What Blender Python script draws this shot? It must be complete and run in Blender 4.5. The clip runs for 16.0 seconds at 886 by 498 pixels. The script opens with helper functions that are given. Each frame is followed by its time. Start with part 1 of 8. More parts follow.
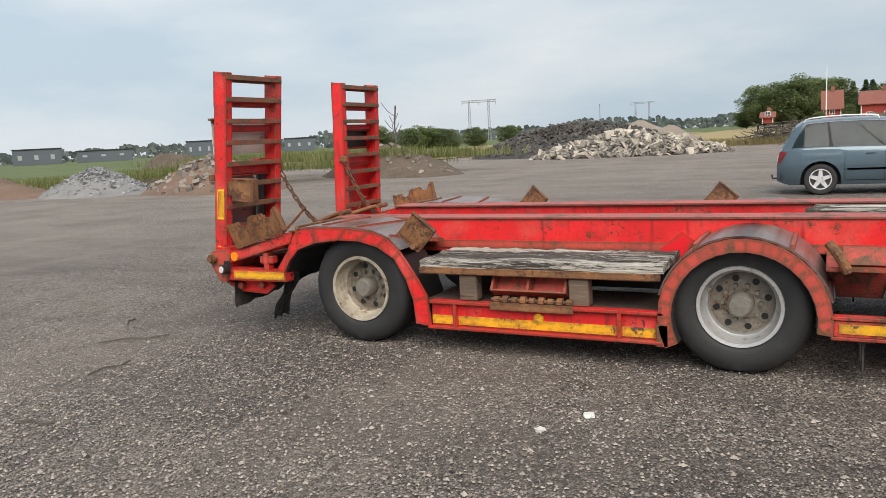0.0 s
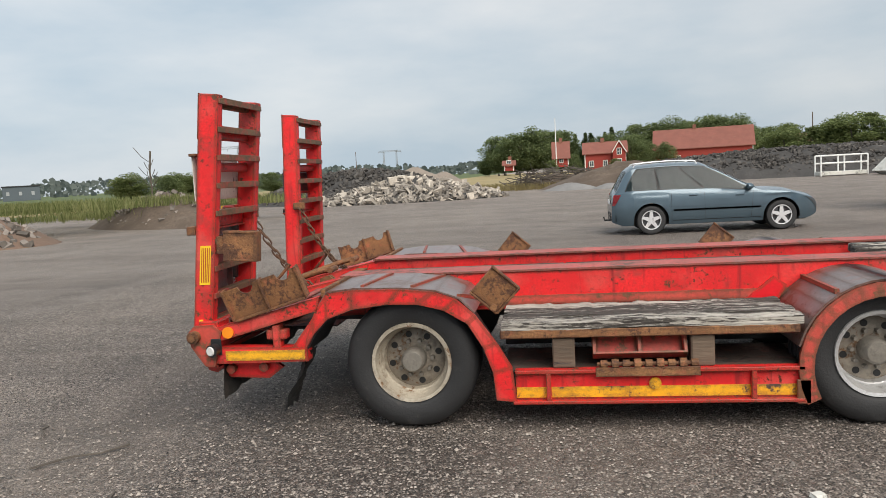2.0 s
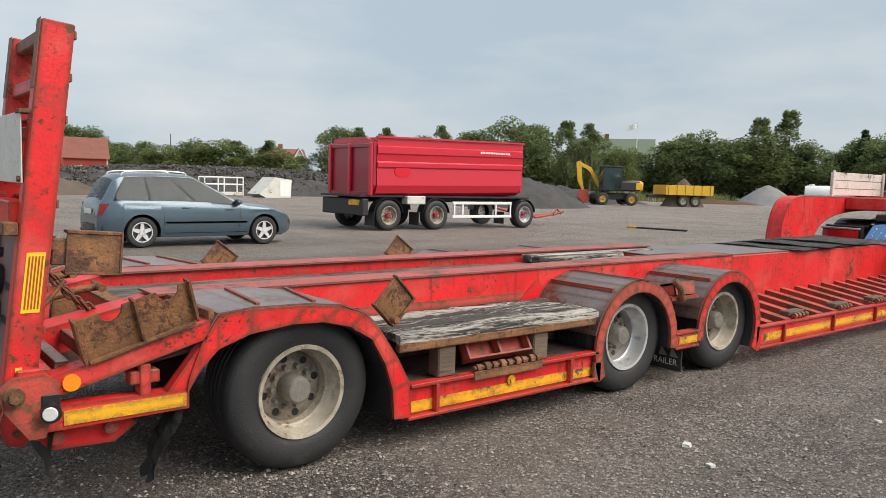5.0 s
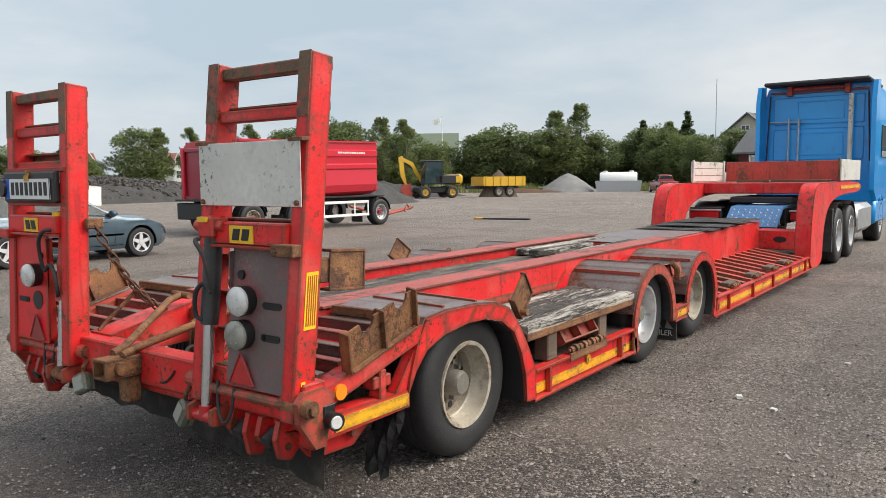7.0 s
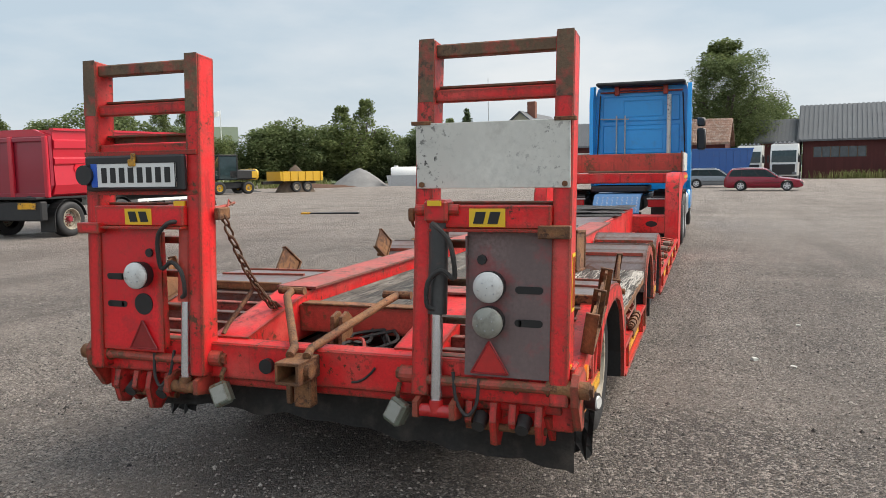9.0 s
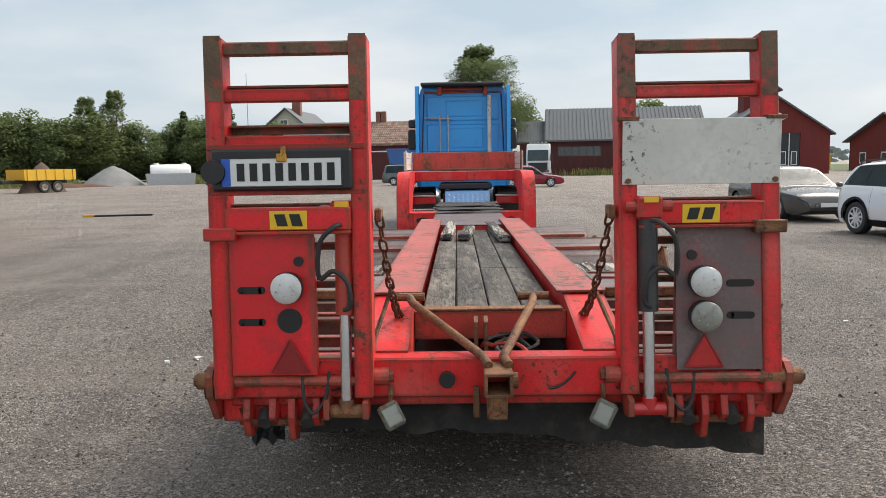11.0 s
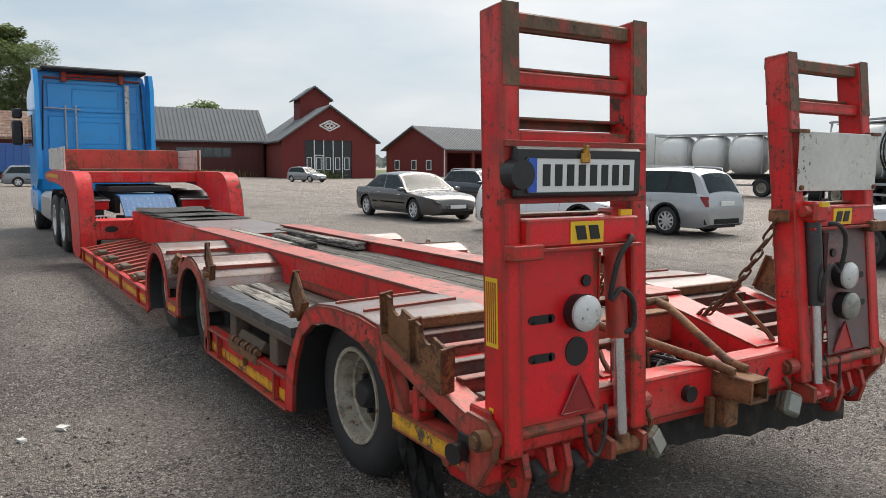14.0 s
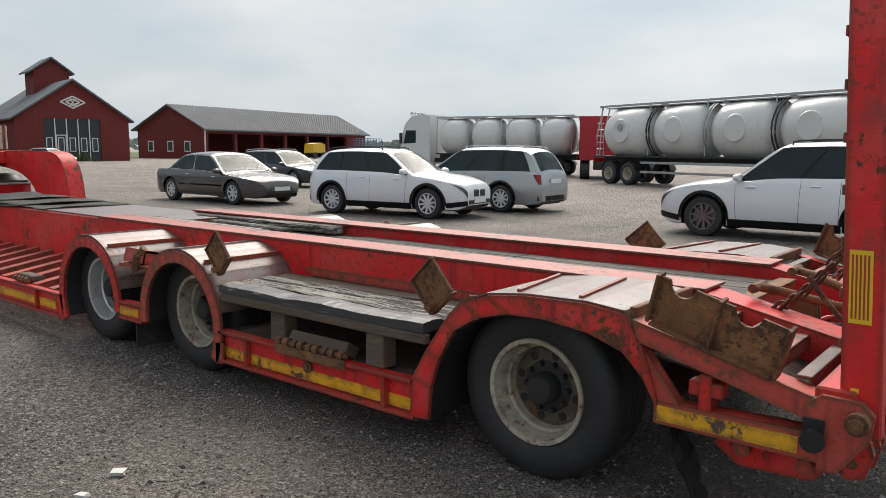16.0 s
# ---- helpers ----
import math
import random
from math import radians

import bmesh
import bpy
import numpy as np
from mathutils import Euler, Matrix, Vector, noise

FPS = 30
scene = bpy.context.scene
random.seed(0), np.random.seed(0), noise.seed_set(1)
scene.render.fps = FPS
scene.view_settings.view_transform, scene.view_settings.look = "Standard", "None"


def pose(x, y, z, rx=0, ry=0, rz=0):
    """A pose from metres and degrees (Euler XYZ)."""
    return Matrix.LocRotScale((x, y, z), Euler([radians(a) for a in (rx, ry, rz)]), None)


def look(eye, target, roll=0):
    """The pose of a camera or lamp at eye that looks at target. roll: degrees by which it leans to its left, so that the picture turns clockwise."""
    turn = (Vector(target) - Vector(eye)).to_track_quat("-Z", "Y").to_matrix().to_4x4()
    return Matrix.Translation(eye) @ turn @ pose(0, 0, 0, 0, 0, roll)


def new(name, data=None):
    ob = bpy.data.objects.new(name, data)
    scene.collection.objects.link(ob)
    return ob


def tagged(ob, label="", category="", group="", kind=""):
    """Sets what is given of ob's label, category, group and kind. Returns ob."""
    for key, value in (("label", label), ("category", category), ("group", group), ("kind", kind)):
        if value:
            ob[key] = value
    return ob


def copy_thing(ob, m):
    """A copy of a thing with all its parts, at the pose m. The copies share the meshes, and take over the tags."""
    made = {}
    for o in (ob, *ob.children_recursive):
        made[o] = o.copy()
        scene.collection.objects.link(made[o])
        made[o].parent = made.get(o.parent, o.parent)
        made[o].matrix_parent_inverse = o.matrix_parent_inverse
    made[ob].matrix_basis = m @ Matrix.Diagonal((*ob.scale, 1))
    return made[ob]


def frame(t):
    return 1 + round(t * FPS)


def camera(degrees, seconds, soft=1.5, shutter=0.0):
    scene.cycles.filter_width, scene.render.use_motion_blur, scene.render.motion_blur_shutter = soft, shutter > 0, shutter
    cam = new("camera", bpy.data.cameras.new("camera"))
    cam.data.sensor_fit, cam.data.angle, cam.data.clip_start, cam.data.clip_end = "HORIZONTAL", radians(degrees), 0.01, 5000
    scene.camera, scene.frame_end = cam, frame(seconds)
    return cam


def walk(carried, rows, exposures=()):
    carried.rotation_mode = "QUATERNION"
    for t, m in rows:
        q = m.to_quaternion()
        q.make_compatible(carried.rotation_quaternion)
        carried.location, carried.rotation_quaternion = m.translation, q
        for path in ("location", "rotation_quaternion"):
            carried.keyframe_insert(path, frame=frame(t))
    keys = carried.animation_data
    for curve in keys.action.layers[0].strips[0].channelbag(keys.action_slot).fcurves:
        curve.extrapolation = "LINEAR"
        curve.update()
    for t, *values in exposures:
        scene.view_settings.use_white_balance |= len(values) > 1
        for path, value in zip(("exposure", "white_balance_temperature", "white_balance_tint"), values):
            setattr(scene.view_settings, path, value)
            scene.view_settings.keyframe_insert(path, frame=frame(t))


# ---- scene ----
cam = camera(60.7, 16.0, 0.7)
METRES, EYE, TILT, LEAN, TURN = 16.304, 1.5, 0.0, 0.0, 27.3
ROWS = [
    (0.0, 0.0, 0.0, 0.0, -0.44, -8.18, 3.04),
    (0.5, -0.0312, 0.0186, 0.0002, -3.92, -7.32, 2.95),
    (1.0, -0.0598, 0.0362, 0.0015, -8.43, -6.59, 3.22),
    (1.5, -0.0876, 0.0572, 0.0034, -13.46, -5.96, 3.39),
    (2.0, -0.1167, 0.077, 0.0039, -19.17, -5.67, 3.18),
    (2.5, -0.1429, 0.1024, 0.0028, -26.12, -5.66, 2.27),
    (3.0, -0.1692, 0.1244, 0.0015, -34.56, -5.73, 0.78),
    (3.5, -0.1877, 0.1442, -0.0003, -44.56, -5.76, -0.88),
    (6.0, -0.2764, 0.258, 0.0023, -72.16, -5.74, -0.41),
    (6.5, -0.2858, 0.2865, 0.0042, -76.47, -5.47, 0.14),
    (7.0, -0.298, 0.314, 0.0055, -80.96, -5.29, 0.59),
    (7.5, -0.3016, 0.3439, 0.0045, -85.47, -5.24, 0.86),
    (8.0, -0.3058, 0.3764, 0.0035, -89.76, -5.37, 0.94),
    (8.5, -0.3044, 0.4077, 0.0023, -93.84, -5.6, 0.91),
    (9.0, -0.2981, 0.4391, 0.0032, -97.9, -5.85, 0.87),
    (11.5, -0.2395, 0.5776, 0.0054, -121.26, -6.26, 0.83),
    (12.0, -0.2205, 0.6018, 0.0067, -126.37, -6.23, 0.75),
    (12.5, -0.1946, 0.6196, 0.0056, -131.81, -6.31, 0.56),
    (13.0, -0.1688, 0.6385, 0.0048, -137.73, -6.43, 0.2),
    (13.5, -0.142, 0.6508, 0.0041, -143.94, -6.4, -0.12),
    (14.0, -0.1139, 0.6602, 0.0052, -149.89, -6.22, -0.36),
    (14.5, -0.0855, 0.6715, 0.0056, -155.23, -5.89, -0.45),
    (15.0, -0.0543, 0.6736, 0.0045, -159.67, -6.02, -0.34),
    (15.5, -0.023, 0.6786, 0.0032, -164.11, -6.65, -0.33),
    (16.0, 0.0092, 0.6809, 0.0012, -168.23, -7.48, -0.32),
]
PLACES = [(t, pose(0, 0, EYE, TILT, LEAN, TURN) @ pose(METRES * x, METRES * y, METRES * z, 90 + pitch, roll, yaw)) for t, x, y, z, yaw, pitch, roll in ROWS]
PLACES.insert(8, (3.7, look((-3.927, 0.780, 1.501), (-3.182, 2.625, 1.297), 1.6)))
PLACES.insert(9, (5.8, look((-5.775, 1.576, 1.539), (-4.403, 3.018, 1.348), 0.5)))
EXPOSURES = [(0.0, 0.80), (3.0, 0.74), (6.0, 0.92), (9.0, 1.03), (11.5, 1.06), (13.5, 0.99), (15.0, 0.88), (16.0, 0.78)]
walk(cam, PLACES, EXPOSURES)

# ---- world, sun, exposure ----
SUN_EL, SUN_ROT = radians(46), radians(150)
world = bpy.data.worlds.new("overcast_sky")
scene.world = world
world.use_nodes = True
wn, wl = world.node_tree.nodes, world.node_tree.links
bg = wn["Background"]
sky = wn.new("ShaderNodeTexSky")
sky.sky_type, sky.sun_disc = "NISHITA", False
sky.sun_elevation, sky.sun_rotation = SUN_EL, SUN_ROT
sky.dust_density = 4.0
wc = wn.new("ShaderNodeTexCoord")
wm = wn.new("ShaderNodeMapping")
wm.inputs["Scale"].default_value = (1.0, 1.0, 3.2)
cl = wn.new("ShaderNodeTexNoise")
cl.inputs["Scale"].default_value, cl.inputs["Detail"].default_value = 2.3, 8
cl.inputs["Roughness"].default_value = 0.52
cr = wn.new("ShaderNodeValToRGB")
cr.color_ramp.elements[0].position, cr.color_ramp.elements[0].color = 0.38, (4.55, 5.45, 6.2, 1)
cr.color_ramp.elements[1].position, cr.color_ramp.elements[1].color = 0.68, (6.95, 7.2, 7.35, 1)
wmix = wn.new("ShaderNodeMix")
wmix.data_type = "RGBA"
wmix.inputs[0].default_value = 0.90
wl.new(wc.outputs["Generated"], wm.inputs[0])
wl.new(wm.outputs[0], cl.inputs["Vector"])
wl.new(cl.outputs["Fac"], cr.inputs[0])
wl.new(sky.outputs[0], wmix.inputs[6])
gr = wn.new("ShaderNodeMapRange")
for key, value in ((1, -1.0), (2, 1.0), (3, 1.0), (4, 0.76)):
    gr.inputs[key].default_value = value
dp = wn.new("ShaderNodeVectorMath")
dp.operation = "DOT_PRODUCT"
dp.inputs[1].default_value = (0.95, 0.31, 0.0)
wl.new(wc.outputs["Generated"], dp.inputs[0])
wl.new(dp.outputs["Value"], gr.inputs[0])
vm = wn.new("ShaderNodeVectorMath")
vm.operation = "SCALE"
wl.new(cr.outputs[0], vm.inputs[0])
wl.new(gr.outputs[0], vm.inputs["Scale"])
wl.new(vm.outputs[0], wmix.inputs[7])
wl.new(wmix.outputs[2], bg.inputs[0])
bg.inputs[1].default_value = 0.078
sun = new("sun", bpy.data.lights.new("sun", "SUN"))
sun.data.energy, sun.data.angle, sun.data.color = 2.4, radians(50), (1.0, 0.93, 0.84)
sun.matrix_world = look((0, 0, 40), (-20 * math.sin(SUN_ROT), -20 * math.cos(SUN_ROT), 40 - 20 * math.tan(SUN_EL)))


# ---- materials ----
def surf(name, base, rough=0.6, metal=0.0, scale=3.0, var=0.18, grain=60.0, bump=0.15, rust=0.0, rustcol=(0.14, 0.055, 0.025), dirt=0.0,
         dirtcol=(0.10, 0.085, 0.07), coat=0.0, stretch=(1, 1, 1), rand=0.0, edge=0.0, streak=0.0, fade=0.0, fadecol=(0.55, 0.15, 0.11), chips=0.0):
    """Painted or plain surface with soft variation, fine grain, and optional rust chips and dirt."""
    m = bpy.data.materials.new(name)
    m.use_nodes = True
    n, l = m.node_tree.nodes, m.node_tree.links
    b = n["Principled BSDF"]
    tc = n.new("ShaderNodeTexCoord")
    mp = n.new("ShaderNodeMapping")
    mp.inputs["Scale"].default_value = stretch
    l.new(tc.outputs["Object"], mp.inputs[0])

    def tex(s, detail=5, r=0.6):
        t = n.new("ShaderNodeTexNoise")
        t.inputs["Scale"].default_value, t.inputs["Detail"].default_value, t.inputs["Roughness"].default_value = s, detail, r
        l.new(mp.outputs[0], t.inputs["Vector"])
        return t

    def mix(fac, a, c, mode="MIX"):
        x = n.new("ShaderNodeMix")
        x.data_type, x.blend_type = "RGBA", mode
        for k, v in ((0, fac), (6, a), (7, c)):
            if isinstance(v, (int, float)):
                x.inputs[k].default_value = v
            elif isinstance(v, tuple):
                x.inputs[k].default_value = (*v, 1)
            else:
                l.new(v, x.inputs[k])
        return x.outputs[2]

    def ramp(src, lo, hi):
        x = n.new("ShaderNodeMapRange")
        x.inputs[1].default_value, x.inputs[2].default_value = lo, hi
        l.new(src, x.inputs[0])
        return x.outputs[0]
    big, fine = tex(scale), tex(grain, 3)
    dark = tuple(c * (1 - var) for c in base)
    light = tuple(min(1, c * (1 + var)) for c in base)
    col = mix(ramp(big.outputs["Fac"], 0.3, 0.7), dark, light)
    col = mix(ramp(fine.outputs["Fac"], 0.35, 0.7), col, tuple(c * (1 - 0.6 * var) for c in base))
    rval = rough
    if fade:
        f1 = ramp(tex(scale * 0.9, 7, 0.62).outputs["Fac"], 0.62 - fade * 0.4, 0.80 - fade * 0.2)
        f2 = n.new("ShaderNodeMath")
        f2.operation = "MULTIPLY"
        f2.inputs[1].default_value = 0.75
        l.new(f1, f2.inputs[0])
        col = mix(f2.outputs[0], col, fadecol)
    if dirt:
        d = ramp(tex(scale * 2.3, 8, 0.65).outputs["Fac"], 0.66 - dirt * 0.4, 0.86 - dirt * 0.3)
        col = mix(d, col, dirtcol)
    if rust:
        clump = n.new("ShaderNodeMath")
        clump.operation = "MULTIPLY_ADD"
        clump.inputs[1].default_value, clump.inputs[2].default_value = 0.7, -0.35
        l.new(tex(scale * 0.8, 3, 0.5).outputs["Fac"], clump.inputs[0])
        patchy = n.new("ShaderNodeMath")
        l.new(tex(scale * 5, 10, 0.74).outputs["Fac"], patchy.inputs[0])
        l.new(clump.outputs[0], patchy.inputs[1])
        r = ramp(patchy.outputs[0], 0.74 - rust * 0.45, 0.78 - rust * 0.42)
        halo = n.new("ShaderNodeMath")
        halo.operation = "MULTIPLY"
        halo.inputs[1].default_value = 0.45
        l.new(ramp(patchy.outputs[0], 0.62 - rust * 0.45, 0.78 - rust * 0.42), halo.inputs[0])
        col = mix(halo.outputs[0], col, tuple(0.45 * p + 0.55 * q for p, q in zip(base, rustcol)))
        rc = mix(ramp(fine.outputs["Fac"], 0.3, 0.7), tuple(c * 0.6 for c in rustcol), tuple(c * 1.7 for c in rustcol))
        col = mix(r, col, rc)
    if chips:
        c1 = ramp(tex(scale * 1.3, 4, 0.6).outputs["Fac"], 0.60 - chips * 0.3, 0.72 - chips * 0.2)
        c2 = ramp(tex(scale * 13, 6, 0.7).outputs["Fac"], 0.56, 0.60)
        cm = n.new("ShaderNodeMath")
        cm.operation = "MULTIPLY"
        l.new(c1, cm.inputs[0])
        l.new(c2, cm.inputs[1])
        col = mix(cm.outputs[0], col, tuple(c * 0.75 for c in rustcol))
    if streak:
        ms = n.new("ShaderNodeMapping")
        ms.inputs["Scale"].default_value = (11, 11, 1.1)
        l.new(tc.outputs["Object"], ms.inputs[0])
        ts = n.new("ShaderNodeTexNoise")
        ts.inputs["Scale"].default_value, ts.inputs["Detail"].default_value = 1.6, 6
        l.new(ms.outputs[0], ts.inputs["Vector"])
        col = mix(ramp(ts.outputs["Fac"], 0.70 - streak * 0.2, 0.86 - streak * 0.2), col, tuple(c * 0.35 + 0.012 for c in base))
    if edge:
        bv = n.new("ShaderNodeBevel")
        bv.samples = 4
        bv.inputs["Radius"].default_value = 0.04
        geo = n.new("ShaderNodeNewGeometry")
        dt = n.new("ShaderNodeVectorMath")
        dt.operation = "DOT_PRODUCT"
        l.new(bv.outputs[0], dt.inputs[0])
        l.new(geo.outputs["Normal"], dt.inputs[1])
        ed = ramp(dt.outputs["Value"], 0.985, 0.86)
        mul = n.new("ShaderNodeMath")
        mul.operation = "MULTIPLY"
        l.new(ed, mul.inputs[0])
        l.new(ramp(tex(9, 6, 0.7).outputs["Fac"], 0.62 - edge * 0.45, 0.70 - edge * 0.35), mul.inputs[1])
        col = mix(mul.outputs[0], col, rustcol)
    if rand:
        oi = n.new("ShaderNodeObjectInfo")
        k = n.new("ShaderNodeMapRange")
        k.inputs[3].default_value, k.inputs[4].default_value = 1 - rand, 1 + rand
        l.new(oi.outputs["Random"], k.inputs[0])
        h = n.new("ShaderNodeHueSaturation")
        l.new(k.outputs[0], h.inputs["Value"])
        l.new(col, h.inputs["Color"])
        col = h.outputs[0]
    l.new(col, b.inputs["Base Color"])
    b.inputs["Roughness"].default_value, b.inputs["Metallic"].default_value = rval, metal
    b.inputs["Coat Weight"].default_value, b.inputs["Coat Roughness"].default_value = coat, 0.08
    if bump:
        bp = n.new("ShaderNodeBump")
        bp.inputs["Strength"].default_value, bp.inputs["Distance"].default_value = bump, 0.01
        l.new(fine.outputs["Fac"], bp.inputs["Height"])
        l.new(bp.outputs[0], b.inputs["Normal"])
    return m


def glass_mat(name, tint, rough=0.04):
    """Dark car glass: glossy, tinted, seen from outside."""
    m = surf(name, tint, rough, 0, 2, 0.3, 5, 0)
    m.node_tree.nodes["Principled BSDF"].inputs["Specular IOR Level"].default_value = 0.5
    return m


M_RED = surf("red_paint_worn", (0.70, 0.022, 0.024), 0.44, 0, 2.5, 0.25, 70, 0.15, rust=0.25, rustcol=(0.095, 0.040, 0.020), dirt=0.29, dirtcol=(0.22, 0.05, 0.04), edge=0.85, streak=0.55, fade=0.34, fadecol=(0.60, 0.125, 0.10), chips=0.5)
M_REDCLEAN = surf("red_paint", (0.72, 0.012, 0.02), 0.36, 0, 2.0, 0.18, 70, 0.08, rust=0.16, dirt=0.25, dirtcol=(0.25, 0.03, 0.03), edge=0.6, streak=0.2, fade=0.12, fadecol=(0.60, 0.10, 0.085), chips=0.3)
M_RED.node_tree.nodes["Principled BSDF"].inputs["Specular IOR Level"].default_value = 0.35
M_CAP = surf("grimy_red_top", (0.46, 0.085, 0.070), 0.55, 0, 3.0, 0.3, 60, 0.25, rust=0.36, rustcol=(0.085, 0.040, 0.024), dirt=0.5, dirtcol=(0.24, 0.12, 0.095), edge=0.9, chips=0.6)
M_REDRUST = surf("red_paint_rusty", (0.52, 0.065, 0.045), 0.55, 0, 3.0, 0.25, 60, 0.3, rust=0.40, rustcol=(0.12, 0.050, 0.024), dirt=0.34, dirtcol=(0.20, 0.06, 0.04), edge=0.85, streak=0.6)
M_RUST = surf("rust_brown", (0.25, 0.115, 0.045), 0.75, 0, 6, 0.45, 70, 0.6, rust=0.40, rustcol=(0.075, 0.032, 0.016), dirt=0.32, dirtcol=(0.36, 0.10, 0.05), edge=0.5)
M_DECK = surf("worn_deck_steel", (0.20, 0.165, 0.158), 0.33, 0.2, 3, 0.3, 60, 0.12, rust=0.30, rustcol=(0.10, 0.05, 0.03), dirt=0.45, dirtcol=(0.20, 0.075, 0.058), edge=0.8, chips=0.5)
M_DARKPANEL = surf("sooty_red_panel", (0.16, 0.11, 0.105), 0.55, 0, 2.6, 0.35, 60, 0.1, rust=0.0, dirt=0.42, dirtcol=(0.30, 0.045, 0.045))
M_YEL = surf("yellow_band", (0.80, 0.40, 0.012), 0.5, 0, 4, 0.15, 60, 0.1, rust=0.33, dirt=0.3, dirtcol=(0.3, 0.13, 0.02), rustcol=(0.08, 0.05, 0.035), edge=0.5)
M_STICK = surf("yellow_sticker", (0.78, 0.5, 0.02), 0.4, 0, 4, 0.06, 40, 0.0)
M_REDINK = surf("red_ink", (0.35, 0.05, 0.01), 0.5, 0, 4, 0.1, 40, 0)
M_INK = surf("black_ink", (0.012, 0.012, 0.012), 0.5, 0, 4, 0.1, 40, 0)
M_TYRE = surf("tyre_rubber", (0.022, 0.022, 0.023), 0.62, 0, 6, 0.25, 80, 0.25, dirt=0.14, dirtcol=(0.055, 0.05, 0.045))
M_RUBBER = surf("black_rubber", (0.030, 0.029, 0.028), 0.7, 0, 4, 0.3, 50, 0.2, dirt=0.28, dirtcol=(0.07, 0.06, 0.052))
M_FLAP = surf("dusty_rubber", (0.055, 0.052, 0.049), 0.7, 0, 3, 0.35, 50, 0.3, dirt=0.4, dirtcol=(0.12, 0.105, 0.09), streak=0.3)
M_MAT = surf("dusty_rubber_mat", (0.115, 0.113, 0.112), 0.65, 0, 3, 0.35, 50, 0.3, rust=0.3, rustcol=(0.035, 0.034, 0.033), dirt=0.35, dirtcol=(0.20, 0.19, 0.175))
M_LAMPBODY = surf("grimy_lamp_casing", (0.16, 0.18, 0.14), 0.6, 0.1, 9, 0.3, 60, 0.2, rust=0.36, rustcol=(0.11, 0.06, 0.03), dirt=0.4)
M_RIM = surf("steel_rim_cream", (0.44, 0.39, 0.31), 0.5, 0.1, 6, 0.25, 50, 0.1, rust=0.24, rustcol=(0.16, 0.09, 0.045), dirt=0.42, dirtcol=(0.15, 0.12, 0.09))
M_RIMSILVER = surf("steel_rim_silver", (0.6, 0.6, 0.6), 0.38, 0.6, 6, 0.15, 50, 0.08, dirt=0.25, rust=0.06)
M_RIMDIRT = surf("steel_rim_dirty", (0.40, 0.36, 0.28), 0.6, 0.0, 6, 0.3, 50, 0.2, rust=0.30, dirt=0.38, dirtcol=(0.08, 0.065, 0.05))
M_DISC = surf("brake_dusted_disc", (0.27, 0.235, 0.19), 0.55, 0.2, 7, 0.3, 50, 0.1, rust=0.28, rustcol=(0.11, 0.06, 0.03), dirt=0.4, dirtcol=(0.10, 0.085, 0.07))
M_DISCDK = surf("dark_wheel_disc", (0.105, 0.085, 0.066), 0.6, 0.1, 7, 0.35, 50, 0.2, rust=0.34, rustcol=(0.12, 0.06, 0.03), dirt=0.3, dirtcol=(0.22, 0.19, 0.15))
M_HUB = surf("greasy_hub", (0.23, 0.21, 0.18), 0.55, 0.3, 8, 0.3, 60, 0.15, dirt=0.3)
M_WOOD = surf("weathered_grey_wood", (0.40, 0.37, 0.325), 0.9, 0, 6, 0.45, 34, 1.0, rust=0.64, rustcol=(0.036, 0.031, 0.027), dirt=0.3, dirtcol=(0.12, 0.10, 0.08), stretch=(0.14, 2.6, 2.6), rand=0.25)
M_WOODMUD = surf("muddy_dark_planks", (0.105, 0.088, 0.072), 0.8, 0, 5, 0.45, 30, 0.8, rust=0.5, rustcol=(0.030, 0.026, 0.022), dirt=0.46, dirtcol=(0.24, 0.215, 0.185), stretch=(0.3, 1.8, 1.8), rand=0.35)
M_SHELF = surf("gritty_shelf", (0.085, 0.060, 0.048), 0.9, 0, 5, 0.4, 60, 0.6, rust=0.3, rustcol=(0.03, 0.022, 0.018), dirt=0.3, dirtcol=(0.24, 0.05, 0.04))
M_WOODBR = surf("brown_wood", (0.125, 0.090, 0.064), 0.85, 0, 5, 0.3, 30, 0.5, rust=0.2, rustcol=(0.05, 0.04, 0.035), stretch=(0.3, 2.5, 2.5), rand=0.2)
M_WOODDARK = surf("black_painted_wood", (0.045, 0.047, 0.05), 0.38, 0, 4, 0.3, 30, 0.4, rust=0.1, rustcol=(0.4, 0.4, 0.4), stretch=(0.3, 2.5, 2.5))
M_WORN = surf("paint_worn_to_steel", (0.135, 0.082, 0.042), 0.6, 0, 5, 0.4, 60, 0.3, rust=0.30, rustcol=(0.06, 0.032, 0.018), dirt=0.46, dirtcol=(0.42, 0.035, 0.03))
M_CHROME = surf("piston_rod_steel", (0.62, 0.63, 0.65), 0.22, 0.9, 6, 0.08, 40, 0)
M_STEEL = surf("galvanised_steel", (0.42, 0.43, 0.44), 0.45, 0.7, 6, 0.2, 50, 0.1, dirt=0.2)
M_BLACK = surf("black_paint_and_shade", (0.02, 0.02, 0.021), 0.55, 0, 4, 0.3, 50, 0.15, dirt=0.18, dirtcol=(0.045, 0.04, 0.036))
M_PLASTIC = surf("black_plastic", (0.016, 0.016, 0.017), 0.42, 0, 5, 0.2, 60, 0.05)
M_WHITE = surf("white_paint", (0.74, 0.74, 0.72), 0.42, 0, 3, 0.06, 50, 0.05, dirt=0.18, dirtcol=(0.45, 0.43, 0.40))
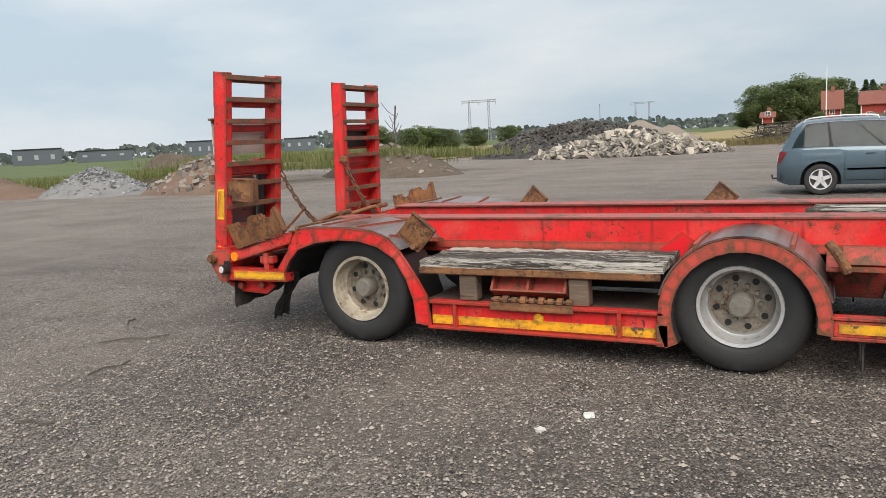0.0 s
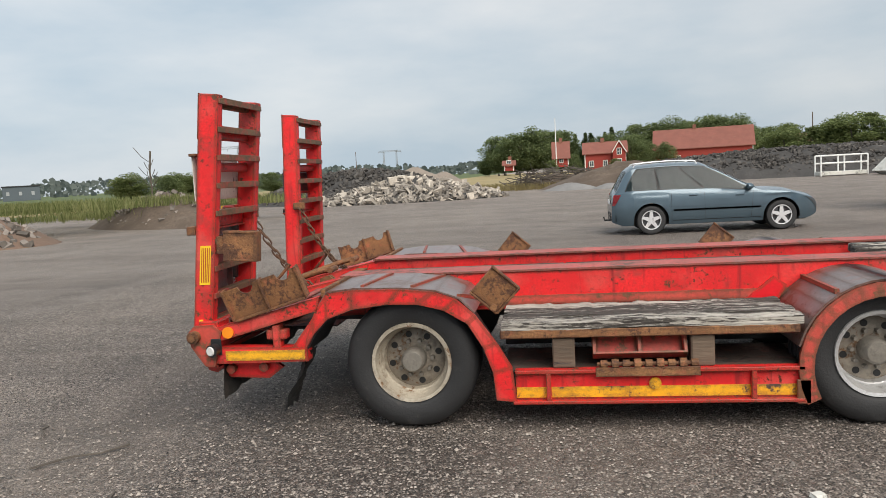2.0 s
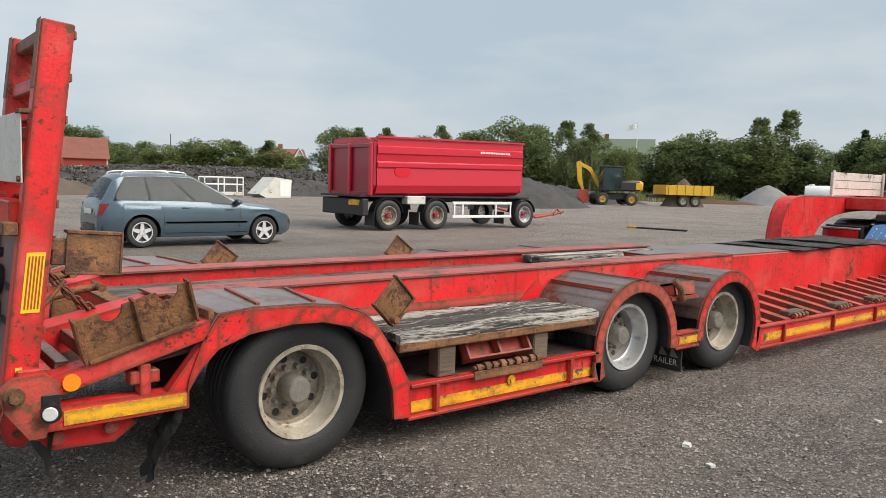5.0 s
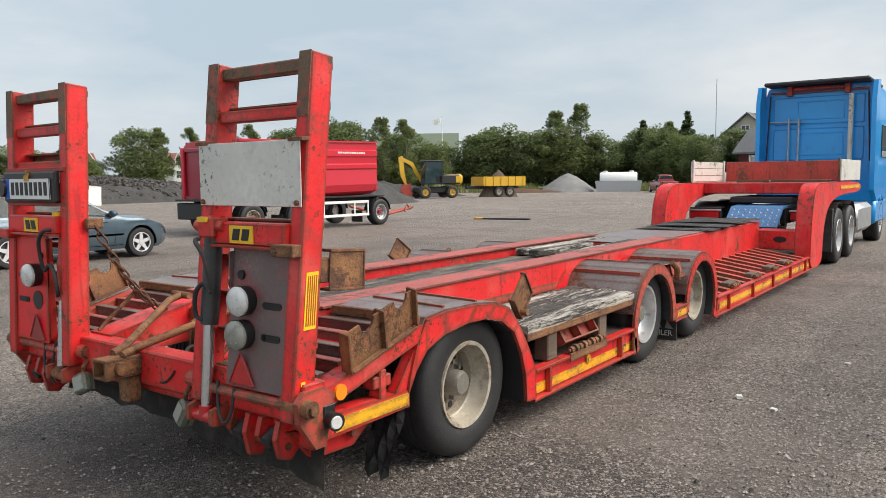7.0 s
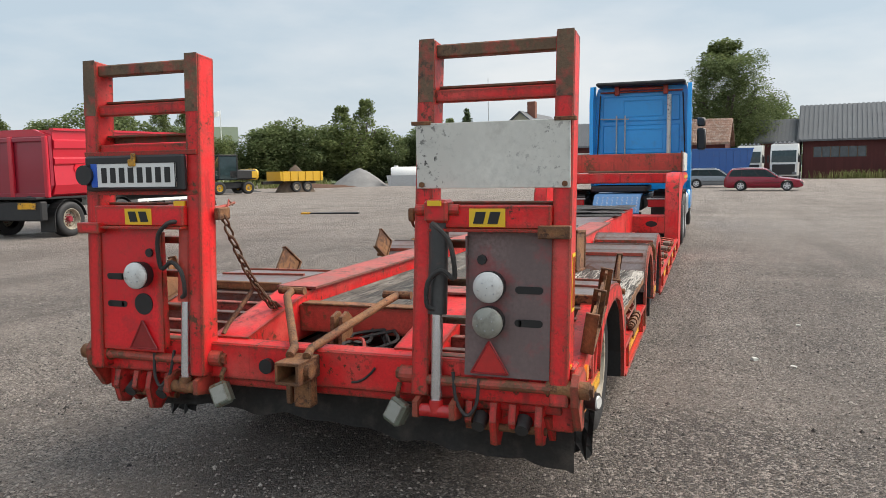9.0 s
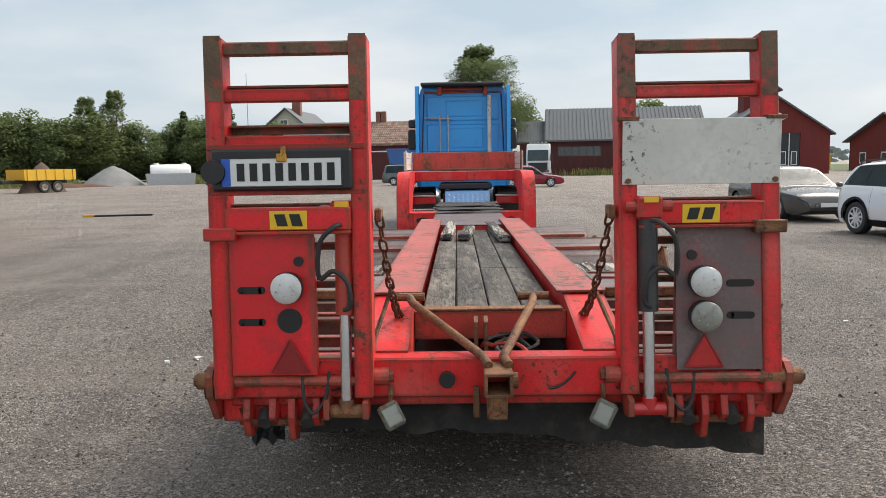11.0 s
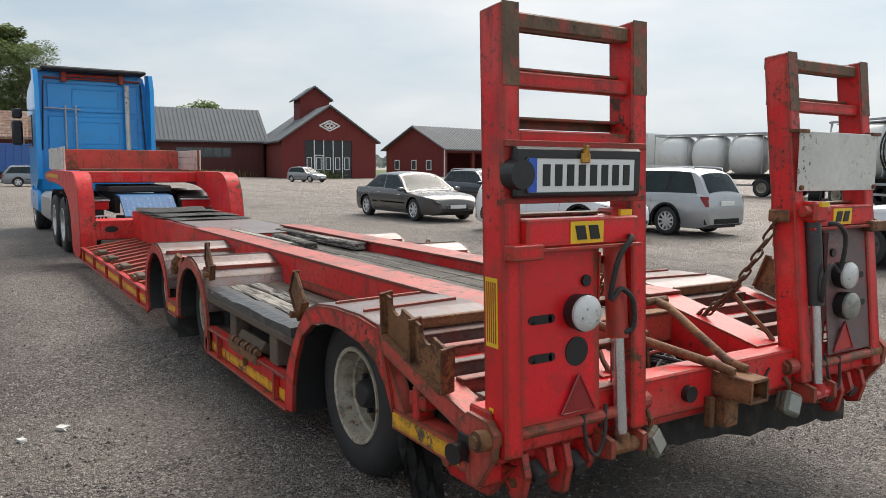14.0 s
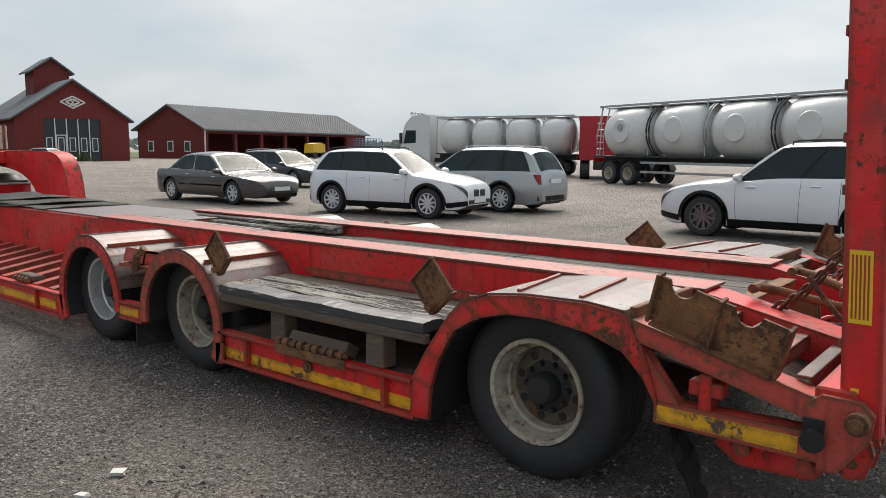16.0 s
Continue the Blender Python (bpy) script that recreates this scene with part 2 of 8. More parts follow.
M_WHITEPLATE = surf("dirty_white_board", (0.60, 0.59, 0.54), 0.5, 0, 2.5, 0.12, 40, 0.05, rust=0.20, chips=0.35, rustcol=(0.06, 0.06, 0.055), dirt=0.25, dirtcol=(0.33, 0.31, 0.28))
M_LAMPW = surf("lamp_glass_white", (0.62, 0.62, 0.60), 0.18, 0, 8, 0.12, 60, 0.05, dirt=0.3, dirtcol=(0.35, 0.33, 0.30), coat=0.5)
M_LAMPG = surf("lamp_glass_grey", (0.26, 0.26, 0.225), 0.3, 0, 8, 0.12, 60, 0.05, dirt=0.4, coat=0.3)
M_REFL = surf("red_reflector", (0.48, 0.02, 0.02), 0.25, 0, 30, 0.2, 200, 0.1, coat=0.5)
M_REFLD = surf("dark_red_reflector", (0.27, 0.012, 0.014), 0.3, 0, 30, 0.2, 200, 0.1, coat=0.4)
M_AMBER = surf("amber_reflector", (0.85, 0.26, 0.01), 0.3, 0, 30, 0.1, 150, 0.05, coat=0.5)
M_BLUEEU = surf("plate_blue", (0.02, 0.10, 0.5), 0.35, 0, 4, 0.05, 40, 0)
M_PLATEW = surf("plate_white", (0.72, 0.72, 0.70), 0.35, 0, 4, 0.04, 40, 0)
M_CHAIN = surf("rusty_chain", (0.13, 0.07, 0.04), 0.7, 0.3, 10, 0.35, 90, 0.3)


# ---- building helpers ----
def thing(name, label, category, m=None, group="", kind=""):
    ob = new(name)
    ob.empty_display_size = 0.2
    ob.matrix_world = m or Matrix()
    return tagged(ob, label, category, group, kind)


def part(name, bm, material, parent, label="", smooth=False, kind=""):
    """Links a bmesh as one mesh object under a thing or a part (in the thing's own space)."""
    bmesh.ops.recalc_face_normals(bm, faces=bm.faces)
    me = bpy.data.meshes.new(name)
    bm.to_mesh(me)
    bm.free()
    me.materials.append(material)
    if smooth:
        me.polygons.foreach_set("use_smooth", [True] * len(me.polygons))
        me.set_sharp_from_angle(angle=radians(40))
    ob = new(name, me)
    if parent is not None:
        ob.parent = parent
    return tagged(ob, label, kind=kind)


def box(bm, x0, x1, y0, y1, z0, z1, bev=0.0, m=None):
    r = bmesh.ops.create_cube(bm, size=1)
    vs = r["verts"]
    mm = Matrix.Translation(((x0 + x1) / 2, (y0 + y1) / 2, (z0 + z1) / 2)) @ Matrix.Diagonal((abs(x1 - x0), abs(y1 - y0), abs(z1 - z0), 1))
    bmesh.ops.transform(bm, matrix=(m @ mm) if m else mm, verts=vs)
    if bev:
        es = list({e for v in vs for e in v.link_edges})
        bmesh.ops.bevel(bm, geom=es, offset=bev, segments=1, affect="EDGES")
    return bm


def prism(bm, pts, axis, a, b, m=None):
    """Extrudes a polygon. axis 'y': pts are (x, z); 'x': (y, z); 'z': (x, y)."""
    def v3(p, q):
        return {"y": (p[0], q, p[1]), "x": (q, p[0], p[1]), "z": (p[0], p[1], q)}[axis]
    f = [[bm.verts.new((m @ Vector(v3(p, q))) if m else v3(p, q)) for p in pts] for q in (a, b)]
    n = len(pts)
    bm.faces.new(f[0])
    bm.faces.new(f[1][::-1])
    for i in range(n):
        bm.faces.new((f[0][i], f[0][(i + 1) % n], f[1][(i + 1) % n], f[1][i]))
    return bm


def band(bm, outer, inner, axis, a, b):
    """A strip between two open lines of as many points, extruded (for arches)."""
    for i in range(len(outer) - 1):
        prism(bm, [outer[i], outer[i + 1], inner[i + 1], inner[i]], axis, a, b)
    bmesh.ops.remove_doubles(bm, verts=bm.verts, dist=0.0005)
    seen = {}
    for f in bm.faces:
        seen.setdefault(tuple(sorted(v.index for v in f.verts)), []).append(f)
    bm.verts.index_update()
    seen = {}
    for f in bm.faces:
        seen.setdefault(tuple(sorted(v.index for v in f.verts)), []).append(f)
    bmesh.ops.delete(bm, geom=[f for fs in seen.values() if len(fs) > 1 for f in fs], context="FACES_ONLY")
    return bm


def sheet(bm, line, axis, a, b, t=0.008):
    """A thin curved sheet along an open line."""
    ins = []
    for i, p in enumerate(line):
        q0, q1 = line[max(0, i - 1)], line[min(len(line) - 1, i + 1)]
        dx, dz = q1[0] - q0[0], q1[1] - q0[1]
        d = math.hypot(dx, dz) or 1
        ins.append((p[0] + t * dz / d, p[1] - t * dx / d))
    return band(bm, line, ins, axis, a, b)


def rod(bm, p0, p1, r0, r1=None, seg=12, caps=True):
    p0, p1 = Vector(p0), Vector(p1)
    d = p1 - p0
    m = Matrix.Translation((p0 + p1) / 2) @ d.to_track_quat("Z", "Y").to_matrix().to_4x4()
    bmesh.ops.create_cone(bm, cap_ends=caps, segments=seg, radius1=r0, radius2=r0 if r1 is None else r1, depth=d.length, matrix=m)
    return bm


def tube(bm, pts, r, seg=8):
    """A bent tube through points."""
    pts = [Vector(p) for p in pts]
    rings = []
    for i, p in enumerate(pts):
        d = (pts[min(i + 1, len(pts) - 1)] - pts[max(i - 1, 0)]).normalized()
        q = d.to_track_quat("Z", "Y")
        rings.append([bm.verts.new(p + q @ Vector((r * math.cos(k * 2 * math.pi / seg), r * math.sin(k * 2 * math.pi / seg), 0))) for k in range(seg)])
    for a, b in zip(rings, rings[1:]):
        for k in range(seg):
            bm.faces.new((a[k], a[(k + 1) % seg], b[(k + 1) % seg], b[k]))
    bm.faces.new(rings[0][::-1])
    bm.faces.new(rings[-1])
    return bm


def eased(pts, n=5):
    """Points on a smooth curve through the given ones."""
    p = [Vector(q) for q in pts]
    p = [p[0] * 2 - p[1]] + p + [p[-1] * 2 - p[-2]]
    out = []
    for a, b, c, d in zip(p, p[1:], p[2:], p[3:]):
        for i in range(n):
            t = i / n
            out.append(.5 * ((2 * b) + (c - a) * t + (2 * a - 5 * b + 4 * c - d) * t * t + (3 * b - a - 3 * c + d) * t ** 3))
    return out + [p[-2]]


def sag(p0, p1, drop, n=8):
    p0, p1 = Vector(p0), Vector(p1)
    return [p0.lerp(p1, i / n) - Vector((0, 0, drop * 4 * (i / n) * (1 - i / n))) for i in range(n + 1)]


def lathe(bm, prof, m=None, seg=32, caps=False):
    """Turns (radius, along) points round the y axis."""
    rings = []
    for r, h in prof:
        ring = []
        for k in range(seg):
            a = 2 * math.pi * k / seg
            p = Vector((r * math.cos(a), h, r * math.sin(a)))
            ring.append(bm.verts.new(m @ p if m else p))
        rings.append(ring)
    for a, b in zip(rings, rings[1:]):
        for k in range(seg):
            bm.faces.new((a[k], a[(k + 1) % seg], b[(k + 1) % seg], b[k]))
    if caps:
        bm.faces.new(rings[0])
        bm.faces.new(rings[-1][::-1])
    return bm


def arc(cx, cz, r, a0, a1, n=14):
    return [(cx + r * math.cos(radians(a0 + (a1 - a0) * i / n)), cz + r * math.sin(radians(a0 + (a1 - a0) * i / n))) for i in range(n + 1)]


def bars(bm, x, y0, y1, z, h, n, axis="x", gap=0.35, d=0.002):
    """A row of upright bars in place of letters."""
    w = (y1 - y0) / n
    for i in range(n):
        a, b = y0 + w * (i + gap / 2), y0 + w * (i + 1 - gap / 2)
        if axis == "x":
            box(bm, x, x + d, a, b, z, z + h)
        else:
            box(bm, a, b, x, x + d, z, z + h)
    return bm


def nb():
    return bmesh.new()


def heavy_wheel(parent, x, y, z, R, W, out, rim_mat, rim_r, dish=0.10, tyre_label="", hubmat=None, seg=40, split=False, discmat=None):
    """Truck wheel: tyre, rim with holes, hub and wheel nuts. out is +1 or -1: the side that it faces along y."""
    m = Matrix.Translation((x, y, z)) @ Matrix.Diagonal((1, out, 1, 1))
    b = nb()
    prof = [(rim_r, 0.0), (rim_r + 0.012, 0.012), (rim_r + 0.05, 0.02), (R * 0.80, 0.028), (R * 0.93, 0.015), (R * 0.985, -0.012), (R, -0.04)]
    gw = (W - 0.08) / 5
    for k in range(4):
        h = -0.04 - gw * (k + 0.8)
        prof += [(R, h), (R - 0.012, h - 0.004), (R - 0.012, h - 0.014), (R, h - 0.018)]
    prof += [(R, -W + 0.04), (R * 0.985, -W + 0.012), (R * 0.9, -W), (rim_r, -W + 0.01)]
    lathe(b, prof, m, seg)
    # slightly flattened where it meets the ground
    for v in b.verts:
        if v.co.z < z - R + 0.012:
            v.co.z = z - R + 0.012
    tyre = part("tyre", b, M_TYRE, parent, tyre_label or "worn black truck tyre", True)
    b = nb()
    lathe(b, [(rim_r + 0.012, 0.008), (rim_r + 0.008, 0.022), (rim_r - 0.012, 0.018), (rim_r - 0.020, -0.02), (rim_r - 0.030, -dish * 0.55), (rim_r - 0.042, -dish * 0.62), (rim_r - 0.048, -dish * 0.95), (rim_r - 0.052, -dish - .01)], m, seg)
    part("rim", b, rim_mat, tyre, "", True)
    b = lathe(nb(), [(rim_r - 0.050, -dish - .008), (rim_r - 0.06, -dish), (rim_r * 0.80, -dish + .004), (rim_r * 0.72, -dish + .016), (rim_r * 0.45, -dish + 0.02), (0.02, -dish + 0.02)], m, seg)
    part("wheel_disc", b, discmat or rim_mat, tyre, "", True)
    b = nb()
    for k in range(8):
        if k:
            part("hand_hole", b, M_INK, tyre, "", True)
            b = nb()
        a = 2 * math.pi * (k + 0.3) / 8
        c = m @ Vector((math.cos(a) * rim_r * 0.64, -dish + 0.012, math.sin(a) * rim_r * 0.64))
        rod(b, c, c + Vector((0, out * 0.008, 0)), 0.021, seg=14)
    part("hand_hole", b, M_INK, tyre, "", True)
    b = nb()
    lathe(b, [(0.125 if hubmat is M_BLACK else 0.076, -dish + 0.024), (0.076, -dish + 0.03), (0.074, -0.03), (0.06, -0.012), (0.001, -0.010)], m, 20)
    for k in range(10):
        if split:
            part("wheel_nut" if k else "hub", b, hubmat or M_HUB, tyre, "", True)
            b = nb()
        a = 2 * math.pi * k / 10
        c = m @ Vector((math.cos(a) * 0.112, -dish + 0.018, math.sin(a) * 0.112))
        rod(b, c, c + Vector((0, out * 0.035, 0)), 0.017, 0.013, 6)
    part("wheel_nut" if split else "hub", b, hubmat or M_HUB, tyre, "", True)
    return tyre


# ---- the low-loader trailer ----
trailer = thing("lowbed_trailer", "worn red three-axle low loader trailer with rusty raised ramps", "trailer", pose(0, 5.917, 0))
EDGE, RAIL0, RAIL1 = 1.275, 0.365, 0.615
A1_OUT = [(-3.80, .60), (-3.74, .76), (-3.66, .875), (-3.49, .895), (-3.20, .89), (-3.0, .868), (-2.86, .82), (-2.75, .72), (-2.63, .55), (-2.545, .40), (-2.525, .19)]
A1_IN = [(-3.815, .52), (-3.75, .63), (-3.66, .72), (-3.50, .775), (-3.28, .80), (-3.10, .795), (-2.94, .755), (-2.80, .67), (-2.71, .52), (-2.66, .37), (-2.645, .20)]
WHEELS = (-3.17, -0.47, 0.82)

for s in (-1, 1):
    e0, e1 = s * EDGE, s * (EDGE - 0.022)
    # rear arch, its flange and the deck plate over the wheel
    b = band(nb(), A1_OUT, A1_IN, "y", e0, e1)
    part("arch", b, M_RED, trailer, "chipped red wheel arch panel")
    b = sheet(nb(), [(x, z - 0.002) for x, z in A1_IN], "y", s * 1.253, s * 0.80, 0.006)
    part("arch_liner", b, M_BLACK, trailer)
    b = sheet(nb(), [(-3.72, .80), (-3.66, .888), (-3.49, .905), (-3.2, .90), (-2.98, .876), (-2.84, .825), (-2.75, .735)], "y", s * RAIL1, s * 1.262, 0.01)
    deckp = part("fender_plate", b, M_DECK, trailer, "grey worn steel fender plate")
    for x0, x1 in ((-3.45, -3.38), (-3.14, -3.02), (-2.86, -2.72)):
        zt = {-3.45: .915, -3.14: .905, -2.86: .842}[x0]
        b = nb()
        za = zt - (0 if x1 < -3.3 else .012 if x1 < -2.9 else .105)
        vv = [b.verts.new(q) for q in ((x0, s * 1.22, zt - .03), (x0 + .02, s * 1.22, zt - .03), (x1 + .02, s * .66, za - .03), (x1, s * .66, za - .03), (x0, s * 1.22, zt), (x0 + .02, s * 1.22, zt), (x1 + .02, s * .66, za), (x1, s * .66, za))]
        for q in ((0, 1, 2, 3), (4, 5, 6, 7), (0, 1, 5, 4), (1, 2, 6, 5), (2, 3, 7, 6), (3, 0, 4, 7)):
            b.faces.new([vv[i] for i in q])
        part("deck_rib", b, M_REDRUST, deckp)
    b = box(nb(), -3.70, -3.67, s * .64, s * 1.24, .85, .902, .004)
    part("deck_edge", b, M_RUST, deckp)
    # arches over the two front axles
    for k, (cx, aL, aR) in enumerate(((-0.45, 205, -8), (0.80, 186, -28))):
        o, i_ = arc(cx, .36, .485, aL, aR, 18), arc(cx, .36, .405, aL, aR, 18)
        b = band(nb(), o, i_, "y", e0, e1)
        part("arch", b, M_REDRUST if k == 0 else M_RED, trailer, "rust-stained red wheel arch panel")
        b = sheet(nb(), arc(cx, .36, .404, aL, aR, 18), "y", s * 1.253, s * .80, 0.006)
        part("arch_liner", b, M_BLACK, trailer)
        b = sheet(nb(), arc(cx, .36, .50, 165, 15, 14), "y", s * RAIL1, s * 1.262, 0.012)
        fp = part("fender_plate", b, M_DECK, trailer, "curved grey steel fender plate", True)
        for a in (58, 122):
            p = (cx + .505 * math.cos(radians(a)), .36 + .505 * math.sin(radians(a)))
            b = box(nb(), p[0] - .012, p[0] + .012, s * .63, s * 1.23, p[1] - .012, p[1] + .016)
            part("deck_rib", b, M_REDRUST, fp)
        b = nb()
        p0 = [(cx - .50, .5), (cx - .36, .74), (cx - .44, .80), (cx - .66, .62), (cx - .64, .5)]
        prism(b, p0, "y", s * RAIL1, s * (RAIL1 + 0.02))
        part("gusset", b, M_REDCLEAN, trailer)
    # leg of arch down to the side rail
    b = box(nb(), -0.945, -0.87, s * 1.253, s * EDGE, .16, .30, .004)
    part("arch_leg", b, M_REDRUST, trailer)
    b = box(nb(), 1.235, 1.30, s * 1.253, s * EDGE, .12, .34, .004)
    part("arch_leg", b, M_RED, trailer)
    # small bay between the two front wheels
    b = nb()
    box(b, 0.03, 0.33, s * 1.255, s * 1.272, .295, .385, .003)
    box(b, 0.02, 0.34, s * 1.20, s * 1.278, .39, .41, .003)
    box(b, 0.02, 0.34, s * 1.20, s * 1.278, .275, .295, .003)
    part("bay_frame", b, M_RED, trailer)
    b = box(nb(), 0.06, 0.31, s * 1.272, s * 1.278, .315, .37)
    part("yellow_mark", b, M_YEL, trailer, "yellow painted marking panel")
    b = nb()
    prism(b, [(0.0, .62), (.36, .62), (.30, .40), (.05, .40)], "y", s * .66, s * .68)
    prism(b, [(-.01, .66), (.36, .66), (.36, .685), (-.01, .685)], "y", s * .64, s * 1.24)
    part("bay_plate", b, M_REDRUST, trailer)
    # folded outrigger bracket between the arches
    b = nb()
    mm = pose(0.20, s * 1.10, .76, 0, 0, 0) @ pose(0, 0, 0, s * 14, 0, 0)
    box(b, -.13, .13, -.10, .10, -.012, .012, .004, mm)
    box(b, -.13, -.11, -.10, .10, -.09, .012, 0, mm)
    box(b, .11, .13, -.10, .10, -.09, .012, 0, mm)
    box(b, -.13, .13, s * .09, s * .105, -.09, .012, 0, mm)
    part("outrigger", b, M_REDRUST, trailer, "folded red outrigger bracket flaking rust")
    b = tube(nb(), [(0.0, s * 1.24, .82), (0.05, s * 1.27, .76), (0.10, s * 1.26, .66)], 0.028)
    part("outrigger_hook", b, M_RUST, trailer)
    # side rail with the tool shelf, between rear and middle axle
    b = nb()
    box(b, -2.53, -0.90, s * 1.20, s * EDGE, .355, .378, .004)
    box(b, -2.55, -0.90, s * 1.20, s * (EDGE + .004), .172, .192, .004)
    box(b, -2.53, -0.90, s * 1.215, s * 1.235, .19, .357)
    part("side_rail", b, M_RED, trailer, "red side rail with rust-chipped edges")
    for x in (-2.335, -1.175):
        b = box(nb(), x - .014, x + .014, s * 1.235, s * EDGE, .19, .357, .003)
        part("rail_post", b, M_RED, trailer)
    for x0, x1 in ((-2.525, -2.35), (-2.32, -1.19), (-1.16, -0.91)):
        b = box(nb(), x0, x1, s * 1.235, s * 1.241, .205, .268)
        part("yellow_band", b, M_YEL, trailer, "yellow band worn at its lower edge")
    b = rod(nb(), (-1.72, s * 1.236, .285), (-1.72, s * 1.25, .285), .035, seg=16)
    rod(b, (-1.72, s * 1.25, .285), (-1.72, s * 1.256, .285), .014, seg=10)
    part("tie_ring_plate", b, M_YEL if s < 0 else M_RUST, trailer)
    b = box(nb(), -2.60, -0.86, s * .64, s * 1.20, .35, .366)
    part("tool_shelf", b, M_SHELF, trailer, "dirty red shelf strewn with grit")
    # wooden side deck on posts
    edges = [.655, .80, .95, 1.10, 1.262]
    for j in range(4):
        mat_ = (M_WOOD if s < 0 else (M_WOODDARK if j == 3 else M_WOODBR if j == 0 else M_WOOD))
        for half, (xa, xb) in enumerate(((-2.60, -0.90),)):
            b = nb()
            n = 48
            y0, y1 = edges[j] + .007, edges[j + 1] - .007
            rows = []
            for q in range(n + 1):
                x = xa + (xb - xa) * q / n
                dz = 0.012 * noise.noise((x * 3, j * 7.1, s)) + (0.010 if s < 0 else .004) * noise.noise((x * 17, j * 3.3, s * 2))
                dy = (0.012 if s < 0 else .006) * noise.noise((x * 9, j * 5.7, 9 + s))
                rows.append([b.verts.new((x, s * (yy + dy), zz)) for yy, zz in ((y0, .625), (y0, .667 + dz), ((y0 + y1) / 2, .674 + dz + 0.006 * noise.noise((x * 21, j, 3))), (y1, .665 + dz), (y1, .618 + dz * .5))])
            for r0, r1 in zip(rows, rows[1:]):
                for k in range(5):
                    b.faces.new((r0[k], r0[(k + 1) % 5], r1[(k + 1) % 5], r1[k]))
            b.faces.new(rows[0])
            b.faces.new(rows[-1][::-1])
            part("plank", b, mat_, trailer, "split weathered grey deck plank" if s < 0 else "worn deck plank with flaking dark paint")
    b = box(nb(), -2.61, -0.92, s * 1.215, s * 1.258, .566, .617, .006)
    part("deck_bearer", b, M_RUST if s < 0 else M_WOODBR, trailer, "long rust-brown bearer under the deck planks")
    for x in (-2.24, -1.445):
        b = box(nb(), x - .066, x + .066, s * 1.13, s * 1.235, .378, .566, .008)
        part("deck_post", b, M_WOODBR, trailer, "short split timber post")
    # black sheet standing for the shade behind the shelf posts
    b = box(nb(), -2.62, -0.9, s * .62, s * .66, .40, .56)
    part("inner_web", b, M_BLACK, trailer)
    # stowed ramp plate and hinge knuckles on the shelf
    b = nb()
    mm = pose(-1.80, s * 1.17, .43) @ pose(0, 0, 0, s * 32, 0, 0)
    if s < 0:
        box(b, -.27, .27, -.012, .012, 0, .17, .004, mm)
        for x in (-.27, -.01, .25):
            box(b, x, x + .02, -.08 if s < 0 else 0, .012 if s < 0 else .08, 0, .17, .002, mm)
        box(b, -.27, .27, -.08, .012, -.01, .004, .002, mm)
        part("stowed_plate", b, M_REDRUST, trailer, "rusty red stowed extension plate")
    else:
        box(b, -.22, .26, -.05, .05, -.05, .02, .006, mm)
        part("stowed_block", b, M_WOODBR, trailer, "loose brown wood block on shelf")
    b = nb()
    rod(b, (-2.05, s * 1.255, .405), (-1.48, s * 1.255, .405), .013, seg=10)
    for i in range(9):
        x = -2.03 + .064 * i
        rod(b, (x, s * 1.255, .405), (x + .04, s * 1.255, .405), .024 + .006 * (i % 2), seg=10)
    box(b, -2.06, -1.47, s * 1.268, s * 1.280, .335, .39, .003)
    part("hinge", b, M_RUST, trailer, "rusted hinge with knuckles")
    # diamond stop brackets
    for x0 in ((-2.63,) if s < 0 else (-2.63, -0.86)):
        b = nb()
        mm = pose(x0, s * 1.22, .845) @ pose(0, 0, 0, s * -10, -47 if s < 0 else -50, 0)
        box(b, -.085, .115, -.010, .010, -.085, .115, .004, mm)
        box(b, -.098, -.085, -.022, .022, -.09, .118, .003, mm)
        box(b, -.09, .118, -.022, .022, -.098, -.085, .003, mm)
        box(b, .105, .118, -.02, .02, -.09, .118, .003, mm)
        part("stop_bracket", b, M_RUST, trailer, "rust-brown flip-up stop bracket")
        b = rod(nb(), (x0 - .01, s * 1.20, .76), (x0 - .01, s * 1.275, .76), .02, seg=10)
        part("bracket_pin", b, M_RUST, trailer)
    # rear corner: sloping beam, lower beam with yellow band, struts, end plate
    b = nb()
    prism(b, [(-4.40, .68), (-3.70, .86), (-3.72, .775), (-4.36, .60)], "y", e0, s * 1.16)
    prism(b, [(-4.42, .56), (-3.80, .545), (-3.80, .46), (-4.42, .455)], "y", s * 1.268, s * 1.17)
    prism(b, [(-3.90, .545), (-3.70, .80), (-3.66, .78), (-3.80, .545)], "y", s * 1.26, s * 1.20)
    part("rear_side_beam", b, M_RED if s < 0 else M_REDRUST, trailer, "red rear side beam")
    b = box(nb(), -4.33, -3.815, s * 1.266, s * 1.2745, .474, .535)
    part("yellow_band", b, M_YEL, trailer)
    b = prism(nb(), [(-4.56, .66), (-4.52, .70), (-4.40, .705), (-4.34, .66), (-4.36, .60), (-4.40, .44), (-4.46, .44), (-4.55, .57)], "y", s * 1.255, s * (EDGE + .012))
    part("end_plate", b, M_REDRUST, trailer, "rust-edged red end plate")
    b = nb()
    rod(b, (-4.515, s * 1.15, .635), (-4.515, s * 1.33, .635), .038, seg=16)
    rod(b, (-4.515, s * 1.33, .635), (-4.515, s * 1.345, .635), .026, seg=6)
    part("hinge_bolt", b, M_RUST, trailer, "rusty hinge pin", True)
    b = nb()
    box(b, -4.06, -3.93, s * 1.19, s * 1.262, .60, .66, .006)
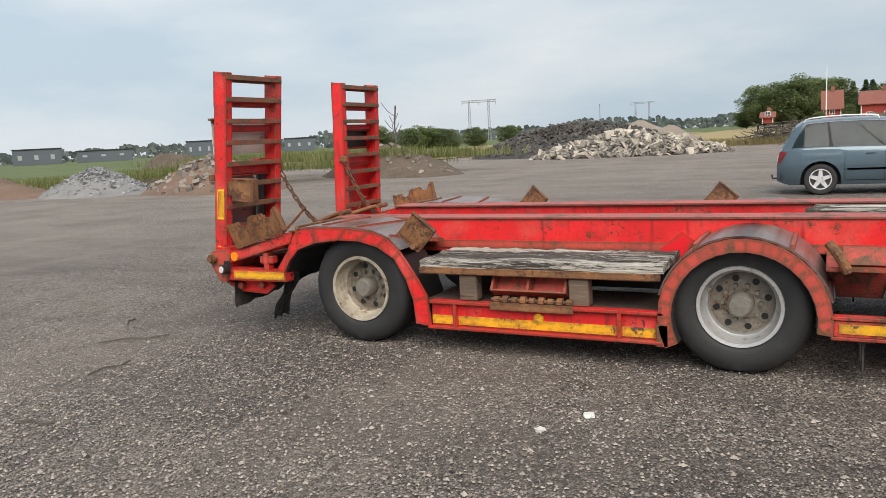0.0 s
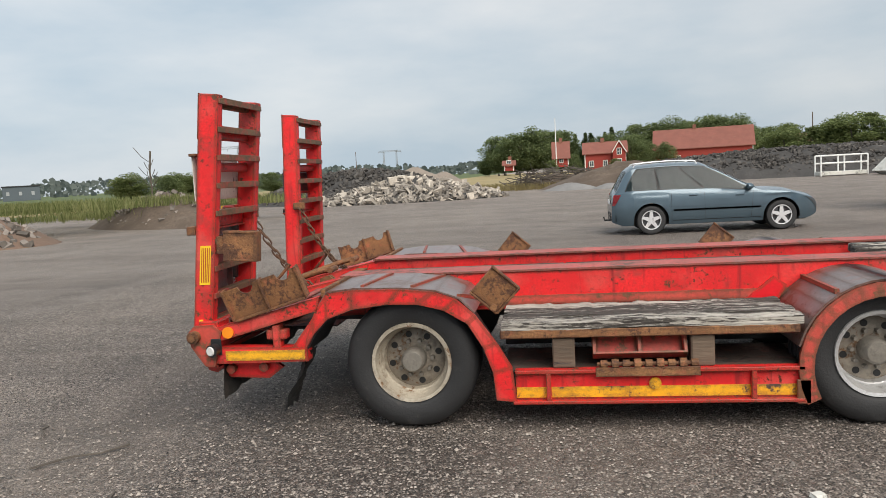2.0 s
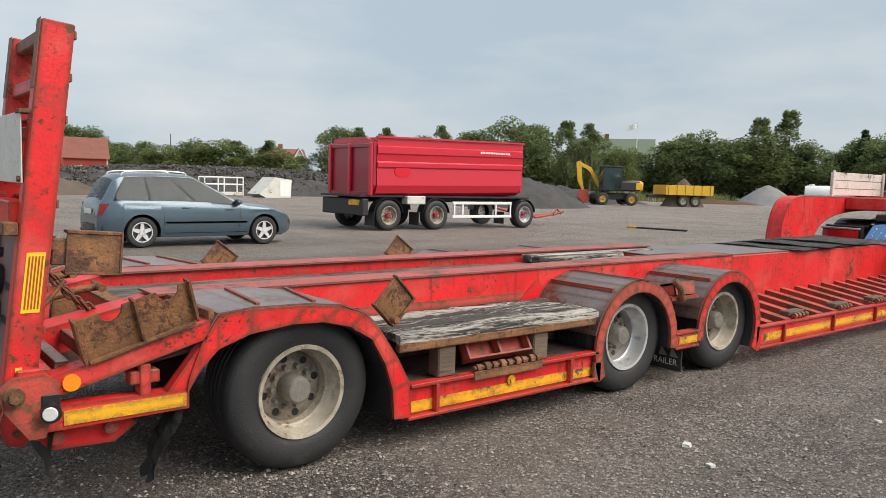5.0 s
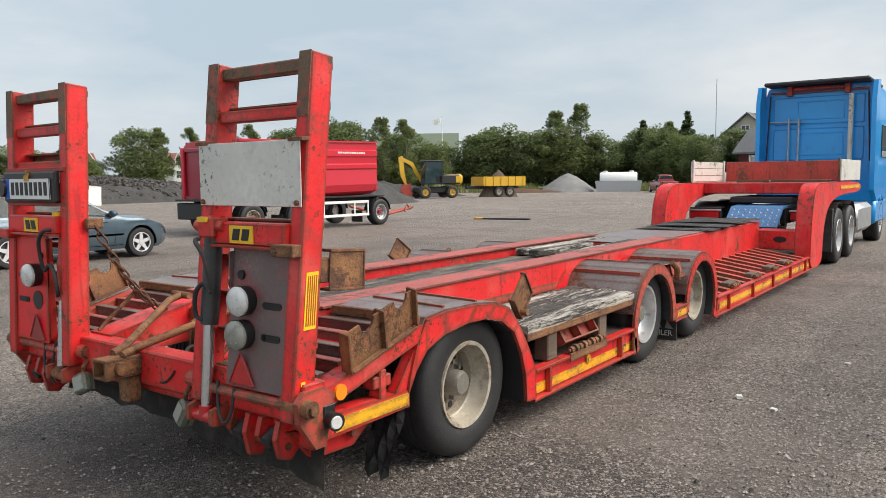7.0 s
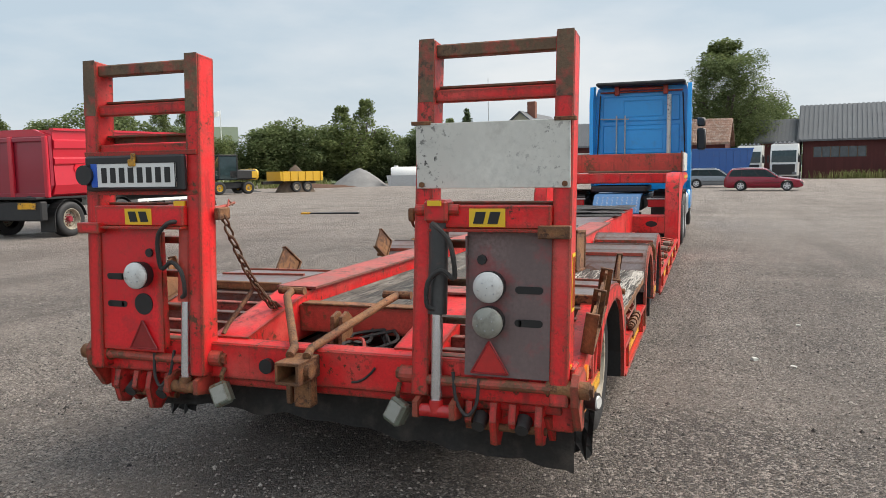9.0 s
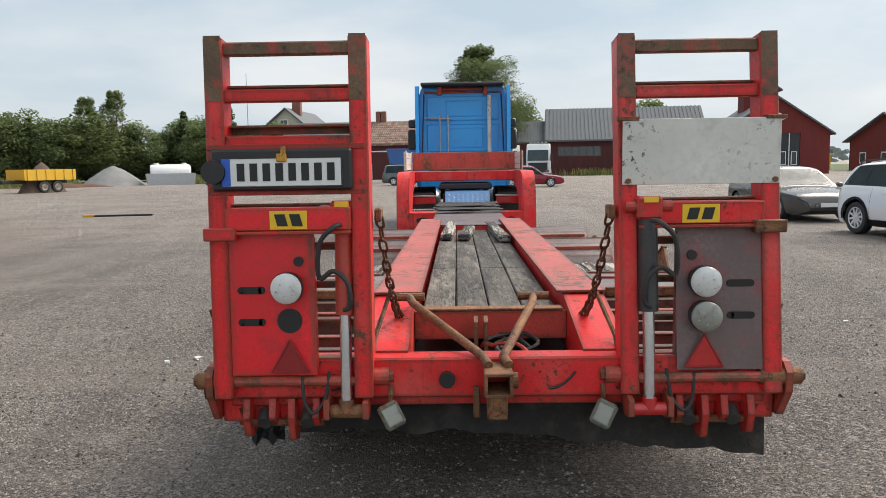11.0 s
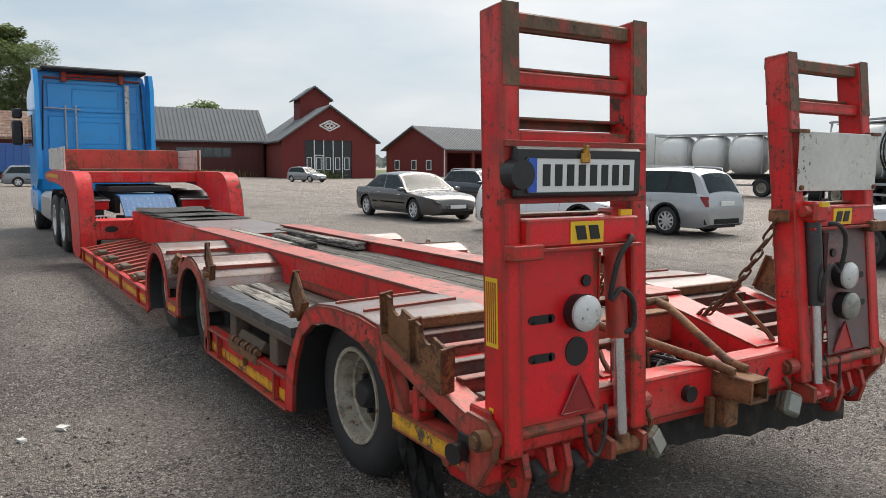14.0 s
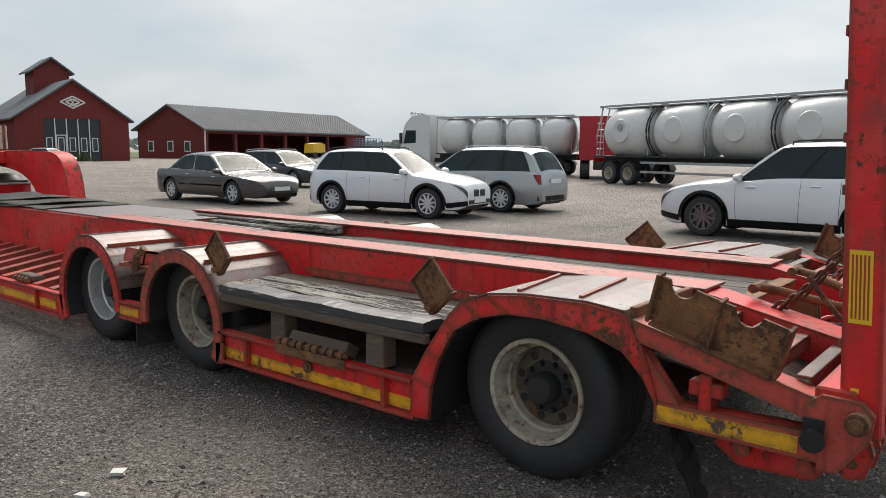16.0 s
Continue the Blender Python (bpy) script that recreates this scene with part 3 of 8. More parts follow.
    box(b, -4.02, -3.97, s * 1.19, s * 1.268, .545, .69, .006)
    part("latch", b, M_RED, trailer)
    if s < 0:
        b = rod(nb(), (-4.30, s * 1.272, .655), (-4.30, s * 1.288, .655), .036, seg=20)
        part("side_reflector", b, M_AMBER, trailer, "round amber side reflector")
    b = box(nb(), -4.415, -4.345, s * 1.285, s * 1.293, .515, .62, .004)
    lampb = part("side_lamp_base", b, M_PLASTIC, trailer)
    b = nb()
    rod(b, (-4.38, s * 1.293, .555), (-4.39, s * 1.345, .553), .036, .04, 18)
    part("side_lamp_housing", b, M_PLASTIC, lampb, "", True)
    if s < 0:
        b = rod(nb(), (-4.395, s * 1.345, .553), (-4.397, s * 1.352, .553), .03, .026, 18)
        part("side_lamp_glass", b, M_LAMPW, lampb, "round white marker lamp glass", True)
    # pocketed bracket plates above the sloping beam
    mm = pose(-4.245, s * 1.275, .735) @ pose(0, 0, 0, s * -10, -16.5, 0)
    pk = [(0, 0), (.49, 0), (.49, .19), (.452, .19), (.442, .160), (.425, .142), (.40, .135), (.375, .142), (.358, .160), (.348, .19), (.20, .19), (.19, .160), (.172, .142), (.148, .135), (.124, .142), (.106, .160), (.098, .19), (0, .19)]
    pkt = part("pocket_plate", prism(nb(), pk, "y", -.006, .006, mm), M_RUST, trailer, "rusty plate with two half-round notches")
    for x in (-.008, .24, .488):
        part("plate_flange", box(nb(), x, x + .014, -.03, .03, -.005, .198, .002, mm), M_RUST, pkt)
    part("plate_foot", box(nb(), .012, .484, -.03, .03, -.014, -.001, .002, mm), M_RUST, pkt)
    # torn rubber flap behind the rear wheel
    b = nb()
    rows = []
    for i in range(9):
        z = .52 - .37 * i / 8
        rows.append([b.verts.new((-3.80 - .17 * (i / 8) + .02 * math.sin(j * 1.9 + i), s * (1.09 + .17 * j / 6), z + (.022 * math.sin(j * 2.1) if i == 8 else 0))) for j in range(7)])
    for r0, r1 in zip(rows, rows[1:]):
        for j in range(6):
            b.faces.new((r0[j], r0[j + 1], r1[j + 1], r1[j]))
    bmesh.ops.solidify(b, geom=b.faces[:], thickness=0.012)
    part("mudflap", b, M_RUBBER, trailer, "torn black rubber mudflap")
    # flap between the front axles
    b = box(nb(), .175, .188, s * .72, s * 1.23, .07, .30, .003)
    flap = part("mudflap", b, M_RUBBER, trailer, "black rubber mudflap with white lettering")
    if s < 0:
        tx = bpy.data.curves.new("lettering", "FONT")
        tx.body, tx.size, tx.align_x, tx.align_y = "TRAILER", .072, "CENTER", "CENTER"
        to = new("lettering", tx)
        bpy.context.view_layer.update()
        me_t = bpy.data.meshes.new_from_object(to)
        bpy.data.objects.remove(to)
        me_t.materials.append(M_WHITE)
        lo = new("lettering", me_t)
        lo.parent = flap
        lo.matrix_local = pose(.172, -1.06, .135, 90, 0, -90)
        for k in range(2):
            b = prism(nb(), [(-1.20 + .1 * k, .18), (-1.12 + .1 * k, .18), (-1.14 + .1 * k, .26)], "x", .171, .174)
            part("triangle_mark", b, M_STEEL, flap)
    # rear sloping deck with slats
    for i in range(5):
        x = -4.34 + .14 * i
        z = .715 + .030 * i
        b = nb()
        box(b, x, x + .055, s * RAIL1, s * 1.17, z, z + .012, .003)
        box(b, x, x + .012, s * RAIL1, s * 1.17, z - .05, z, 0)
        part("slat", b, M_CAP if i % 2 else M_DECK, trailer)
    b = prism(nb(), [(-4.38, .60), (-3.74, .70), (-3.74, .71), (-4.38, .61)], "y", s * RAIL1, s * 1.17)
    part("ramp_floor", b, M_SHELF, trailer)
    b = prism(nb(), [(-4.08, .708), (-3.95, .735), (-3.95, .742), (-4.08, .715)], "y", s * .70, s * 1.12)
    part("tread_plate", b, M_STEEL, trailer, "worn chequered steel tread plate")
    b = rod(nb(), (-3.93, s * .62, .735), (-3.93, s * 1.1, .735), .035, seg=14)
    part("torsion_tube", b, M_RED, trailer, "", True)
    # spine rail, sloping down to the tail
    b = nb()
    prism(b, [(-4.40, .60), (-4.40, .735), (-3.80, .865), (-3.70, .885), (1.9, .885), (1.9, .70), (-3.6, .62)], "y", s * .40, s * RAIL1)
    part("spine_rail", b, M_RED, trailer, "red spine rail with rust-lined edge")
    b = nb()
    prism(b, [(-3.75, .885), (1.9, .885), (1.9, .897), (-3.75, .897)], "y", s * RAIL0, s * (RAIL1 + .012))
    part("rail_cap", b, M_CAP, trailer)
    b = nb()
    box(b, -3.2, 1.9, s * (RAIL1 - .005), s * (RAIL1 + .008), .66, .72)
    part("rail_rust_strip", b, M_REDRUST, trailer)
    # wheels
    for k, wx in enumerate(WHEELS):
        rim = {(-1, 0): M_RIM, (-1, 1): M_RIMSILVER, (-1, 2): M_RIM, (1, 0): M_RIMDIRT, (1, 1): M_RIMDIRT, (1, 2): M_RIMSILVER}[(s, k)]
        heavy_wheel(trailer, wx, s * (1.165 if s < 0 else 1.12), .416, .418, .30, s, rim, .240, .15 if s < 0 else .125, hubmat=M_HUB if s < 0 else M_BLACK, split=True, discmat=M_DISC if s < 0 else M_DISCDK)
    # low outrigger ladder in front of the axles
    b = nb()
    box(b, 1.30, 6.35, s * 1.21, s * EDGE, .315, .335, .004)
    box(b, 1.30, 6.35, s * 1.21, s * (EDGE + .003), .13, .15, .004)
    box(b, 1.30, 6.35, s * 1.225, s * 1.245, .15, .315)
    part("side_rail", b, M_RED, trailer, "long low red side rail")
    for x in (1.75, 2.75, 3.75, 4.75, 5.75):
        b = box(nb(), x - .015, x + .015, s * 1.245, s * EDGE, .15, .315, .003)
        part("rail_post", b, M_RED, trailer)
    for x0 in (1.42, 1.80, 2.80, 3.80, 4.80, 5.80):
        b = box(nb(), x0, x0 + (.30 if x0 < 1.5 else .9 if x0 < 5.5 else .45), s * 1.245, s * 1.251, .185, .255)
        part("yellow_band", b, M_YEL, trailer)
    for i in range(14):
        x = 1.50 + .325 * i
        b = nb()
        prism(b, [(s * .50, .46), (s * .50, .43), (s * 1.22, .315), (s * 1.22, .345)], "x", x, x + .11)
        prism(b, [(s * .50, .43), (s * .50, .38), (s * 1.22, .265), (s * 1.22, .315)], "x", x, x + .012)
        part("rung", b, M_REDRUST, trailer)
    for x in (1.95, 2.9, 3.8, 4.6):
        b = nb()
        box(b, x, x + .30, s * 1.10, s * 1.20, .35, .40, .008)
        part("wood_block", b, M_WOODBR, trailer)
        b = nb()
        for i in range(4):
            rod(b, (x + .02 + .07 * i, s * 1.23, .365), (x + .065 + .07 * i, s * 1.23, .365), .026, seg=8)
        part("hinge", b, M_RUST, trailer)
    # swan neck cheek
    ck = [(6.02, .13), (6.02, .45), (6.05, .85), (6.12, 1.16), (6.28, 1.38), (6.55, 1.462), (7.0, 1.466), (10.95, 1.466), (10.95, 1.25), (8.9, 1.24), (7.95, 1.19), (7.38, 1.06), (7.08, .82), (6.98, .5), (6.95, .13)]
    for _ in range(2):
        ck = [((3 * p[0] + q[0]) / 4, (3 * p[1] + q[1]) / 4) for p, q in zip(ck, ck[1:] + ck[:1]) for p, q in ((p, q), (q, p))]
    b = prism(nb(), ck, "y", s * EDGE, s * 1.04)
    part("swan_neck", b, M_RED, trailer, "red swan neck cheek with grease stains", True)
    b = nb()
    box(b, 6.05, 6.60, s * .42, s * 1.06, .42, .72, .01)
    part("front_wall", b, M_RED, trailer)
    b = rod(nb(), (6.046, s * .82, .585), (6.044, s * .82, .585), .10, seg=20)
    for v in b.verts:
        v.co.z = .585 + (v.co.z - .585) * .5
    part("oval_hole", b, M_INK, trailer)

# trough floor of planks between the rails
for j in range(4):
    y0 = -.36 + .18 * j
    for xa, xb in ((-3.86, -2.2), (-2.19, -.6), (-.59, 1.2)):
        b = box(nb(), xa, xb, y0 + .004, y0 + .176, .762, .800 + .007 * ((j * 3 + int(xa * 5)) % 3), .006)
        part("plank", b, M_WOODMUD, trailer, "muddy dark bed plank")
b = box(nb(), -3.885, -3.86, -.40, .40, .665, .815, .004)
part("trough_end", b, M_REDRUST, trailer, "grimy red trough end plate")
b = box(nb(), -3.89, -3.80, -.38, .38, .816, .828, .003)
part("trough_lip", b, M_RUST, trailer)
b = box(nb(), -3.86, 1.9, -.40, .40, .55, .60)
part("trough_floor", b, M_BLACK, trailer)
# loose timbers
for y0, x0, x1, yaw_ in ((-.30, -.35, 1.55, 2.0), (.10, -.15, .95, -4.0), (.28, -.1, 1.7, -1.5)):
    b = nb()
    box(b, 0, x1 - x0, -.06, .06, 0, .065, .01, pose(x0, y0, .85, 0, 0, yaw_))
    tagged(part("timber", b, M_WOOD, None), "grey weathered timber lying in the bed", "timber", "loose timbers").matrix_world = pose(0, 5.917, -.032)
# front spine box and mats
b = box(nb(), 1.2, 6.1, -.50, .50, .30, .86, .012)
part("front_spine", b, M_RED, trailer, "red box spine ahead of the axles")
b = box(nb(), 1.2, 3.6, -.48, .48, .86, .872, .004)
part("spine_deck", b, M_DECK, trailer)
for x0, x1, z0, ya in ((3.3, 4.7, .876, 4), (3.9, 5.4, .888, -5), (4.7, 6.0, .90, 3)):
    b = nb()
    n = 8
    rows = [[b.verts.new((x0 + (x1 - x0) * i / n, -.52 + 1.04 * j / n + .05 * math.sin(i * .8 + x0), z0 + .006 * math.sin(i * 1.1 + j * .9 + x0) + (.01 if i in (0, n) else 0))) for j in range(n + 1)] for i in range(n + 1)]
    for r0, r1 in zip(rows, rows[1:]):
        for j in range(n):
            b.faces.new((r0[j], r0[j + 1], r1[j + 1], r1[j]))
    bmesh.ops.solidify(b, geom=b.faces[:], thickness=.012)
    tagged(part("rubber_mat", b, M_MAT, None), "dusty grey rubber mat lying on the spine", "mat", "rubber mats").matrix_world = pose(0, 5.917, 0)
# swan neck cross bar, deck and boards
b = box(nb(), 8.15, 8.42, -1.045, 1.045, 1.255, 1.456, .012)
part("neck_cross_bar", b, M_RED, trailer)
b = box(nb(), 8.42, 10.9, -1.045, 1.045, 1.40, 1.452, .006)
part("neck_deck", b, M_REDRUST, trailer)
for y in (-.45, .45):
    b = box(nb(), 8.42, 10.6, y - .06, y + .06, 1.27, 1.40, .005)
    part("neck_beam", b, M_BLACK, trailer)
b = box(nb(), 10.16, 10.22, -1.20, 1.20, 1.47, 1.885, .01)
part("headboard", b, M_REDRUST, trailer, "scuffed red headboard")
for s, xa, xb in ((1, 8.05, 10.12), (-1, 8.62, 10.85)):
    b = box(nb(), xa, xb, s * 1.235, s * 1.265, 1.485, 1.875, .006)
    side = part("white_board", b, M_WHITEPLATE, trailer, "off-white side board of the neck")
    for z in (1.60, 1.74):
        part("board_groove", box(nb(), xa + .02, xb - .02, s * 1.231, s * 1.2345, z, z + .008), M_RUST, side)
    for x in (xa, xb - .07):
        part("board_post", box(nb(), x - .02, x + .05, s * 1.205, s * 1.231, 1.468, 1.90, .004), M_RUST if s < 0 else M_WHITEPLATE, trailer)
    part("yellow_band", box(nb(), 8.5, 10.7, s * 1.276, s * 1.282, 1.33, 1.40), M_YEL, trailer)
for y0, x0, yw, L in ((-.95, 9.05, 60, 1.0), (-.98, 9.35, 78, .9), (-.1, 9.6, 95, .9), (-.9, 9.75, 88, .7), (.15, 9.2, 8, .8)):
    b = nb()
    box(b, 0, L, -.05, .05, 0, .05, .006, pose(x0, y0, 1.454, 0, 0, yw))
    tagged(part("timber", b, M_WOODBR, None), "brown timber lying on the swan neck", "timber", "loose timbers").matrix_world = pose(0, 5.917, 0)

# tail beam and what hangs from it
b = nb()
box(b, -4.50, -4.37, -1.262, 1.262, .545, .725, .008)
box(b, -4.46, -4.37, -1.2, 1.2, .50, .545, .004)
part("tail_beam", b, M_RED, trailer, "dented red tail beam")
b = nb()
rows = []
for i in range(6):
    rows.append([b.verts.new((-4.35 - .02 * i / 5 - .012 * math.sin(j * .35 + i * .5), -1.24 + 2.2 * j / 48, .515 - (.30 - .13 * min(1, j / 30) + .035 * noise.noise((j * .3, 3, 1)) + .012 * noise.noise((j * 1.3, 7, 1))) * i / 5)) for j in range(49)])
for r0, r1 in zip(rows, rows[1:]):
    for j in range(48):
        b.faces.new((r0[j], r0[j + 1], r1[j + 1], r1[j]))
bmesh.ops.solidify(b, geom=b.faces[:], thickness=.012)
part("rear_flap", b, M_FLAP, trailer, "full-width black rubber spray flap")
for s in (-1, 1):
    for y, drop in ((.79, .05), (.90, -.02), (.985, .06), (1.10, .0)):
        b = prism(nb(), [(-4.52, .55), (-4.40, .55), (-4.40, .42 + drop), (-4.46, .365 + drop), (-4.52, .38 + drop), (-4.545, .47)], "y", s * y, s * (y + .03))
        part("hinge_lug", b, M_RED, trailer)
    part("apron_plate", box(nb(), -4.44, -4.40, s * .76, s * 1.25, .42, .55, .006), M_RED, trailer)
    for y in (.845, 1.04):
        part("rubber_bumper", rod(nb(), (-4.47, s * y, .47), (-4.53, s * y, .44), .038, .03, 12), M_RUBBER, trailer, "", True)
    b = rod(nb(), (-4.48, s * .78, .43), (-4.48, s * 1.14, .43), .018, seg=10)
    part("hinge_pin", b, M_RUST, trailer)
    b = prism(nb(), [(-4.50, .50), (-4.05, .44), (-4.0, .40), (-4.10, .33), (-4.36, .34)], "y", s * 1.13, s * 1.16)
    part("lower_bracket", b, M_RED, trailer)
    for x, z in ((-4.34, .40), (-4.12, .41)):
        b = rod(nb(), (x, s * 1.15, z), (x, s * 1.20, z), .03, seg=14)
        part("bracket_bolt", b, M_REDRUST, trailer)
    # hanging marker lamp
    b = nb()
    mm = pose(-4.545, s * .47, .485, -24 * s, 14, s * 12) @ Matrix.Scale(.85, 4)
    box(b, -.03, .03, -.055, .055, -.075, .06, .012, mm)
    lam = part("work_lamp", b, M_LAMPBODY, trailer, "dusty grey work lamp hanging from its bracket")
    b = box(nb(), -.036, -.030, -.042, .042, -.055, .042, .004, mm)
    part("lamp_glass", b, M_LAMPG, lam)
    b = nb()
    for i in range(7):
        box(b, .03, .055, -.05 + .016 * i, -.042 + .016 * i, -.06, .05, 0, mm)
    part("cooling_fins", b, M_LAMPBODY, lam)
    b = tube(nb(), [(-4.53, s * .47, .51), (-4.53, s * .47, .57), (-4.505, s * .47, .60)], .012)
    part("lamp_bracket", b, M_RUST, lam)
# tow bracket
b = nb()
box(b, -4.70, -4.50, -.06, .06, .69, .705, .003)
box(b, -4.70, -4.50, -.06, .06, .60, .615, .003)
box(b, -4.70, -4.50, -.06, -.047, .614, .691, .0)
box(b, -4.70, -4.50, .047, .06, .614, .691, .0)
part("tow_socket", b, M_RUST, trailer, "rusty square tow socket")
b = nb()
box(b, -4.57, -4.50, -.045, .045, .46, .60, .006)
part("tow_plate", b, M_RUST, trailer)
b = box(nb(), -4.54, -4.50, .075, .105, .46, .60, .006)
part("tow_plate", b, M_RUST, trailer)
b = rod(nb(), (-4.62, -.06, .655), (-4.62, -.085, .655), .035, seg=14)
part("tow_bolt", b, M_RUST, trailer)
for y0, y1 in ((.42, .06), (-.22, -.03)):
    b = tube(nb(), [(-3.92, y0, .90), (-4.02, y0 * .93 + y1 * .07, .885), (-4.52, y1, .735), (-4.60, y1 - .02, .715)], .021, 10)
    part("tow_arm", b, M_RUST, trailer, "bare brown steel arm", True)
    b = rod(nb(), (-3.92, y0 - .08, .90), (-3.92, y0 + .08, .90), .022, seg=10)
    part("arm_pivot", b, M_RUST, trailer)
b = nb()
for y in (.02, .07):
    prism(b, [(-4.12, .62), (-3.98, .62), (-3.98, .78), (-4.03, .82), (-4.10, .80)], "y", y, y + .02)
part("winch_bracket", b, M_RUST, trailer)
b = nb()
for k in range(6):
    q = random.Random(k)
    tube(b, eased([(-3.87, -.20 + .03 * k, .70)] + [(-4.0 - .11 * j, -.12 + q.uniform(-.16, .16), .63 + q.uniform(-.05, .05)) for j in range(3)] + [(-4.37, q.uniform(-.25, .1), .60)], 5), .010, 6)
part("hose_bundle", b, M_RUBBER, trailer, "tangled black hydraulic hoses", True)
b = tube(nb(), eased([(-3.87, -.05, .69), (-4.02, .05, .66), (-4.15, -.12, .70), (-4.37, -.22, .62)], 5), .010, 6)
part("hose", b, M_REDCLEAN, trailer, "red hydraulic hose", True)
# added black sheet in place of the shade in the open well
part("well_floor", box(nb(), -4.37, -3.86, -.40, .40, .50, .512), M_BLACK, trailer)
b = rod(nb(), (-4.53, .22, .63), (-4.50, .22, .63), .036, seg=16)
part("socket_plug", b, M_PLASTIC, trailer)
for y in (-.35, -.65, .62):
    b = tube(nb(), sag((-4.505, y, .66), (-4.51, y + .12, .585), .02, 5), .006, 5)
    part("cable_stub", b, M_RUBBER, trailer)


# ---- ramps, raised at the tail ----
def ramp(s, plate):
    """s: side of the trailer. Legs, rungs, lamp panel, cylinder."""
    def ramp_x(z):
        """Rear face of the leaning ramp legs at height z."""
        return -4.555 + (z - .57) * .112 if s < 0 else -4.575 + (z - .57) * .045
    rp = thing("loading_ramp", "raised red loading ramp, scraped to rust along its top", "ramp", pose(0, 5.917 - s * .042, 0), "loading ramps")
    for k, (ya, yb) in enumerate(((1.205, 1.285), (.585, .665))):
        zb, zt = .565, 2.135
        b = prism(nb(), [(ramp_x(zb), zb), (ramp_x(zt), zt), (ramp_x(zt) + .125, zt - .012), (ramp_x(zb) + .125, zb)], "y", s * ya, s * yb)
        bmesh.ops.bevel(b, geom=b.edges[:], offset=.006, segments=1, affect="EDGES")
        part("leg", b, M_RED, rp, "red ramp leg with chipped paint")
        b = prism(nb(), [(ramp_x(1.86) - .003, 1.86), (ramp_x(zt) - .003, zt + .003), (ramp_x(zt), zt + .003), (ramp_x(1.86), 1.86)], "y", s * (ya + .004), s * (yb - .004))
        part("worn_tip", b, M_WORN, rp, "leg face worn to bare rusty steel")
    # rungs of angle iron on the inner face, and flat bars between the legs
    for i in range(9):
        z = .72 + .172 * i
        x = ramp_x(z) + .125
        b = nb()
        box(b, x - .052, x + .010, s * .645, s * 1.225, z, z + .010, .002)
        box(b, x, x + .010, s * .60, s * 1.275, z - .030, z + .004, .002)
        part("rung", b, M_WORN, rp, "rusty angle-iron rung")
    for z, m in ((2.085, M_WORN), (1.885, M_RED), (1.685, M_RED)):
        x = ramp_x(z)
        b = box(nb(), x + .02, x + .07, s * .66, s * 1.21, z - .028, z + .028, .006)
        part("cross_bar", b, m, rp)
    # head beam and lamp panel
    x = ramp_x(1.35)
    b = nb()
    box(b, x - .03, x + .05, s * .665, s * 1.205, 1.305, 1.405, .006)
    box(b, x - .05, x + .06, s * .665, s * 1.205, 1.292, 1.305, .002)
    part("head_beam", b, M_REDCLEAN if s > 0 else M_RED, rp)
    b = box(nb(), x - .065, x - .01, s * 1.155, s * 1.29, 1.268, 1.322, .004)
    part("catch_block", b, M_REDCLEAN if s > 0 else M_RUST, rp)
    b = box(nb(), x - .034, x - .030, s * .85, s * 1.01, 1.313, 1.392)
    badge = part("badge", b, M_STICK, rp, "yellow badge with two black marks")
    b = nb()
    for y0 in (.868, .932):
        prism(b, [(s * y0, 1.327), (s * (y0 + .045), 1.327), (s * (y0 + .058), 1.378), (s * (y0 + .013), 1.378)], "x", x - .037, x - .034)
    part("badge_mark", b, M_INK, badge)
    pa, pb = .83, 1.203
    b = nb()
    z0, z1 = .67, 1.292
    prism(b, [(ramp_x(z0) + .012, z0), (ramp_x(z1) + .012, z1), (ramp_x(z1) + .018, z1), (ramp_x(z0) + .018, z0)], "y", s * pa, s * pb)
    box(b, ramp_x(1) + .012, ramp_x(1) + .05, s * pa, s * (pa + .008), z0 + .02, z1 - .02)
    panel = part("lamp_panel", b, M_REDCLEAN if s > 0 else M_DARKPANEL, rp, "plain red lamp panel" if s > 0 else "soot-darkened red lamp panel")
    for z in (1.045, .905):
        b = nb()
        xx = ramp_x(z) + .008
        box(b, xx, xx + .004, s * (1.11 - .045), s * (1.11 + .045), z - .016, z + .016, 0)
        for dy in (-.045, .045):
            rod(b, (xx, s * (1.11 + dy), z), (xx + .004, s * (1.11 + dy), z), .016, seg=12)
        part("slot", b, M_INK, panel, "oblong slot")
    for z, mat_ in ((1.06, M_LAMPW), (.91, M_LAMPG)):
        xx = ramp_x(z) + .012
        if s > 0 and z < 1:
            b = rod(nb(), (xx + .002, s * .945, z), (xx - .004, s * .945, z), .055, seg=24)
            part("empty_lamp_socket", b, M_PLASTIC, panel, "dark empty lamp socket")
            continue
        b = nb()
        rod(b, (xx, s * .945, z), (xx - .05, s * .945, z), .064, .070, 28)
        lm = part("lamp", b, M_PLASTIC, panel, "round tail lamp in black housing", True)
        b = nb()
        lathe(b, [(.066, 0), (.067, .012), (.058, .024), (.03, .031), (.001, .033)], Matrix.Translation((xx - .05, s * .945, z)) @ Matrix.Rotation(radians(90), 4, "Z"), 28)
        part("lamp_glass", b, mat_, lm, "dusty white lamp glass", True)
        for dy, dz in ((.02, .02), (-.025, .012), (.005, -.03), (.04, -.01), (-.03, -.025)):
            part("lamp_screw", rod(nb(), (xx - .083, s * .945 + dy, z + dz), (xx - .079, s * .945 + dy, z + dz), .004, seg=6), M_STEEL, lm)
    z = .685
    b = prism(nb(), [(s * .945 - .082, z), (s * .945 + .082, z), (s * .945, z + .142)], "x", ramp_x(z) + .002, ramp_x(z) + .012)
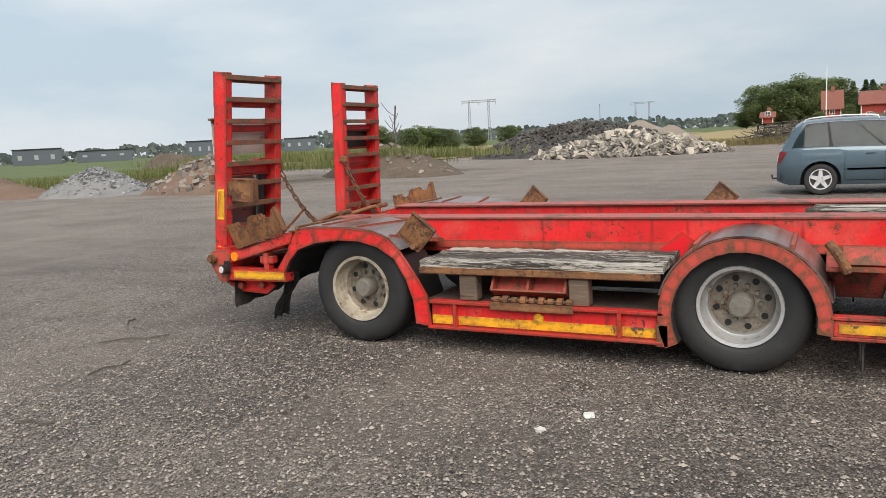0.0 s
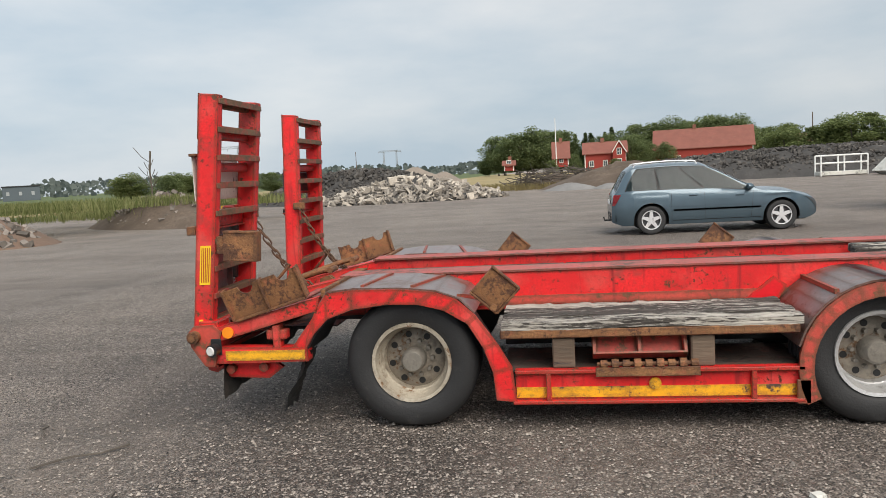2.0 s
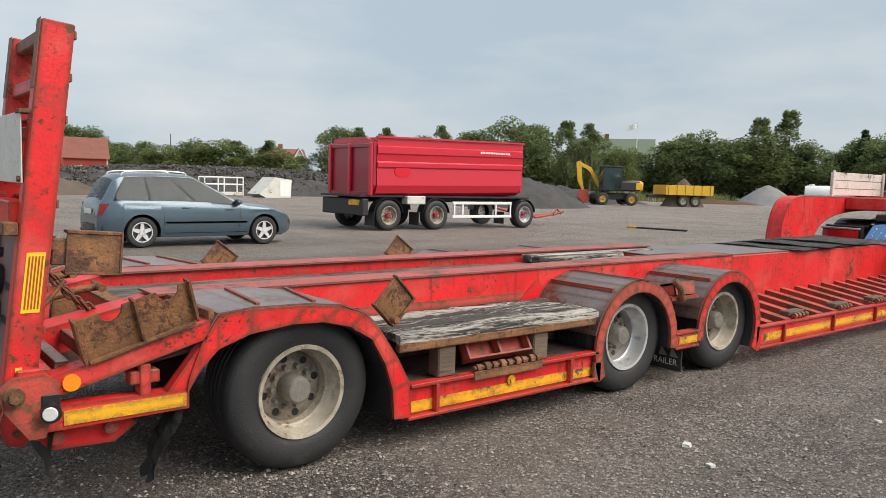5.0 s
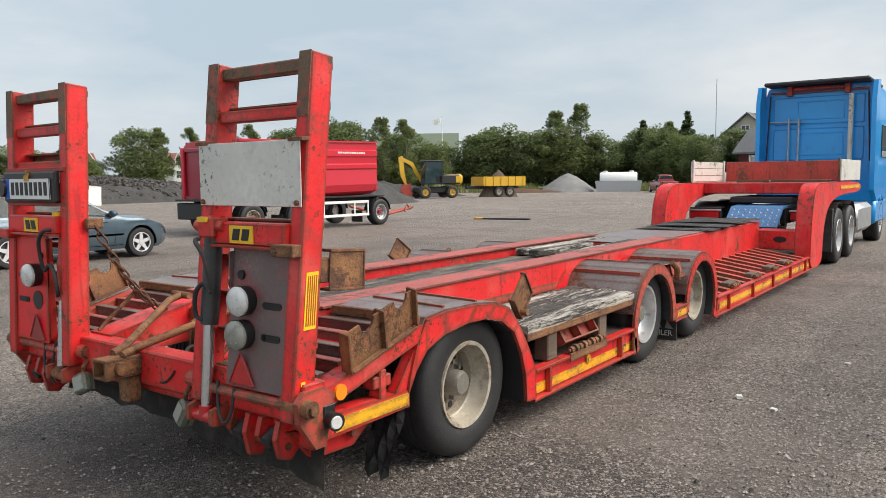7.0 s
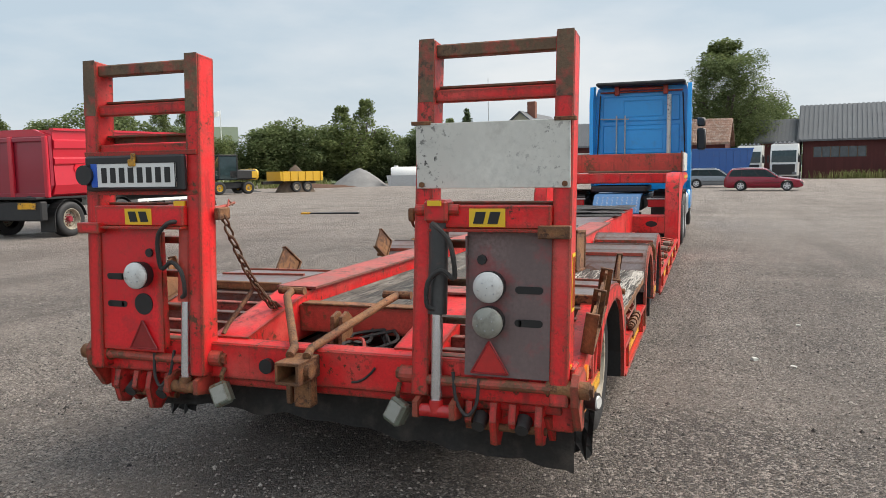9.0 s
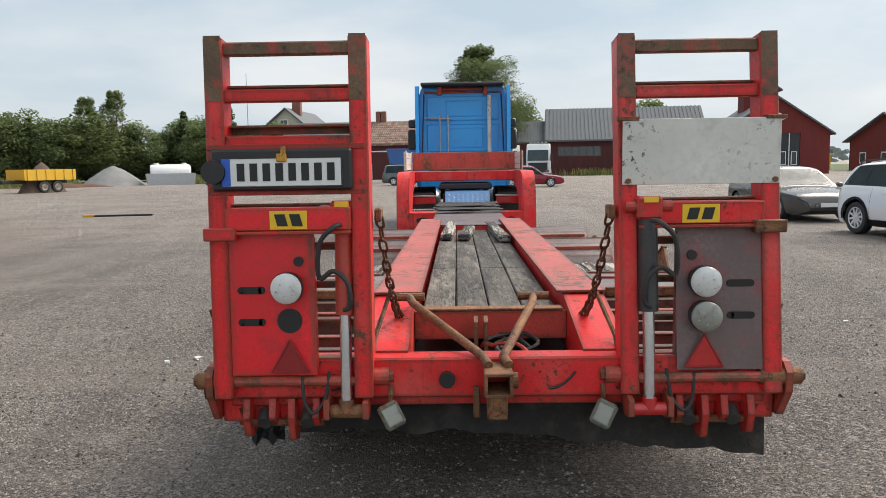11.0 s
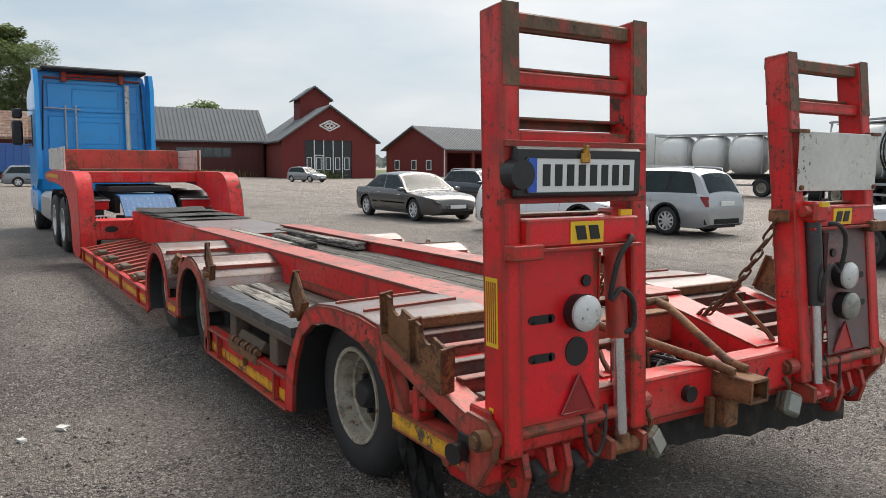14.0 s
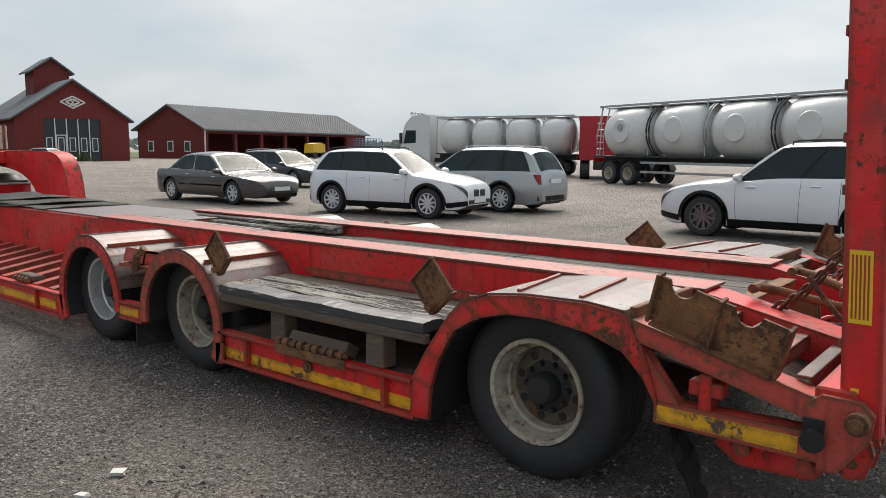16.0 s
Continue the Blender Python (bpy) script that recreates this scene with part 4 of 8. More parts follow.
    tri = part("triangle_reflector", b, M_REFL if s < 0 else M_REFLD, panel, "red triangular rear reflector")
    b = nb()
    for p, q in (((-.082, 0), (.082, 0)), ((.082, 0), (0, .142)), ((0, .142), (-.082, 0))):
        rod(b, (ramp_x(z) + .002, s * .945 + p[0], z + p[1]), (ramp_x(z) + .002, s * .945 + q[0], z + q[1]), .005, seg=6)
    part("reflector_rim", b, M_REFLD, tri)
    b = rod(nb(), (ramp_x(1.17), s * .90, 1.17), (ramp_x(1.17) + .02, s * .90, 1.17), .022, seg=8)
    part("plug", b, M_PLASTIC, panel)
    # bottom bar
    b = rod(nb(), (-4.53, s * .66, .635), (-4.53, s * 1.21, .635), .024, seg=12)
    part("hinge_bar", b, M_REDRUST, rp)
    # hydraulic cylinder
    cy = .705
    b = rod(nb(), (-4.475, s * cy, 1.36), (-4.52, s * cy, .93), .043, seg=20)
    cylm = surf("cylinder_paint", (0.50, 0.05, 0.03) if s > 0 else (0.03, 0.03, 0.03), 0.4, 0, 5, 0.3, 50, 0.05, rust=0.05, dirt=0.25, dirtcol=(0.08, 0.04, 0.03))
    cyl_ = part("cylinder", b, cylm, rp, "red ramp cylinder" if s > 0 else "oily black ramp cylinder", True)
    b = rod(nb(), (-4.52, s * cy, .94), (-4.555, s * cy, .53), .026, seg=18)
    part("piston_rod", b, M_CHROME, cyl_, "", True)
    b = nb()
    rod(b, (-4.556, s * cy, .555), (-4.56, s * cy, .50), .033, seg=14)
    rod(b, (-4.56, s * (cy - .07), .505), (-4.56, s * (cy + .07), .505), .03, seg=14)
    part("rod_eye", b, M_RUST if s > 0 else M_REFL, cyl_, "", True)
    for dy in (-.085, .085):
        b = nb()
        prism(b, [(-4.60, .55), (-4.60, .48), (-4.50, .46), (-4.40, .56), (-4.40, .60)], "y", s * cy + dy - .012, s * cy + dy + .012)
        part("cylinder_lug", b, M_REDRUST, rp)
    b = nb()
    box(b, -4.53, -4.43, s * (cy - .055), s * (cy + .055), 1.33, 1.43, .012)
    rod(b, (-4.49, s * (cy - .10), 1.385), (-4.49, s * (cy + .10), 1.385), .026, seg=12)
    part("cylinder_head", b, M_REDCLEAN, rp)
    b = box(nb(), -4.545, -4.53, s * (cy - .03), s * (cy + .03), 1.405, 1.428)
    part("yellow_tag", b, M_STICK, rp)
    b = tube(nb(), eased([(-4.56, s * cy, 1.33), (-4.60, s * (cy + .03), 1.32), (-4.60, s * (cy + .09), 1.25), (-4.575, s * (cy + .10), 1.10), (-4.57, s * (cy + .04), 1.13), (-4.575, s * (cy - .02), 1.08), (-4.57, s * (cy - .03), .98), (-4.555, s * cy, .955)]), .011, 8)
    part("hose", b, M_RUBBER, rp, "bent black hydraulic hose", True)
    b = tube(nb(), eased([(-4.545, s * .90, .66), (-4.56, s * .89, .55), (-4.57, s * .85, .50), (-4.56, s * .80, .56), (-4.54, s * .78, .68)]), .008, 6)
    part("cable", b, M_RUBBER, rp)
    # sticker on the outer leg, and yellow tag
    zc = 1.075
    b = prism(nb(), [(ramp_x(.95) + .035, .955), (ramp_x(1.2) + .035, 1.2), (ramp_x(1.2) + .105, 1.2), (ramp_x(.95) + .105, .955)], "y", s * 1.2855, s * 1.2875)
    st = part("warning_sticker", b, M_STICK, rp, "scuffed yellow sticker with rows of text")
    b = nb()
    for i in range(5):
        xo = .044 + .012 * i
        prism(b, [(ramp_x(.97) + xo, .97), (ramp_x(1.185) + xo, 1.185), (ramp_x(1.185) + xo + .006, 1.185), (ramp_x(.97) + xo + .006, .97)], "y", s * 1.2875, s * 1.2885)
    part("text_bar", b, M_REDINK, st)
    b = box(nb(), -4.50, -4.475, s * 1.2855, s * 1.288, .685, .735)
    part("yellow_tag", b, M_STICK, rp)
    # rusty pocket box on the inner face of the outer leg
    b = nb()
    mm = pose(-4.30, s * 1.25, 1.11, 0, 4, 0)
    box(b, -.01, .21, -.03, -.022, 0, .17, .002, mm)
    box(b, -.01, .21, -.035, .03, .165, .178, .002, mm)
    box(b, -.01, .21, -.035, .03, -.008, .004, .002, mm)
    box(b, .205, .215, -.035, .03, -.008, .178, .002, mm)
    box(b, -.06, .0, -.02, .02, .03, .14, .004, mm)
    if s < 0:
        part("pocket_box", b, M_RUST, rp, "rusty open pocket bracket")
    # pin in the inner leg foot
    b = nb()
    rod(b, (-4.50, s * .52, .645), (-4.50, s * .60, .645), .04, seg=14)
    rod(b, (-4.50, s * .50, .645), (-4.50, s * .52, .645), .028, seg=6)
    part("foot_pin", b, M_REDRUST, rp)
    # chain from the inner leg to the deck
    p0, p1 = Vector((-4.40, s * .56, 1.36)), Vector((-3.98, s * .50, .80))
    n = 15
    for i in range(n):
        a, c = p0.lerp(p1, i / n), p0.lerp(p1, (i + 1) / n)
        mid = (a + c) / 2 - Vector((0, 0, .10 * 4 * ((i + .5) / n) * (1 - (i + .5) / n)))
        d = (c - a).normalized()
        m = Matrix.Translation(mid) @ d.to_track_quat("X", "Z").to_matrix().to_4x4() @ Matrix.Rotation(radians(90 * (i % 2)), 4, "X")
        b = nb()
        ring = [(m @ Vector((.032 * math.cos(t) + (.010 if math.cos(t) > 0 else -.010), .017 * math.sin(t), 0))) for t in [2 * math.pi * k / 10 for k in range(11)]]
        tube(b, ring, .0065, 5)
        part("chain_link", b, M_CHAIN, rp, "rusted chain link" if i == 0 else "", True)
    b = nb()
    box(b, -4.45, -4.35, s * .545, s * .575, 1.33, 1.39, .006)
    part("chain_catch", b, M_RUST, rp)
    b = tube(nb(), [(-4.15, s * .535, .98), (-4.22, s * .56, .90), (-4.34, s * .60, .78), (-4.38, s * .60, .74)], .012, 6)
    part("rope", b, M_RUST, rp, "frayed brown strap")
    if plate:
        # number plate in a black holder
        x = ramp_x(1.57)
        b = box(nb(), x - .035, x + .0, .652, 1.257, 1.478, 1.655, .01)
        hold = part("plate_holder", b, M_PLASTIC, rp, "black number plate holder")
        b = box(nb(), x - .041, x - .0365, .694, 1.208, 1.497, 1.618, .003)
        part("number_plate", b, M_PLATEW, hold, "white number plate with a blue strip and dark bars")
        b = box(nb(), x - .044, x - .041, 1.170, 1.207, 1.499, 1.616)
        part("plate_strip", b, M_BLUEEU, hold)
        for k in range(8):
            b = box(nb(), x - .044, x - .041, .725 + .055 * k, .757 + .055 * k, 1.520, 1.595)
            part("plate_bar", b, M_INK, hold)
        b = nb()
        for z0 in (1.494, 1.615):
            box(b, x - .043, x - .041, .697, 1.205, z0, z0 + .004)
        for y0 in (.694, 1.204):
            box(b, x - .043, x - .041, y0, y0 + .004, 1.497, 1.618)
        part("plate_edge", b, M_INK, hold)
        b = nb()
        box(b, x - .05, x - .04, .927, .972, 1.60, 1.635, .004)
        box(b, x - .05, x - .03, .932, .952, 1.625, 1.665, .004)
        part("plate_clip", b, M_YEL, hold)
        b = rod(nb(), (x - .06, 1.242, 1.56), (x - .0, 1.242, 1.56), .05, .055, 20)
        part("plate_lamp", b, M_PLASTIC, hold, "", True)
        b = nb()
        for z0 in (1.47, 1.665):
            box(b, x - .006, x + .02, .60, 1.28, z0 - .012, z0 + .012, .002)
        part("plate_rail", b, M_RED, rp)
    else:
        x = ramp_x(1.62) - .02
        b = box(nb(), x - .006, x, -1.280, -.597, 1.478, 1.762, .002)
        pl = part("blank_board", b, M_WHITEPLATE, rp, "dirty blank white sheet-metal board")
        for y in (-1.257, -.622):
            b = nb()
            box(b, x - .012, x + .03, y - .045, y + .045, 1.755, 1.772, .002)
            part("board_clip", b, M_RUST, pl)
            part("board_bolt", rod(nb(), (x - .018, y, 1.495), (x, y, 1.495), .012, seg=8), M_RUST, pl)
    return rp


ramp(-1, False)
ramp(1, True)


# ---- ground ----
def ground_mat():
    m = bpy.data.materials.new("gravel_yard")
    m.use_nodes = True
    n, l = m.node_tree.nodes, m.node_tree.links
    b = n["Principled BSDF"]
    tc = n.new("ShaderNodeTexCoord")

    def tex(s, d=5, r=.6, stretch=None):
        t = n.new("ShaderNodeTexNoise")
        t.inputs["Scale"].default_value, t.inputs["Detail"].default_value, t.inputs["Roughness"].default_value = s, d, r
        if stretch:
            mp = n.new("ShaderNodeMapping")
            mp.inputs["Scale"].default_value = stretch
            l.new(tc.outputs["Object"], mp.inputs[0])
            l.new(mp.outputs[0], t.inputs["Vector"])
        else:
            l.new(tc.outputs["Object"], t.inputs["Vector"])
        return t.outputs["Fac"]

    def rng(src, lo, hi, a=0.0, c=1.0):
        x = n.new("ShaderNodeMapRange")
        for k, v in ((1, lo), (2, hi), (3, a), (4, c)):
            x.inputs[k].default_value = v
        l.new(src, x.inputs[0])
        return x.outputs[0]

    def mix(f, a, c, mode="MIX"):
        x = n.new("ShaderNodeMix")
        x.data_type, x.blend_type = "RGBA", mode
        for k, v in ((0, f), (6, a), (7, c)):
            if isinstance(v, (int, float)):
                x.inputs[k].default_value = v
            elif isinstance(v, tuple):
                x.inputs[k].default_value = (*v, 1)
            else:
                l.new(v, x.inputs[k])
        return x.outputs[2]
    vo = n.new("ShaderNodeTexVoronoi")
    vo.inputs["Scale"].default_value = 44
    l.new(tc.outputs["Object"], vo.inputs["Vector"])
    vo2 = n.new("ShaderNodeTexVoronoi")
    vo2.inputs["Scale"].default_value = 105
    l.new(tc.outputs["Object"], vo2.inputs["Vector"])
    col = mix(rng(tex(.35, 7), .38, .62), (.120, .094, .077), (.270, .222, .185))
    col = mix(rng(tex(2.2, 6, .7), .5, .72), col, (.072, .055, .044))
    col = mix(rng(tex(.9, 5, .6, (.25, 1.6, 1)), .55, .75), col, (.27, .218, .178))
    sep = n.new("ShaderNodeSeparateColor")
    l.new(vo.outputs["Color"], sep.inputs[0])
    pale = rng(sep.outputs[0], .66, .92, 0, .85)
    col = mix(pale, col, (.47, .40, .345))
    sep2 = n.new("ShaderNodeSeparateColor")
    l.new(vo2.outputs["Color"], sep2.inputs[0])
    col = mix(rng(sep2.outputs[1], .42, .8, 0, .9), col, (.020, .016, .013))
    col = mix(rng(sep2.outputs[2], .8, 1, 0, .6), col, (.60, .52, .46))
    col = mix(rng(tex(.55, 5, .6, (.10, 1.0, 1)), .48, .62, 0, .62), col, (.075, .058, .048))
    col = mix(rng(tex(.50, 5, .6, (.9, .12, 1)), .52, .66, 0, .5), col, (.29, .24, .20))
    wet = rng(tex(.42, 6, .62, (1.0, .8, 1)), .56, .70, 0, .45)
    col = mix(wet, col, (.048, .037, .030))
    # damp oily patch behind the trailer's tail; its dark also stands for contact shade
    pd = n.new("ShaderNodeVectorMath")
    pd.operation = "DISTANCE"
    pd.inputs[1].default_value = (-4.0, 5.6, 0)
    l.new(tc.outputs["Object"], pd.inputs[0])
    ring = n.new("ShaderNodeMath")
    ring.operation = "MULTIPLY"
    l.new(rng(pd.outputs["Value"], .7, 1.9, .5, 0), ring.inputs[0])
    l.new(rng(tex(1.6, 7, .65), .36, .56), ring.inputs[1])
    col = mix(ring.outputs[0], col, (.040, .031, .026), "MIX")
    # gravel painted paler away from the trailer, its brighter light put into colour
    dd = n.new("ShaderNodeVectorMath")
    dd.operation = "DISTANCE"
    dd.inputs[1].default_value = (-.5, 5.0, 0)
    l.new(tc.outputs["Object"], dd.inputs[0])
    far_light = n.new("ShaderNodeMath")
    far_light.operation = "MULTIPLY"
    l.new(rng(dd.outputs["Value"], 6.0, 15.0, 0, .38), far_light.inputs[0])
    l.new(rng(tex(.8, 6, .65), .30, .55, .45, 1.0), far_light.inputs[1])
    col = mix(far_light.outputs[0], col, (.42, .355, .305))
    l.new(col, b.inputs["Base Color"])
    b.inputs["Roughness"].default_value = .74
    b.inputs["Specular IOR Level"].default_value = .62
    bp = n.new("ShaderNodeBump")
    bp.inputs["Strength"].default_value, bp.inputs["Distance"].default_value = 1.0, .022
    ad = n.new("ShaderNodeMath")
    l.new(vo.outputs["Distance"], ad.inputs[0])
    l.new(vo2.outputs["Distance"], ad.inputs[1])
    l.new(ad.outputs[0], bp.inputs["Height"])
    bp.invert = True
    l.new(bp.outputs[0], b.inputs["Normal"])
    return m


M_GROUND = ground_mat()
b = nb()
steps = sorted({-2200, -900, -400, -200, 2200, 900, 400, 200} | {i * 4 for i in range(-15, 36)})
grid = [[b.verts.new((x, y, 0.018 * noise.noise((x * .13, y * .13, 0)) * (1 if max(abs(x), abs(y - 6)) > 12 else 0.25) - .004)) for y in steps] for x in steps]
for r0, r1 in zip(grid, grid[1:]):
    for j in range(len(steps) - 1):
        b.faces.new((r0[j], r0[j + 1], r1[j + 1], r1[j]))
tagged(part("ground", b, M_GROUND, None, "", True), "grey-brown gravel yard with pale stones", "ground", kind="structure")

# loose stones on the yard round the trailer
rnd = random.Random(4)
verts, faces = [], []
for i in range(110000):
    x, y = rnd.uniform(-9, 5), rnd.uniform(-1, 14)
    if rnd.random() < .3:
        x, y = rnd.gauss(-2, 3), rnd.choice((rnd.gauss(2.4, 1.2), rnd.gauss(9, 1)))
    r = rnd.uniform(.004, .0105) * (1.7 if rnd.random() < .04 else 1)
    a = rnd.uniform(0, 6.28)
    k = len(verts)
    verts += [(x + r * math.cos(a + j * 1.57) * rnd.uniform(.7, 1.3), y + r * math.sin(a + j * 1.57) * rnd.uniform(.7, 1.3), rnd.uniform(0, .002)) for j in range(4)]
    verts.append((x, y, r * rnd.uniform(.7, 1.1)))
    faces += [(k, k + 1, k + 4), (k + 1, k + 2, k + 4), (k + 2, k + 3, k + 4), (k + 3, k, k + 4)]
me = bpy.data.meshes.new("gravel")
me.from_pydata(verts, [], faces)


def island_mat(name, cols, rough=.85):
    m = bpy.data.materials.new(name)
    m.use_nodes = True
    n, l = m.node_tree.nodes, m.node_tree.links
    g = n.new("ShaderNodeNewGeometry")
    r = n.new("ShaderNodeValToRGB")
    el = r.color_ramp.elements
    for i, c in enumerate(cols):
        e = el[i] if i < 2 else el.new(.5)
        e.position, e.color = i / (len(cols) - 1), (*c, 1)
    l.new(g.outputs["Random Per Island"], r.inputs[0])
    t = n.new("ShaderNodeTexNoise")
    t.inputs["Scale"].default_value = 9
    x = n.new("ShaderNodeMix")
    x.data_type, x.blend_type = "RGBA", "MULTIPLY"
    x.inputs[0].default_value = .5
    l.new(r.outputs[0], x.inputs[6])
    l.new(t.outputs["Fac"], x.inputs[7])
    l.new(x.outputs[2], n["Principled BSDF"].inputs["Base Color"])
    n["Principled BSDF"].inputs["Roughness"].default_value = rough
    return m


me.materials.append(island_mat("gravel_stones", [(.035, .030, .027), (.54, .475, .415), (.21, .175, .15)]))
tagged(new("gravel", me), "scattered small grey and pale stones", "gravel", kind="stuff")


# ---- vehicles ----
def paint(name, col, rough=.28, metal=0.0, dirt=.12):
    return surf(name, col, rough, metal, 1.5, .05, 90, 0, dirt=dirt, dirtcol=tuple(c * .6 + .02 for c in col), coat=.35)


M_GLASS = glass_mat("car_glass", (.026, .046, .050), .03)
M_GLASSLT = glass_mat("windscreen_glass", (.05, .06, .06), .05)
M_ALLOY = surf("alloy_rim", (.70, .70, .71), .3, .3, 6, .08, 50, 0, dirt=.15)
M_ALLOYDK = surf("dark_alloy_rim", (.16, .16, .165), .3, .7, 6, .1, 50, 0)
M_HEAD = surf("headlamp_glass", (.20, .22, .24), .08, .3, 14, .3, 60, 0, coat=.8)
M_TAIL = surf("tail_lamp_glass", (.42, .015, .02), .15, 0, 20, .2, 60, .05, coat=.8)


def car_wheel(parent, x, y, R, out, rimmat, spokes=5, rr=.66):
    m = Matrix.Translation((x, y, R)) @ Matrix.Diagonal((1, out, 1, 1))
    b = nb()
    lathe(b, [(R * rr, 0), (R * .80, .012), (R * .94, .004), (R, -.035), (R, -.17), (R * .93, -.205), (R * rr, -.205), (R * rr, 0)], m, 28, False)
    ty = part("wheel", b, M_TYRE, parent, "", True)
    b = nb()
    lathe(b, [(R * rr + .004, .004), (R * rr - .012, .008), (R * rr - .022, -.03), (R * rr - .03, -.08), (.05, -.075), (.001, -.075)], m, 28, False)
    part("rim_barrel", b, M_ALLOYDK, ty, "", True)
    b = nb()
    for k in range(spokes):
        a = 2 * math.pi * (k + .25) / spokes
        w0, w1 = (.045, .028) if spokes < 7 else (.028, .018)
        r1 = R * rr - .006
        c, s_ = math.cos(a), math.sin(a)
        q = [(r1 * c - w1 * s_, r1 * s_ + w1 * c), (r1 * c + w1 * s_, r1 * s_ - w1 * c), (.04 * c + w0 * s_, .04 * s_ - w0 * c), (.04 * c - w0 * s_, .04 * s_ + w0 * c)]
        prism(b, q, "y", -.035, -.004, m)
    rod(b, m @ Vector((0, -.04, 0)), m @ Vector((0, .002, 0)), .06, seg=14)
    lathe(b, [(R * rr + .003, .002), (R * rr - .002, .010), (R * rr - .016, .008), (R * rr - .02, -.012)], m, 28, False)
    part("rim", b, rimmat, ty, "", False)
    return ty


def curve(pts):
    """Smooth line through (x, value) points that does not overshoot."""
    n = len(pts)
    d = [(pts[i + 1][1] - pts[i][1]) / (pts[i + 1][0] - pts[i][0]) for i in range(n - 1)]
    s = [d[0]] + [0 if d[i - 1] * d[i] <= 0 else 2 * d[i - 1] * d[i] / (d[i - 1] + d[i]) for i in range(1, n - 1)] + [d[-1]]

    def f(x):
        if x <= pts[0][0]:
            return pts[0][1]
        if x >= pts[-1][0]:
            return pts[-1][1]
        i = max(k for k in range(n - 1) if pts[k][0] <= x)
        h = pts[i + 1][0] - pts[i][0]
        t = (x - pts[i][0]) / h
        return ((1 + 2 * t) * (1 - t) ** 2) * pts[i][1] + t * (1 - t) ** 2 * h * s[i] + t * t * (3 - 2 * t) * pts[i + 1][1] + t * t * (t - 1) * h * s[i + 1]
    return f


def patch(name, mat_, parent, f, nu, nv, thick=.006, label=""):
    """A thin curved panel over a surface point function f(u, v), u and v from 0 to 1."""
    b = nb()
    g = [[b.verts.new(f(i / nu, j / nv)) for j in range(nv + 1)] for i in range(nu + 1)]
    for r0, r1 in zip(g, g[1:]):
        for j in range(nv):
            b.faces.new((r0[j], r0[j + 1], r1[j + 1], r1[j]))
    bmesh.ops.solidify(b, geom=b.faces[:], thickness=thick)
    return part(name, b, mat_, parent, label, True)


